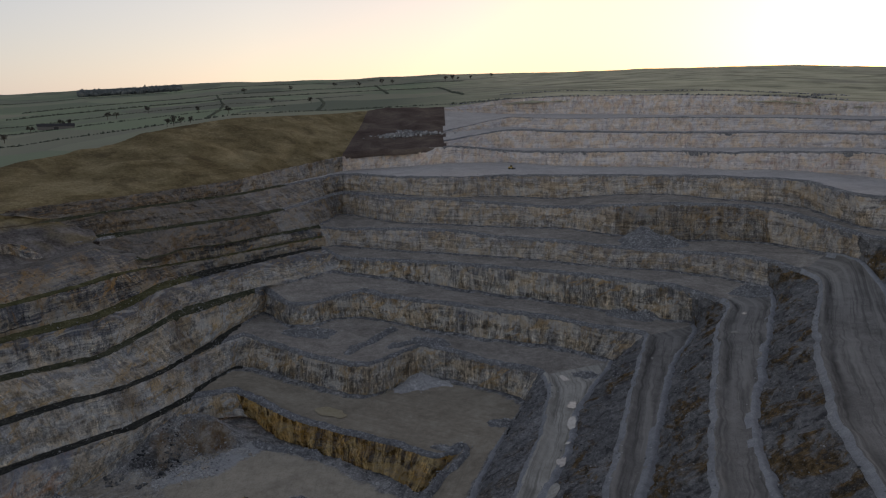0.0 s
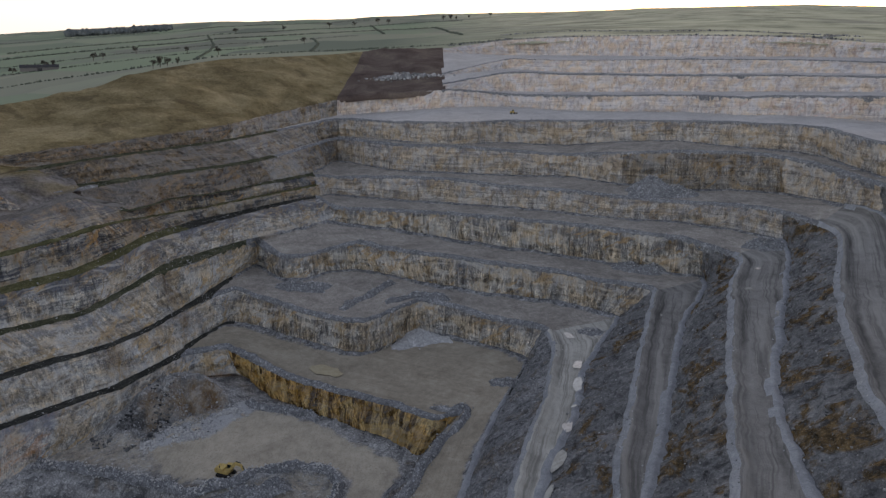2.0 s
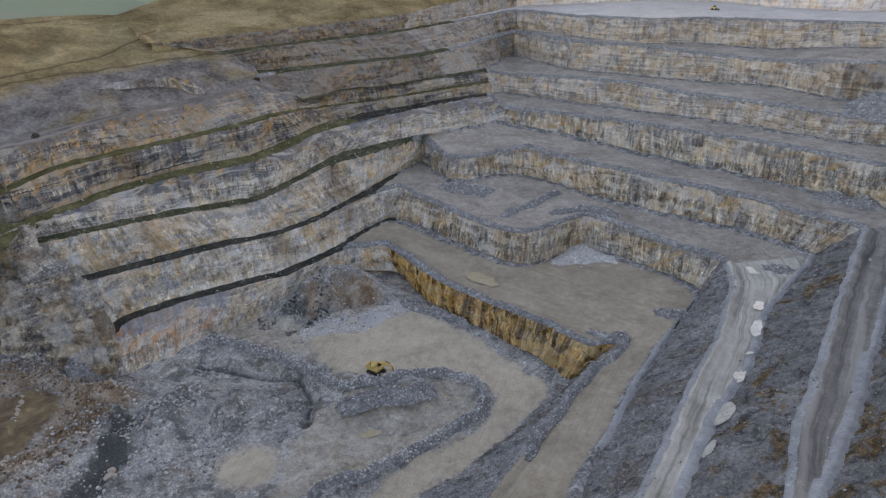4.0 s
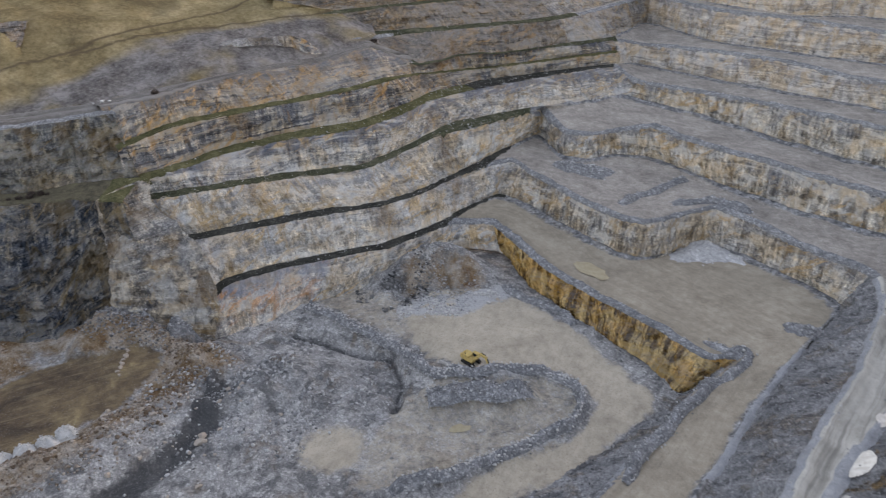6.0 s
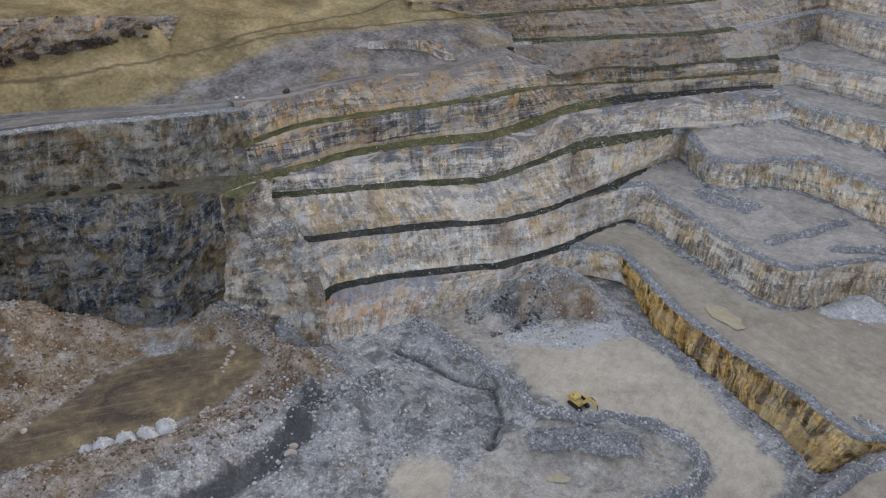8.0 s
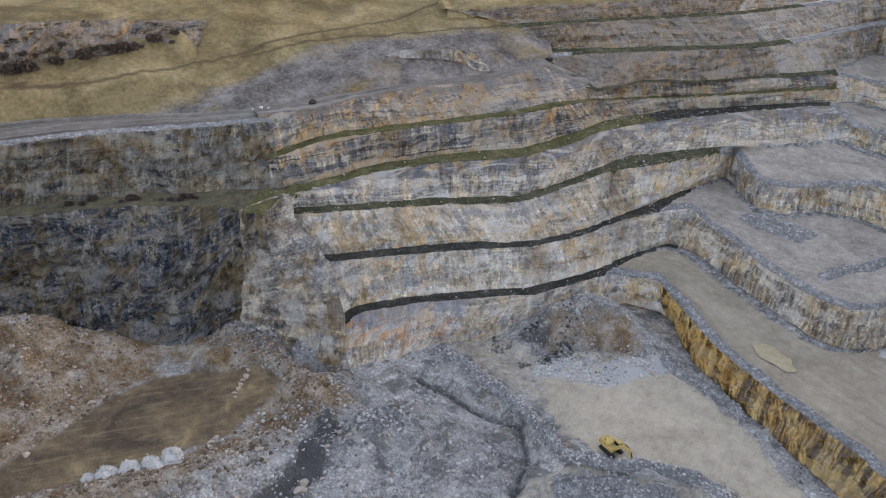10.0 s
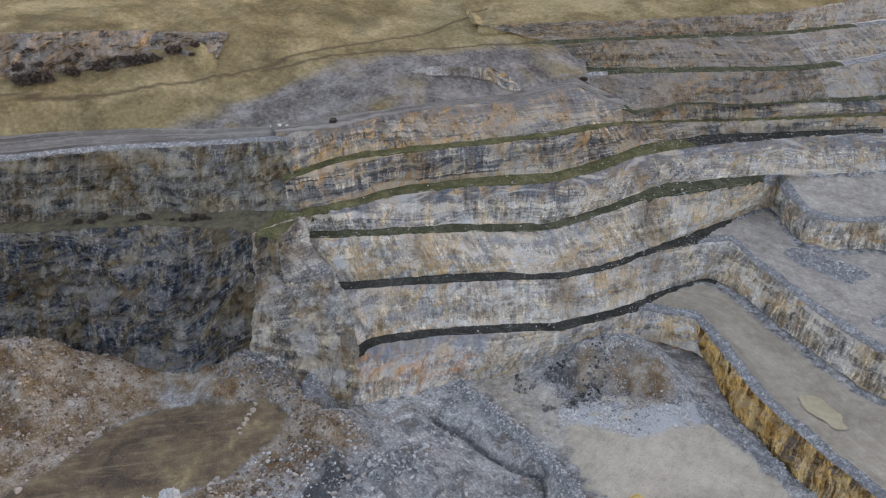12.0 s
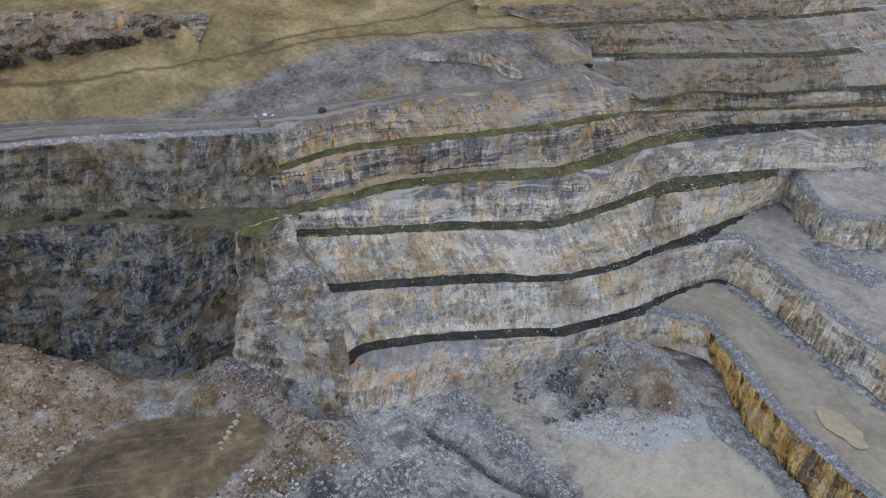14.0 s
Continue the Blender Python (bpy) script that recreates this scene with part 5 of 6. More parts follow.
on_hillside(sheet("hillside", [[C7[0], (-174, 272, 79.2)] + C7[1:7] + [(6, 452, 91.5)], HILLTOP[:6] + [(-84, 547, 111.5), (-55, 575, 112.8), (6, 626, 115.5)]], HILLSIDE, "", "hillside", 3.0, 5.0, 680, [(7, HILLSIDE, "rough winter grass hillside above the pit"), (8, HEATHER, "dark heather and burnt scrub slope")], (45, 45, 45)))

# land out to the horizon, by bearing from the pit and distance
BEARING = [-180, -100, -66, -30.7, -23.8, -16.1, -6.8, 1.1, 9.8, 22.0, 31.5, 50, 100, 180]
REACH = [650, 850, 1200, 1800, 2800, 4600]
LEVEL = [
    (75, 75, 75, 75, 75, 75), (75, 75, 75, 75, 75, 75), (82, 82, 84, 90, 110, 140),
    (92, 95, 101, 115, 142, 181),
    (100, 104, 112, 128, 164, 216),
    (110, 113, 123, 147, 190, 250),
    (114, 119, 131, 157, 206, 266),
    (117, 122, 135, 166, 222, 288),
    (123, 129, 143, 177, 226, 285),
    (123, 129, 149, 188, 237, 297),
    (117, 122, 142, 176, 217, 269),
    (110, 120, 140, 160, 170, 170), (90, 95, 100, 110, 120, 120), (75, 75, 75, 75, 75, 75),
]
RIM = [(-330, 40, 76)] + HD[:7] + HILLTOP[1:] + C10[1:] + [(330, 280, 112), (290, 200, 100), (240, 110, 92), (200, 20, 85), (120, -90, 78), (0, -120, 75), (-200, -80, 72), (-330, 40, 76)]
r = np.array(RIM, float)
bear = np.degrees(np.arctan2(r[:, 0], r[:, 1] - 9))
order = np.argsort(bear)
bear, r = bear[order], r[order]
dist = np.hypot(r[:, 0], r[:, 1] - 9)
beta = np.concatenate([np.arange(-180, -70, 3.0), np.arange(-70, 45, 0.35), np.arange(45, 180.1, 3.0)])
rim_d = np.interp(beta, bear, dist, period=360)
rim_z = np.interp(beta, bear, r[:, 2], period=360)


def land_z(x, y):
    b, d = np.degrees(np.arctan2(x, y - 9)), np.hypot(x, y - 9)
    cols = np.array([np.interp(d, REACH, row) for row in LEVEL])
    k = np.clip(np.searchsorted(BEARING, b) - 1, 0, len(BEARING) - 2)
    f = (b - np.array(BEARING)[k]) / (np.array(BEARING)[k + 1] - np.array(BEARING)[k])
    idx = np.arange(len(b))
    z = cols[k, idx] * (1 - f) + cols[k + 1, idx] * f
    flat = np.stack([x, y, 0 * x], -1)
    z = z + np.clip(d / 500 - 1, 0, 4) * 2.2 * fbm(flat, 260, 800, 3)
    rd, rz = np.interp(b, beta, rim_d), np.interp(b, beta, rim_z)
    near = np.clip((d - rd) / 140, 0, 1)
    near = near * near * (3 - 2 * near)
    return rz * (1 - near) + z * near


rings = np.concatenate([np.linspace(0, 200, 26), np.geomspace(215, 4300, 60)])
lx = (rim_d[None] + rings[:, None]) * np.sin(np.radians(beta))[None]
ly = 9 + (rim_d[None] + rings[:, None]) * np.cos(np.radians(beta))[None]
lz = land_z(lx.ravel(), ly.ravel()).reshape(lx.shape)
lz[0] = rim_z - 4
lx[0] -= 3 * np.sin(np.radians(beta))
ly[0] -= 3 * np.cos(np.radians(beta))
tagged(grid_mesh("ground", np.stack([lx, ly, lz], -1), FIELDS, True), "patchwork of green fields and brown moor round the quarry", "ground", kind="structure")

# the pit's near side, under and behind the camera
ax, ay = np.meshgrid(np.linspace(-345, 330, 120), np.linspace(-150, 41, 60))
flat = np.stack([ax.ravel(), ay.ravel(), 0 * ax.ravel()], -1)
rise = np.clip((30 - ay) / 140, 0, 1) ** 1.5
rise = np.maximum(rise, np.clip((np.abs(ax + 70) - 120) / 130, 0, 1) ** 1.3)
az = 2.0 + 72 * rise + 3 * fbm(flat, 30, 970, 4).reshape(ax.shape) * np.clip(rise * 4 + 0.3, 0, 1)
tagged(grid_mesh("pit_floor", np.stack([ax, ay, az], -1), SCREE, True), "rubble slope on the near side of the pit", "ground", kind="structure")


# ---- things ----
def part(name, bm, material, parent, label=""):
    me = bpy.data.meshes.new(name)
    bm.to_mesh(me)
    bm.free()
    me.materials.append(material)
    ob = new(name, me)
    ob.parent = parent
    return tagged(ob, label)


def box(bm, x0, y0, z0, x1, y1, z1, bevel=0.0, m=None):
    made = bmesh.ops.create_cube(bm, size=1.0, matrix=Matrix.Translation(((x0 + x1) / 2, (y0 + y1) / 2, (z0 + z1) / 2)) @ Matrix.Diagonal((x1 - x0, y1 - y0, z1 - z0, 1)))
    if bevel:
        edges_in = {e for v in made["verts"] for e in v.link_edges}
        bmesh.ops.bevel(bm, geom=list(edges_in), offset=bevel, segments=2, affect="EDGES")
    if m is not None:
        bmesh.ops.transform(bm, matrix=m, verts=bm.verts)
    return bm


def plain(name, colour, rough=0.5, metal=0.0, wear=0.25):
    mat, nt, bsdf = surface(name, rough)
    bsdf.inputs["Metallic"].default_value = metal
    finish(nt, bsdf, mix(nt, times(nt, stretch_to(nt, grain(nt, 0.6, 5, rough=0.7), 0.45, 0.62), wear), colour, (0.16, 0.14, 0.12)))
    return mat


YELLOW = plain("faded_yellow_paint", (0.60, 0.45, 0.17), 0.6, 0.0, 0.4)
STEEL = plain("worn_dark_steel", (0.05, 0.05, 0.05), 0.6, 0.3)
RUBBER = plain("dusty_black_rubber", (0.03, 0.03, 0.03), 0.85)
GLASS = plain("dark_cab_glass", (0.02, 0.025, 0.03), 0.1, 0.0, 0.0)
WHITE = plain("white_paint", (0.75, 0.75, 0.74), 0.5, 0.0, 0.15)
BARK = plain("grey_brown_bark", (0.09, 0.07, 0.055), 0.9)
CONCRETE = plain("pale_concrete", (0.5, 0.49, 0.47), 0.85)


def stone_material(name, a, b):
    mat, nt, bsdf = surface(name, 0.9)
    geo = nt.nodes.new("ShaderNodeNewGeometry")
    col = ramp(nt, geo.outputs["Random Per Island"], [(0.0, a), (0.6, tuple((x + y) / 2 for x, y in zip(a, b))), (1.0, b)])
    col = mix(nt, times(nt, grain(nt, 0.5, 5, rough=0.7), 0.5), col, tuple(x * 0.5 for x in a))
    finish(nt, bsdf, col, grain(nt, 0.4, 4), 0.6, 0.1)
    return mat


STONE_GREY = stone_material("grey_loose_stone", (0.08, 0.083, 0.09), (0.52, 0.52, 0.52))
STONE_RUST = stone_material("buff_loose_stone", (0.14, 0.10, 0.07), (0.60, 0.535, 0.465))
STONE_DARK = stone_material("dark_blasted_stone", (0.05, 0.052, 0.056), (0.36, 0.36, 0.355))
STONE_PALE = stone_material("pale_grey_loose_stone", (0.18, 0.184, 0.192), (0.74, 0.74, 0.735))
STONE_WHITE = stone_material("white_limestone_block", (0.55, 0.55, 0.54), (0.75, 0.74, 0.72))
THORN = stone_material("dark_thorn_twigs", (0.055, 0.045, 0.042), (0.15, 0.122, 0.105))
TWIG = stone_material("bare_twigs", (0.07, 0.065, 0.058), (0.14, 0.125, 0.105))
# hedges and ridge wood carry painted haze: paler, bluer than near foliage
HEDGE = stone_material("hazed_hedge_leaf", (0.11, 0.125, 0.10), (0.18, 0.195, 0.155))
FAR_WOOD = stone_material("hazed_far_wood", (0.12, 0.135, 0.135), (0.20, 0.22, 0.22))

ICO = bmesh.new()
bmesh.ops.create_icosphere(ICO, subdivisions=1, radius=1.0)
ICO_V = np.array([v.co[:] for v in ICO.verts])
ICO_F = np.array([[v.index for v in f.verts] for f in ICO.faces])
ICO.free()
rng = np.random.default_rng(7)


def tri_mesh(name, verts, tris, mat):
    me = bpy.data.meshes.new(name)
    me.vertices.add(len(verts))
    me.vertices.foreach_set("co", np.asarray(verts, np.float32).ravel())
    me.loops.add(len(tris) * 3)
    me.loops.foreach_set("vertex_index", np.asarray(tris, np.int32).ravel())
    me.polygons.add(len(tris))
    me.polygons.foreach_set("loop_start", np.arange(0, len(tris) * 3, 3, dtype=np.int32))
    me.update(calc_edges=True)
    me.materials.append(mat)
    return new(name, me)


def stones(name, places, sizes, mat, label, category="rubble", squash=0.75, kind="stuff", sink=0.25):
    """Many angular stones in one mesh."""
    n = len(places)
    shape = ICO_V[None] * (0.5 + 0.75 * rng.random((n, len(ICO_V), 1)))
    shape = shape * (0.55 + 0.9 * rng.random((n, 1, 3))) * np.array([1, 1, squash])
    turn = rng.random(n) * 6.283
    c, s = np.cos(turn)[:, None], np.sin(turn)[:, None]
    x, y = shape[..., 0] * c - shape[..., 1] * s, shape[..., 0] * s + shape[..., 1] * c
    shape = np.stack([x, y, shape[..., 2]], -1) * np.asarray(sizes)[:, None, None]
    verts = shape + np.asarray(places)[:, None] + np.array([0, 0, 1]) * (np.asarray(sizes) * (squash - sink) * 0.6)[:, None, None]
    tris = ICO_F[None] + (np.arange(n) * len(ICO_V))[:, None, None]
    ob = tri_mesh(name, verts.reshape(-1, 3), tris.reshape(-1, 3), mat)
    return tagged(ob, label, category, kind=kind)


def spread(n, lo, hi):
    """Stone sizes: many small, few large."""
    return 0.8 * (lo + (hi - lo) * rng.random(n) ** 5)


bpy.context.view_layer.update()
GRAPH = bpy.context.evaluated_depsgraph_get()


def ground_at(x, y, top=400.0):
    hit, place, *_ = scene.ray_cast(GRAPH, Vector((x, y, top)), Vector((0, 0, -1)))
    return place.z if hit else 0.0


# windrows along the bench edges, fallen stones along the toes
for k in range(0, 7):
    a, b, wide = edges[k]
    length = np.linalg.norm(np.diff(a[:, :2], axis=0), axis=1).sum()
    n = int(length * (5 if k < 4 else 2))
    for place, off, count, lo, hi, label in ((a, b, n, 0.08, 0.36, "windrow of grey stones along a bench edge"), (b, a, n // 2, 0.1, 0.4, "fallen grey stones at the foot of a face")):
        i = rng.integers(0, len(place), count)
        i = i[(wide[i] > 5.5) | (rng.random(count) < 0.2)]
        count = len(i)
        far_in = np.abs(rng.normal(1.3, 0.8, count))
        f = np.minimum(far_in / np.maximum(wide[i], 0.5), 0.95)[:, None]
        p = place[i] * (1 - f) + off[i] * f
        j = rng.random(count)[:, None] * 0.8
        p = p + (place[np.minimum(i + 1, len(place) - 1)] - place[i]) * j
        p[:, 2] += 0.75 * np.exp(-((far_in - 1.5) / 1.0) ** 2) * np.clip(wide[i] / 9, 0, 1) * (1.2 if place is a else 0.5)
        stones("rubble", p, spread(count, lo, hi), STONE_PALE, label)

# loose stones on the rubble slopes
for ob in slopes:
    co = np.empty(len(ob.data.vertices) * 3)
    ob.data.vertices.foreach_get("co", co)
    co = co.reshape(-1, 3)
    n = min(2200, len(co))
    p = co[rng.integers(0, len(co), n)] + rng.normal(0, 0.25, (n, 3)) * (1, 1, 0.1)
    stones("rubble", p, spread(n, 0.08, 0.45), STONE_GREY, "loose grey stones on a rubble slope")


# stones over the pit floor
def floor_stones(n, lo, hi, weigh, mat, label, area=(-205, 5, 80, 235)):
    p = np.stack([rng.uniform(area[0], area[1], n * 6), rng.uniform(area[2], area[3], n * 6)], -1)
    p = p[rng.random(len(p)) < weigh(p[:, 0], p[:, 1])][:n]
    stones("rubble", np.column_stack([p, floor_z(p[:, 0], p[:, 1])]), spread(len(p), lo, hi), mat, label)


grey_part = lambda x, y: np.clip(1.1 - np.hypot((x + 104) / 44, (y - 155) / 40), 0.03, 1) ** 1.6 * np.clip(0.15 + 3 * value_noise(np.stack([x, y, 0 * x], -1), 8, 12), 0.03, 1) * (1 - inside(x, y, POND, 1)) * (1 - 0.97 * inside(x, y, SAND, 2)) * (x > -128 + 0.2 * (y - 150)) * (1 - 0.9 * inside(x, y, LOOP, 2)) * (1 - 0.9 * inside(x, y, SMOOTH, 2))
floor_stones(13000, 0.08, 0.75, grey_part, STONE_PALE, "grey blasted stones over the pit floor", (-140, -20, 100, 205))
heap_part = lambda x, y: np.clip(1.15 - np.hypot((x + 84) / 22, (y - 212) / 17), 0, 1) ** 1.3 * np.clip(0.4 + 2 * value_noise(np.stack([x, y, 0 * x], -1), 7, 13), 0.05, 1)
floor_stones(4500, 0.08, 0.45, heap_part, STONE_PALE, "blasted stones of the muck pile", (-105, -60, 195, 232))
coarse_part = lambda x, y: np.clip(1.2 - np.hypot((x + 92) / 13, (y - 207) / 12), 0, 1) * np.clip(0.2 + 2.5 * value_noise(np.stack([x, y, 0 * x], -1), 5, 14), 0, 1)
floor_stones(1300, 0.15, 0.9, coarse_part, STONE_DARK, "dark coarse blocks on the side of the muck pile", (-108, -78, 192, 220))
foot_part = lambda x, y: np.exp(-(near_line(x, y, DUST) / 2.4) ** 2) * np.clip(0.35 + 2 * value_noise(np.stack([x, y, 0 * x], -1), 4, 15), 0.05, 1)
floor_stones(3200, 0.07, 0.7, foot_part, STONE_WHITE, "white blasted stones at the foot of the muck pile", (-95, -55, 188, 222))
buff_part = lambda x, y: (np.exp(-(near_line(x, y, BANK) / 5) ** 2) + np.clip(1.2 - np.hypot((x + 178) / 24, (y - 112) / 22), 0, 1)) * (1 - inside(x, y, POND, 0.5)) * (x < -116)
floor_stones(10000, 0.09, 0.75, buff_part, STONE_RUST, "buff and rusty stones on the sump banks", (-205, -115, 80, 160))
berm_part = lambda x, y: np.exp(-(near_line(x, y, PALE_BERM) / 1.6) ** 2)
floor_stones(8000, 0.08, 0.4, berm_part, STONE_PALE, "small stones of the pale floor berm", (-118, -20, 130, 190))
spur_part = lambda x, y: np.clip(1.2 - np.hypot((x + 150) / 15, (y - 154) / 9), 0, 1) * (1 - inside(x, y, POND, 1))
floor_stones(5000, 0.1, 0.55, spur_part, STONE_GREY, "grey scree at the foot of the spur", (-168, -130, 142, 166))
toe_part = lambda x, y: np.exp(-(near_line(x, y, [q[:2] for q in T0[9:15]]) / 3.0) ** 2)
floor_stones(4000, 0.1, 0.5, toe_part, STONE_GREY, "fallen stones along the rusty face", (-80, 5, 170, 245))


# single boulders
def boulder(size, seed, mat, label, squash=0.75):
    bm = bmesh.new()
    bmesh.ops.create_icosphere(bm, subdivisions=2, radius=1.0)
    r = np.random.default_rng(seed)
    cuts = [(Vector(r.normal(size=3)).normalized(), 0.45 + 0.25 * r.random()) for _ in range(11)]
    for v in bm.verts:
        for n, d in cuts:
            over = v.co.dot(n) - d
            if over > 0:
                v.co -= n * over
        v.co = Vector((v.co.x * size, v.co.y * size * 0.85, v.co.z * size * squash))
    me = bpy.data.meshes.new("boulder")
    bm.to_mesh(me)
    bm.free()
    me.materials.append(mat)
    return tagged(new("boulder", me), label, "boulder")


buff = [boulder(1.0, 60 + i, STONE_RUST, "buff limestone boulder lying on the mud") for i in range(3)]
row = [(-143, 147), (-142, 145.5), (-141.5, 144), (-140.6, 142.6), (-139.6, 141.2), (-139, 139.6), (-137.6, 138.7), (-129.4, 127.2), (-128.6, 125.4), (-127.6, 124.2), (-107, 133), (-105.4, 130.6), (-118.5, 139.2), (-111, 148), (-104.3, 136), (-94, 146), (-160, 108), (-163, 116), (-164.5, 112), (-157.5, 98), (-97, 120), (-66.7, 162.5), (-61, 211), (-119, 131), (-114, 120.5), (-116, 113.5)]
for i, (x, y) in enumerate(row):
    size = 0.65 + 0.5 * rng.random() + (0.7 if i in (10, 11) else 0)
    ob = copy_thing(buff[i % 3], Matrix.Translation((x, y, float(floor_z(x, y)) + size * 0.35)) @ Matrix.Rotation(i * 2.1, 4, "Z"))
    ob.scale = (size, size, size)
    tagged(ob, group="boulders round the sump")
pale = boulder(1.0, 77, STONE_PALE, "pale grey boulder scattered on the pit floor")
scatter = np.random.default_rng(21)
for i in range(70):
    t = scatter.random()
    x, y = np.array((-106, 118)) * (1 - t) + np.array((-108, 158)) * t + scatter.normal(0, 1, 2) * (7, 6)
    if inside(np.array([x]), np.array([y]), POND, 1.0)[0] > 0.01:
        continue
    size = 0.35 + 0.6 * scatter.random() ** 2
    ob = copy_thing(pale if i % 3 else buff[i % 2], Matrix.Translation((x, y, float(floor_z(x, y)) + size * 0.3)) @ Matrix.Rotation(i * 1.7, 4, "Z"))
    ob.scale = (size, size * 0.9, size)
    tagged(ob, group="boulders scattered on the pit floor")
bpy.data.objects.remove(pale)
for ob in buff:
    bpy.data.objects.remove(ob)
for x, y, size in ((-181, 189.5, 1.0), (-179.5, 191, 0.6), (-183, 188, 0.5)):
    ob = boulder(size, int(size * 10), STONE_PALE, "pale stone block beside the quarry road")
    ob.matrix_world = Matrix.Translation((x, y, ground_at(x, y) + size * 0.4))

# a bare stony patch in the heather
n = 500
p = rng.normal(0, 1, (n, 2)) * (11, 3.5) + (-20, 499)
stones("rubble", np.array([(x, y, ground_at(x, y)) for x, y in p]), spread(n, 0.5, 2.2), STONE_PALE, "bare pale stones in the heather slope")


# low windrows of stones on the middle platforms
def windrow(points, h, label, half=1.9, stone=None, dense=14):
    p = np.array(points, float)
    s = walked(p)
    t = np.linspace(0, s[-1], max(6, int(s[-1] / 1.2)))
    c = np.stack([np.interp(t, s, p[:, k]) for k in range(2)], -1)
    c += np.stack([value_noise(np.column_stack([c, 0 * t]), 6, 3), value_noise(np.column_stack([c, 0 * t]), 6, 4)], -1)
    d = np.gradient(c, axis=0)
    side = np.stack([-d[:, 1], d[:, 0]], -1) / np.maximum(1e-6, np.linalg.norm(d, axis=1))[:, None]
    z = np.array([ground_at(*q) for q in c])
    f = np.linspace(-1, 1, 9)
    xy = c[None] + side[None] * f[:, None, None] * half
    flat = np.column_stack([xy.reshape(-1, 2), np.zeros(xy.shape[0] * xy.shape[1])])
    top = z[None] - 0.25 + h * (1 - f[:, None] ** 2) * (1 + 0.9 * fbm(flat, 3, 31, 4).reshape(xy.shape[:2])) * np.minimum(1, np.minimum(t, s[-1] - t) / 3 + 0.2)[None]
    grid = np.concatenate([xy, top[..., None]], -1)
    bank = new("windrow")
    tagged(bank, label, "windrow")
    grid_mesh("ridge", grid, SCREE_LIGHT, True, bank)
    n = int(s[-1] * dense)
    q = grid.reshape(-1, 3)[rng.integers(0, flat.shape[0], n)] + rng.normal(0, 0.4, (n, 3)) * (1, 1, 0.05)
    stones("rubble", q, spread(n, 0.08, 0.5), stone or STONE_PALE, "", "", kind="stuff").parent = bank


for line in ([(-61, 277), (-52, 276), (-44, 274)], [(-36, 255), (-27, 270), (-18, 286)], [(-62, 219), (-55, 215), (-46, 213), (-36, 207)], [(-20, 262), (-8, 268), (4, 266)]):
    windrow(line, 1.8, "curved windrow of grey stones on a quarry platform")

ramp_edge = edges[0][0] * 0.88 + edges[0][1] * 0.12
ramp_edge = ramp_edge[(ramp_edge[:, 0] > -14) & (ramp_edge[:, 1] < 204) & (ramp_edge[:, 1] > 95)]
windrow(ramp_edge[::6, :2], 1.6, "grey stone windrow along the edge of the sandy ramp", 1.6, STONE_PALE, 20)
windrow(PALE_BERM, 1.9, "long pale windrow across the pit floor", 1.5, STONE_WHITE, 22)
windrow(RIDGE, 2.4, "low bank of pale blue-grey rubble inside the windrow", 3.4, STONE_PALE, 60)

PALE_DUST = dirt_material("pale_rock_dust", (0.36, 0.362, 0.365), (0.50, 0.503, 0.506), (0.66, 0.663, 0.666), 3.0, stony=0.3)
WHITE_GRAVEL = dirt_material("clean_white_gravel", (0.5, 0.5, 0.49), (0.6, 0.6, 0.59), (0.7, 0.7, 0.69), 1.0)


# heaps of stone on the benches
def heap(x, y, r, h, mat, stone, label, base=None, loose=90):
    u, v = np.meshgrid(np.linspace(0, 2 * math.pi, 37), np.linspace(0, 1, 12))
    uneven = 1 + 0.5 * fbm(np.stack([np.cos(u).ravel(), np.sin(u).ravel(), 0 * u.ravel() + x], -1), 0.7, int(y), 3).reshape(u.shape)
    px, py = x + r * v * uneven * np.cos(u) * 1.3, y + r * v * uneven * np.sin(u)
    z0 = min(ground_at(x, y), ground_at(x + r * 0.7, y), ground_at(x - r * 0.7, y))
    z0 = z0 if base is None else base
    flat = np.stack([px.ravel(), py.ravel(), 0 * px.ravel()], -1)
    pz = z0 - 0.3 + h * (1 - v ** 1.3) * (1 + 0.35 * fbm(flat, r / 2, int(x) + 900, 3).reshape(v.shape))
    pz[:, -1], pz[0] = pz[:, 0], pz[0].mean()
    ob = tagged(grid_mesh("mound", np.stack([px, py, pz], -1), mat, True), label, "heap")
    n = int(loose * r)
    i = rng.integers(0, flat.shape[0], n)
    p = np.stack([px, py, pz], -1).reshape(-1, 3)[i] + rng.normal(0, 0.35, (n, 3)) * (1, 1, 0.1)
    stones("rubble", p, spread(n, 0.1, 0.6) * min(1, r / 4), stone, "loose stones on a heap")


for x, y, r, h in ((94, 318, 10, 7.5), (103, 314, 7, 4.5), (108, 312, 5, 3), (84, 275, 6, 3.5), (76, 279, 6, 3), (121, 263, 7, 4), (-58, 279, 6, 2.5), (-50, 279, 6, 2.5), (52, 236, 4, 1.5), (22, 218, 5, 2.0)):
    heap(x, y, r, h, SCREE_LIGHT, STONE_PALE, "heap of dumped grey rubble on a bench")


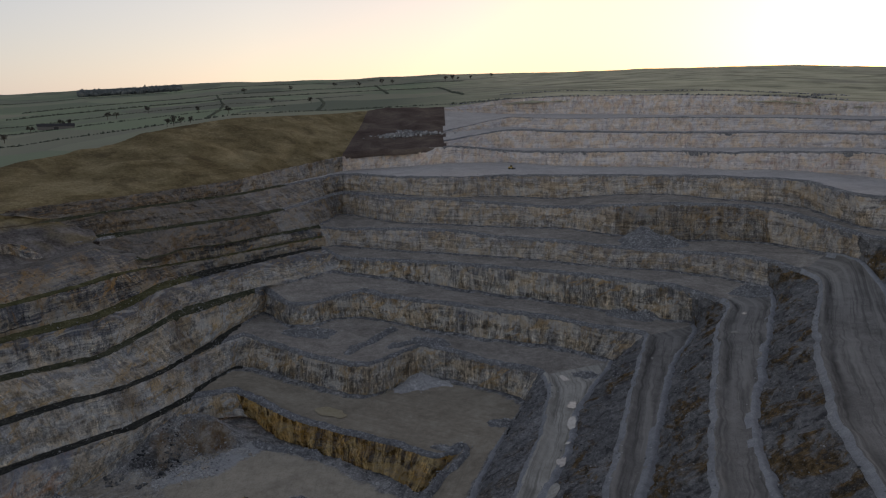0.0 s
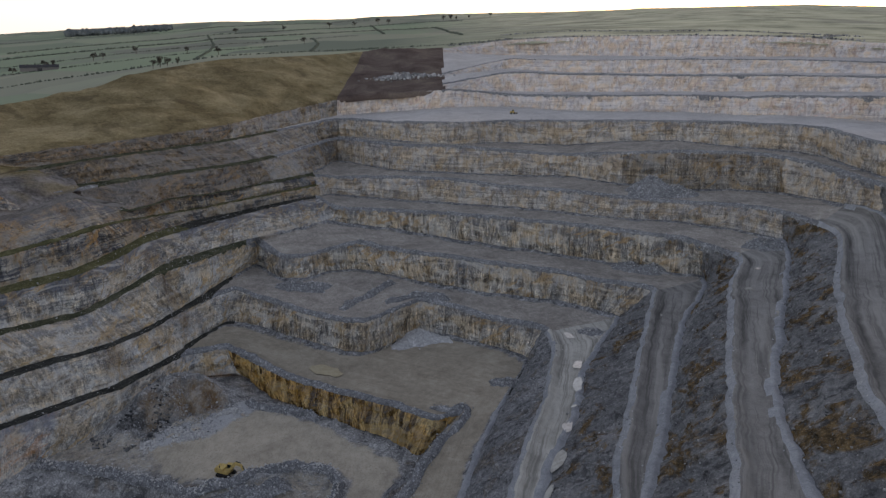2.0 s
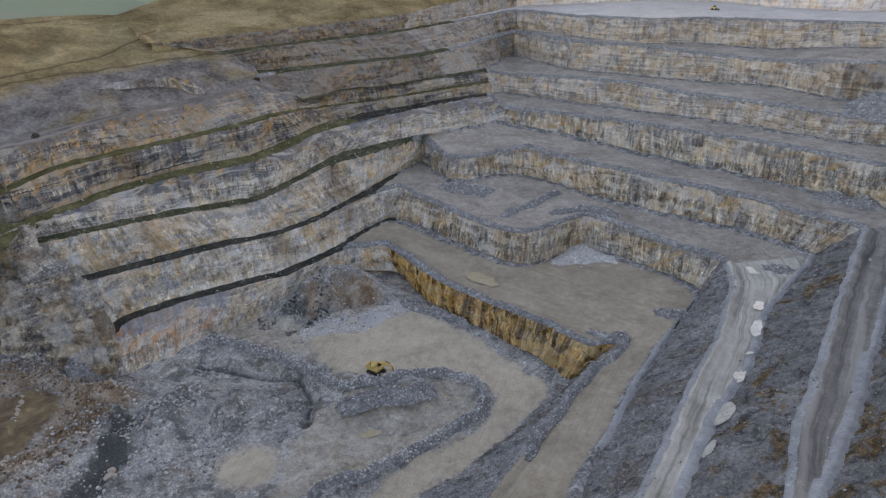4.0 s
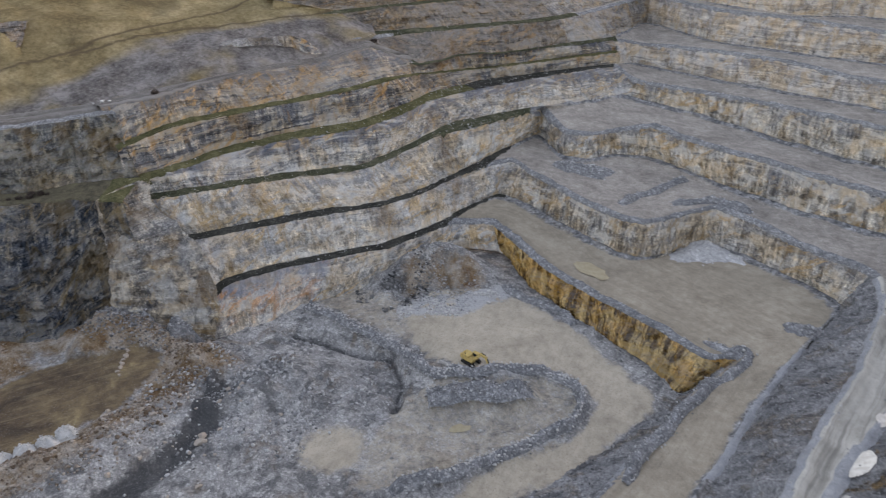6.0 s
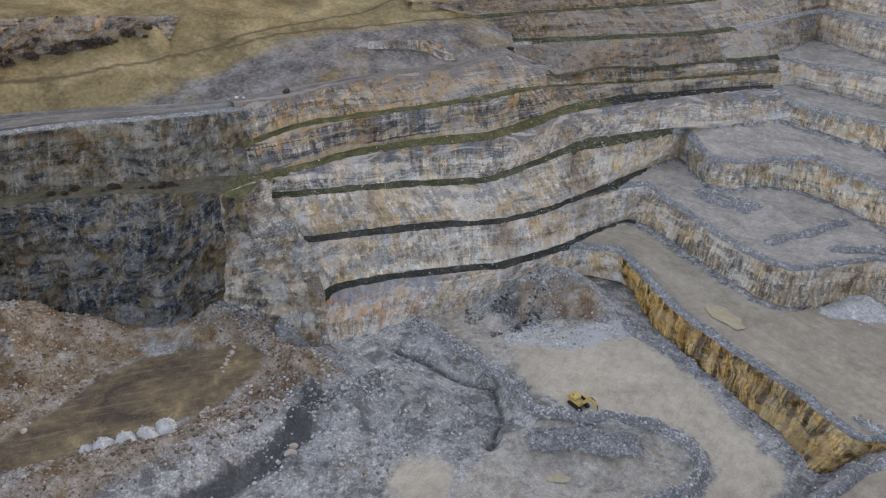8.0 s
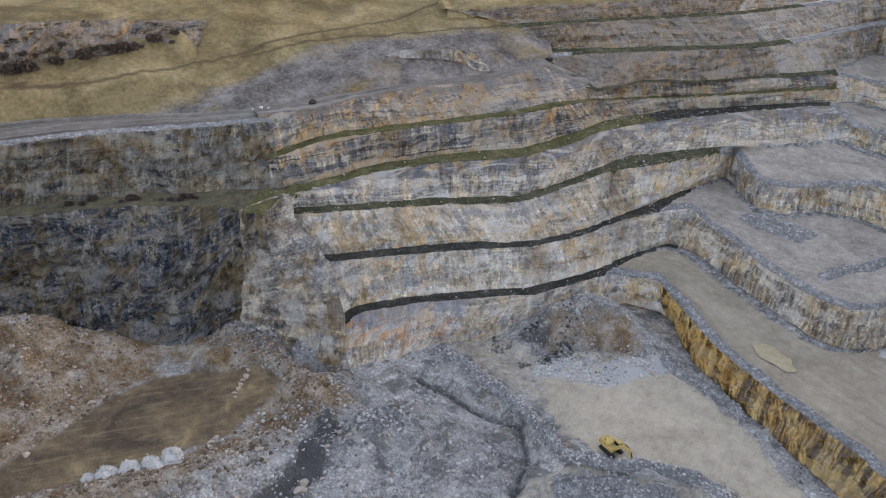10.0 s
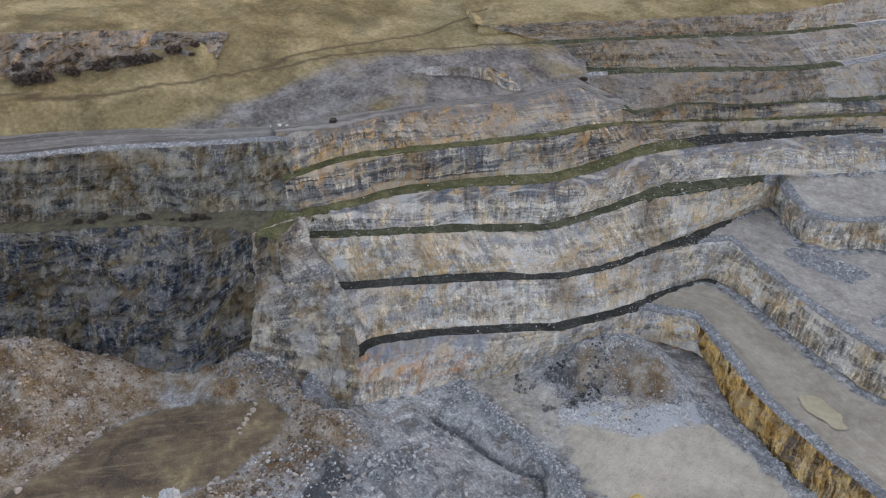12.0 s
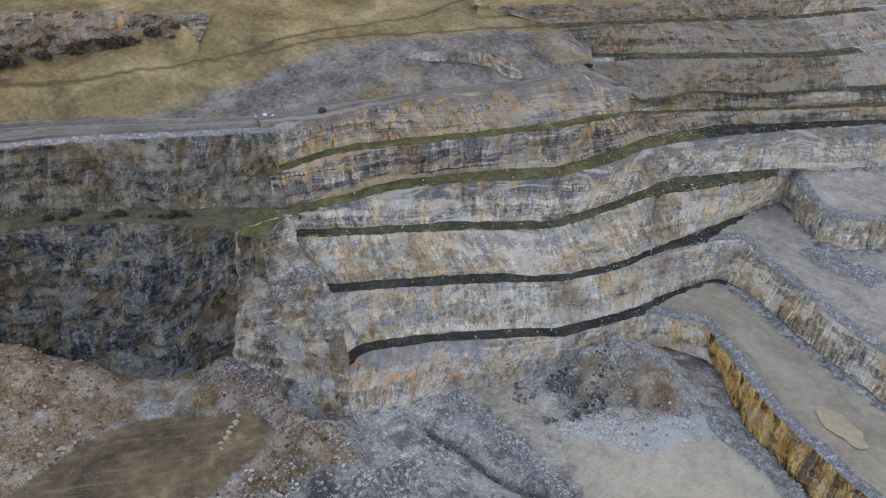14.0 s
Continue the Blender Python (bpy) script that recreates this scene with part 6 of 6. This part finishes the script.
for x, y, r, h, base in ((-147, 159, 11, 8, 6), (-138, 161, 8, 7, 5)):
    heap(x, y, r, h, SCREE, STONE_PALE, "cone of grey scree below the broken spur", base)
for x, y, r, h in ((-6, 254, 7, 3.5), (-12, 248, 6, 1.2), (1, 253, 4.5, 1.4)):
    heap(x, y, r, h, PALE_DUST, STONE_WHITE, "splash of pale rock dust at the foot of a face", None, 20)
for x, y, r, h in ((-140.2, 102.8, 1.8, 1.6), (-138.3, 105.8, 2.5, 2.3), (-135.6, 109.6, 2.6, 2.5), (-133.3, 113.4, 2.6, 2.5), (-131.8, 117.6, 2.9, 2.7)):
    heap(x, y, r, h, WHITE_GRAVEL, STONE_WHITE, "small tipped heap of clean white gravel beside the sump")

# standing water on the roads
def water_material(name, a, b, rough):
    mat, nt, bsdf = surface(name, rough)
    bsdf.inputs["Specular IOR Level"].default_value = 1.0
    finish(nt, bsdf, ramp(nt, grain(nt, 1.5, 3), [(0.4, a), (0.6, b)]))
    return mat


# road puddles: the bright sky's reflection is painted as a pale base colour
SKY_PALE = water_material("sky_paled_puddle_water", (0.42, 0.41, 0.375), (0.54, 0.53, 0.49), 0.1)
OCHRE = water_material("ochre_puddle_water", (0.33, 0.27, 0.155), (0.39, 0.33, 0.21), 0.5)


def puddle(x, y, r, long, turn, seed, label="shallow road puddle with pale sky reflection painted in", water=None):
    m = 36
    a = np.arange(m) / m * 2 * math.pi
    w = 0.8 + 0.55 * fbm(np.stack([np.cos(a), np.sin(a), 0 * a + seed], -1), 0.8, seed, 3)
    px, py = r * long * w * np.cos(a), r * w * np.sin(a)
    c, s = math.cos(turn), math.sin(turn)
    rim = [(x + c * i - s * j, y + s * i + c * j) for i, j in zip(px, py)]
    spots = [(x + f * (i - x), y + f * (j - y)) for i, j in rim[::3] for f in (0.3, 0.9)]
    fit, *_ = np.linalg.lstsq(np.array([(i - x, j - y, 1) for i, j in spots]), np.array([ground_at(i, j) for i, j in spots]), rcond=None)
    level = lambda i, j: float(fit[0] * (i - x) + fit[1] * (j - y) + fit[2]) + 0.28
    verts = [(x, y, level(x, y))] + [(i, j, level(i, j)) for i, j in rim]
    ob = tri_mesh("puddle", verts, [(0, i + 1, (i + 1) % m + 1) for i in range(m)], water or SKY_PALE)
    tagged(ob, label, "puddle", kind="structure")


for i, (x, y, r, long, turn) in enumerate(((44, 233, 1.6, 1.9, 1.9), (43, 211, 1.9, 2.2, 1.2), (40, 197, 2.0, 2.8, 1.35), (33, 173, 1.8, 2.4, 1.2), (28, 157, 1.9, 3.0, 1.25), (24, 146, 1.2, 3.0, 1.25), (36.5, 184, 0.8, 1.6, 0.5), (98, 222, 1.5, 1.4, 0.4), (109, 241, 0.8, 2.0, 0.3), (97, 201, 0.6, 3.4, 1.2), (73, 228, 0.6, 2, 1.2), (49, 238, 0.7, 1.6, 0.4))):
    puddle(x, y, r * 0.95, long, turn, 40 + i)
puddle(-37, 227, 3.5, 2.1, -0.45, 74, "ochre puddle on the sandy bench", OCHRE)
puddle(-52, 158.5, 1.6, 2.0, 0.5, 71, "ochre puddle on the pit floor", OCHRE)


# tracked excavator on the pit floor
def tube(bm, a, b, wide, high0, high1):
    """A box beam from a to b in the x-z plane."""
    a, b = Vector(a), Vector(b)
    d = (b - a).normalized()
    up = Vector((-d.z, 0, d.x))
    corners = []
    for p, h in ((a, high0), (b, high1)):
        for s in (-1, 1):
            for t in (-1, 1):
                corners.append(bm.verts.new(p + Vector((0, s * wide / 2, 0)) + up * t * h / 2))
    for q in ((0, 1, 3, 2), (4, 6, 7, 5), (0, 4, 5, 1), (2, 3, 7, 6), (0, 2, 6, 4), (1, 5, 7, 3)):
        bm.faces.new([corners[i] for i in q])
    bmesh.ops.recalc_face_normals(bm, faces=bm.faces)


def wheel_mesh(bm, x, y, z, r, w):
    bmesh.ops.create_cone(bm, cap_ends=True, segments=20, radius1=r, radius2=r, depth=w, matrix=Matrix.Translation((x, y, z)) @ Matrix.Rotation(math.pi / 2, 4, "X"))


def excavator(m):
    ob = tagged(new("excavator"), "yellow tracked excavator with its boom over the sandy floor", "excavator")
    for side in (-1, 1):
        bm = bmesh.new()
        outline = [(-2.3, 0.45), (-2.1, 0.12), (-1.7, 0.0), (1.7, 0.0), (2.1, 0.12), (2.3, 0.45), (2.1, 0.78), (1.7, 0.9), (-1.7, 0.9), (-2.1, 0.78)]
        rings_of = [[bm.verts.new((x, side * 1.25 + o, z)) for x, z in outline] for o in (-0.32, 0.32)]
        for i in range(10):
            k = (i + 1) % 10
            bm.faces.new((rings_of[0][i], rings_of[0][k], rings_of[1][k], rings_of[1][i]))
        bm.faces.new(rings_of[0][::-1]), bm.faces.new(rings_of[1])
        bmesh.ops.recalc_face_normals(bm, faces=bm.faces)
        track = part("track", bm, STEEL, ob, "dusty steel crawler track")
        for i in range(14):
            bm = bmesh.new()
            box(bm, -1.75 + i * 0.27 - 0.09, side * 1.25 - 0.34, 0.9, -1.75 + i * 0.27 + 0.09, side * 1.25 + 0.34, 0.96)
            part("track_shoe", bm, STEEL, track)
    part("undercarriage", box(bmesh.new(), -1.2, -0.95, 0.35, 1.2, 0.95, 1.0, 0.1), STEEL, ob, "dark steel undercarriage")
    body = part("body", box(bmesh.new(), -2.3, -1.4, 1.05, 1.5, 1.4, 1.95, 0.12), YELLOW, ob)
    part("engine_cover", box(bmesh.new(), -2.2, -1.3, 1.95, 0.1, 1.3, 2.45, 0.12), YELLOW, body)
    part("counterweight", box(bmesh.new(), -2.75, -1.35, 1.1, -2.2, 1.35, 2.3, 0.18), YELLOW, ob)
    part("exhaust", box(bmesh.new(), -1.4, -0.9, 2.45, -1.2, -0.7, 2.95, 0.03), STEEL, body)
    cab = part("cab", box(bmesh.new(), 0.1, 0.45, 1.95, 1.75, 1.4, 3.05, 0.1), GLASS, ob, "dark glazed driver's cab")
    part("roof", box(bmesh.new(), 0.05, 0.4, 3.0, 1.8, 1.45, 3.12, 0.04), YELLOW, cab)
    for x, y in ((0.1, 0.45), (1.7, 0.45), (0.1, 1.36), (1.7, 1.36)):
        part("post", box(bmesh.new(), x, y, 1.95, x + 0.07, y + 0.07, 3.05), YELLOW, cab)
    bm = bmesh.new()
    tube(bm, (1.2, -0.1, 1.7), (3.4, -0.1, 4.3), 0.55, 0.7, 0.85)
    tube(bm, (3.3, -0.1, 4.25), (5.4, -0.1, 4.0), 0.5, 0.8, 0.45)
    part("boom", bm, YELLOW, ob)
    bm = bmesh.new()
    tube(bm, (5.0, -0.1, 4.3), (6.3, -0.1, 1.6), 0.4, 0.65, 0.4)
    part("stick", bm, YELLOW, ob)
    for a, b in (((1.6, -0.1, 1.5), (3.2, -0.1, 3.6)), ((3.6, -0.1, 4.9), (5.0, -0.1, 4.75)), ((5.5, -0.1, 4.0), (6.4, -0.1, 2.2))):
        bm = bmesh.new()
        tube(bm, a, b, 0.18, 0.18, 0.14)
        part("hydraulic_ram", bm, STEEL, ob, "dark steel hydraulic ram")
    bm = bmesh.new()
    for a, b in (((6.3, -0.1, 1.6), (6.6, -0.1, 0.7)), ((6.6, -0.1, 0.75), (6.0, -0.1, 0.25)), ((6.0, -0.1, 0.3), (5.4, -0.1, 0.55))):
        tube(bm, a, b, 1.3, 0.14, 0.14)
    bucket = part("bucket", bm, STEEL, ob, "worn steel digging bucket")
    for i in range(5):
        part("tooth", box(bmesh.new(), 5.15, -0.7 + 0.28 * i, 0.5, 5.45, -0.6 + 0.28 * i, 0.6), STEEL, bucket)
    ob.matrix_world = m
    return ob


ex, ey = -57.0, 178.6
excavator(Matrix.Translation((ex, ey, float(floor_z(ex, ey)) + 0.05)) @ Matrix.Rotation(math.atan2(-0.34, 0.94), 4, "Z"))


def barrier(x, y, turn):
    ob = new("barrier_block")
    part("base", box(bmesh.new(), -0.9, -0.3, 0, 0.9, 0.3, 0.3, 0.04), CONCRETE, ob)
    part("stem", box(bmesh.new(), -0.85, -0.16, 0.3, 0.85, 0.16, 0.85, 0.05), CONCRETE, ob)
    ob.matrix_world = Matrix.Translation((x, y, float(floor_z(x, y)) - 0.02)) @ Matrix.Rotation(turn, 4, "Z")
    return tagged(ob, "pale concrete barrier block on the pit floor", "barrier", "barrier blocks")


for x, y, turn in ((-64.2, 176.6, -0.3), (-62.6, 176.0, -0.35), (-61.0, 175.3, -0.4)):
    barrier(x, y, turn)


def loader(x, y, turn):
    """A wheel loader far off on an upper bench."""
    ob = tagged(new("wheel_loader"), "yellow wheel loader parked on a pale bench", "loader")
    part("body", box(bmesh.new(), -2.2, -1.1, 0.9, 1.2, 1.1, 2.2, 0.15), YELLOW, ob)
    cab = part("cab", box(bmesh.new(), -0.4, -0.75, 2.2, 1.0, 0.75, 3.3, 0.1), GLASS, ob, "dark glazed cab")
    part("roof", box(bmesh.new(), -0.5, -0.8, 3.25, 1.1, 0.8, 3.4, 0.04), YELLOW, cab)
    bm = bmesh.new()
    tube(bm, (1.0, 0, 1.7), (3.0, 0, 0.7), 1.0, 0.4, 0.3)
    part("arm", bm, YELLOW, ob)
    part("bucket", box(bmesh.new(), 2.9, -1.4, 0.1, 3.7, 1.4, 1.1, 0.1), STEEL, ob, "steel bucket")
    for wx in (-1.4, 1.2):
        for wy in (-1.05, 1.05):
            bm = bmesh.new()
            wheel_mesh(bm, wx, wy, 0.75, 0.75, 0.55)
            part("wheel", bm, RUBBER, ob, "black rubber tyre")
    ob.matrix_world = Matrix.Translation((x, y, ground_at(x, y))) @ Matrix.Rotation(turn, 4, "Z") @ Matrix.Scale(0.7, 4)


loader(44, 424, 0.2)


def van(x, y, turn):
    ob = tagged(new("van"), "small white van on the track beside the moor", "van")
    part("body", box(bmesh.new(), -2.5, -1.0, 0.4, 2.5, 1.0, 1.3, 0.2), WHITE, ob)
    part("hold", box(bmesh.new(), -2.45, -0.95, 1.3, 1.4, 0.95, 2.4, 0.2), WHITE, ob)
    part("windscreen", box(bmesh.new(), 1.35, -0.85, 1.4, 1.5, 0.85, 2.2, 0.03), GLASS, ob, "dark windscreen")
    for wx in (-1.6, 1.6):
        for wy in (-0.9, 0.9):
            bm = bmesh.new()
            wheel_mesh(bm, wx, wy, 0.35, 0.35, 0.25)
            part("wheel", bm, RUBBER, ob, "black rubber tyre")
    ob.matrix_world = Matrix.Translation((x, y, ground_at(x, y))) @ Matrix.Rotation(turn, 4, "Z")


van(-55, 578, 0.3)


# ---- plants ----
def leaves(n, centre, radius, size):
    """Many small leaf tufts in an uneven ball: vertices and triangles."""
    d = rng.normal(size=(n, 3))
    d /= np.linalg.norm(d, axis=1)[:, None]
    p = np.asarray(centre) + d * np.asarray(radius) * (0.35 + 0.65 * rng.random((n, 1)) ** 0.5)
    a, b = rng.normal(size=(n, 3)), rng.normal(size=(n, 3))
    a /= np.linalg.norm(a, axis=1)[:, None]
    b -= a * (a * b).sum(1)[:, None]
    b /= np.linalg.norm(b, axis=1)[:, None]
    s = size * (0.6 + 0.8 * rng.random((n, 1)))
    v = np.stack([p - a * s, p + b * s * 0.7, p + a * s, p - b * s * 0.7], 1).reshape(-1, 3)
    k = np.arange(n)[:, None] * 4
    return v, np.concatenate([k + [0, 1, 2], k + [0, 2, 3]])


def limb(bm, a, b, r0, r1, sides=7):
    a, b = Vector(a), Vector(b)
    q = (b - a).to_track_quat("Z", "Y").to_matrix().to_4x4()
    bmesh.ops.create_cone(bm, cap_ends=True, segments=sides, radius1=r0, radius2=r1, depth=(b - a).length, matrix=Matrix.Translation((a + b) / 2) @ q)


def tree(x, y, h, label="bare-branched dark tree beside a field wall", mat=None, clumps=9):
    z = ground_at(x, y)
    ob = tagged(new("tree"), label, "tree")
    ob.matrix_world = Matrix.Translation((x, y, z - 0.2))
    bm = bmesh.new()
    limb(bm, (0, 0, 0), (0.1 * h * rng.normal() * 0.3, 0, h * 0.55), h * 0.035, h * 0.018)
    tips = []
    for i in range(clumps):
        t = rng.random() * 6.283
        tip = (math.cos(t) * h * (0.12 + 0.25 * rng.random()), math.sin(t) * h * (0.12 + 0.25 * rng.random()), h * (0.5 + 0.42 * rng.random()))
        limb(bm, (0, 0, h * (0.25 + 0.25 * rng.random())), tip, h * 0.012, h * 0.004, 5)
        tips.append(tip)
    part("trunk", bm, BARK, ob, "grey-brown trunk and limbs")
    vs, ts, base = [], [], 0
    for tip in tips:
        v, t = leaves(70, tip, (h * 0.17, h * 0.17, h * 0.13), h * 0.035)
        vs.append(v), ts.append(t + base)
        base += len(v)
    crown = tri_mesh("crown", np.vstack(vs), np.vstack(ts), mat or TWIG)
    crown.parent = ob
    return ob


def on_land(bearing, d):
    b = math.radians(bearing)
    return d * math.sin(b), 9 + d * math.cos(b)


for bearing, d, h in ((-20.9, 520, 6), (-20.4, 528, 7), (-19.9, 523, 6), (-19.2, 535, 5), (-16.3, 700, 8), (-27.8, 805, 9), (-27.4, 815, 8), (-24.8, 900, 9), (-24.2, 905, 8), (-31.5, 640, 7), (-29.8, 760, 8), (-22, 990, 10), (-18.5, 840, 8), (-13, 1010, 9), (-10, 930, 8), (-4.4, 2000, 17), (-3.6, 2010, 14), (0.6, 2010, 15), (1.6, 2030, 13), (1.2, 2020, 18), (2.6, 2060, 12), (-6.2, 1850, 14), (-8.1, 1900, 15), (4.2, 2100, 13), (-11.5, 1700, 13), (-15, 1650, 13)):
    tree(*on_land(bearing, d), h)


def shrub(x, y, z, r, label):
    ob = tagged(new("shrub"), label, "shrub")
    ob.matrix_world = Matrix.Translation((x, y, z))
    bm = bmesh.new()
    for i in range(6):
        t = i * 1.05
        limb(bm, (0, 0, -0.3), (math.cos(t) * r * 0.6, math.sin(t) * r * 0.6, r * 0.8), r * 0.05, r * 0.02, 5)
    part("stems", bm, BARK, ob)
    vs, ts, base = [], [], 0
    for i in range(7):
        t = i * 0.9
        v, k = leaves(60, (math.cos(t) * r * 0.55, math.sin(t) * r * 0.55, r * (0.35 + 0.4 * rng.random())), r * 0.5, r * 0.14)
        vs.append(v), ts.append(k + base)
        base += len(v)
    crown = tri_mesh("foliage", np.vstack(vs), np.vstack(ts), THORN)
    crown.parent = ob


for x, y, r in ((-243.9, 153.5, 3.4), (-246, 149, 3.0), (-241.8, 161.3, 2.3), (-238.6, 169, 2.6), (-233.8, 178.4, 3.0), (-232, 181.5, 2.2), (-229.6, 188, 2.6), (-227, 194, 1.6)):
    shrub(x, y, ground_at(x, y) - 0.3, r, "large dark thorn bush below the old face")
for x, y, r in ((-250, 150, 1.9), (-247.5, 155, 1.3), (-246.5, 158, 0.9), (-243, 165, 1.4), (-244.5, 162.5, 0.8), (-239, 171, 1.1), (-236.5, 176, 1.7), (-235, 178.5, 1.2), (-231, 184, 0.9), (-253, 144, 1.8), (-254.5, 141, 1.2), (-256, 138, 1.5), (-226, 192, 1.0)):
    shrub(x, y, ground_at(x, y), r, "dark low shrub at the foot of the old face")
ledge = np.array([(-207, 138), (-199, 147), (-193, 152.5), (-188, 157), (-183, 161.5), (-178, 164)], float)
for f in np.sort(rng.random(20)) * 5:
    k = min(4, int(f))
    x, y = ledge[k] * (1 - f + k) + ledge[k + 1] * (f - k) + rng.normal(0, 0.6, 2)
    shrub(x, y, ground_at(x, y) - 0.2, 0.6 + 0.9 * rng.random() ** 2, "dark shrub on the grassy ledge")
for x, y in ((-136.5, 279), (-169, 199)):
    shrub(x, y, ground_at(x, y), 1.2, "small dark shrub at the edge of a face")


def hedge(points, label, h=1.6, gap=2.6, mat=None, name="hedgerow"):
    p = np.array([on_land(b, d) for b, d in points], float)
    s = walked(p)
    n = int(s[-1] / gap)
    t = np.linspace(0, s[-1], n)
    xy = np.stack([np.interp(t, s, p[:, k]) for k in range(2)], -1) + rng.normal(0, 0.6, (n, 2))
    z = land_z(xy[:, 0], xy[:, 1])
    keep = rng.random(n) > 0.06
    stones(name, np.column_stack([xy, z])[keep], (h * (0.7 + 0.7 * rng.random(n)))[keep], mat or HEDGE, label, "hedge" if name == "hedgerow" else "wall", 0.9)


for line in (((-33, 560), (-28, 600), (-22, 620), (-16, 640), (-8, 650), (0, 690), (6, 740)), ((-33, 760), (-26, 800), (-19, 850), (-12, 900)), ((-33, 900), (-24, 1010), (-16, 1100), (-6, 1180)), ((-31, 1150), (-22, 1250), (-12, 1400), (0, 1500)), ((-30, 1500), (-20, 1650), (-8, 1800), (2, 1950)),
             ((-18, 640), (-17, 850), (-16.6, 1100), (-17, 1600)), ((-9.5, 650), (-9, 900), (-9.4, 1180)), ((-4, 1200), (-4.5, 1500), (-5, 1900)), ((2, 1000), (0, 1500)), ((-33, 2100), (-24, 2300), (-14, 2400), (-5, 2500))):
    hedge(line, "dark clipped hedgerow between pastures", 0.9 if line[0][1] < 1000 else 1.5, 1.8)
for line in (((1, 655), (6, 700), (9.8, 690), (14, 650), (20, 600), (24, 590), (30, 560)), ((5, 900), (12, 880), (20, 820), (30, 790)), ((27, 600), (27.5, 700), (29, 820))):
    hedge(line, "grey drystone wall across the moor", 0.9, 1.2, STONE_GREY, "field_wall")
n = 1500
b, d = rng.uniform(-26.3, -19.5, n), rng.normal(2650, 60, n)
xy = np.array([on_land(i, j) for i, j in zip(b, d)])
stones("wood", np.column_stack([xy, land_z(xy[:, 0], xy[:, 1]) + 3]), 4 + 5 * rng.random(n), FAR_WOOD, "haze-paled wood along the far ridge", "wood", 1.1)


def barn(x, y, turn):
    ob = tagged(new("barn"), "long low dark barn among the fields", "barn")
    bm = bmesh.new()
    box(bm, -16, -5, 0, 16, 5, 3.6)
    part("wall", bm, STONE_WALL, ob)
    bm = bmesh.new()
    v = [bm.verts.new(c) for c in ((-16.5, -5.5, 3.5), (16.5, -5.5, 3.5), (16.5, 0, 6.2), (-16.5, 0, 6.2), (-16.5, 5.5, 3.5), (16.5, 5.5, 3.5))]
    for q in ((0, 1, 2, 3), (3, 2, 5, 4), (0, 3, 4), (1, 5, 2)):
        bm.faces.new([v[i] for i in q])
    part("roof", bm, SLATE, ob, "dark slate roof")
    part("door", box(bmesh.new(), -2, -5.15, 0, 2, -5.0, 3.0), SLATE, ob, "dark barn door")
    ob.matrix_world = Matrix.Translation((x, y, ground_at(x, y) - 0.3)) @ Matrix.Rotation(turn, 4, "Z")


STONE_WALL, SLATE = plain("grey_stone_walling", (0.2, 0.19, 0.18), 0.9), plain("dark_slate", (0.06, 0.06, 0.065), 0.7)
barn(*on_land(-28.2, 790), 0.5)
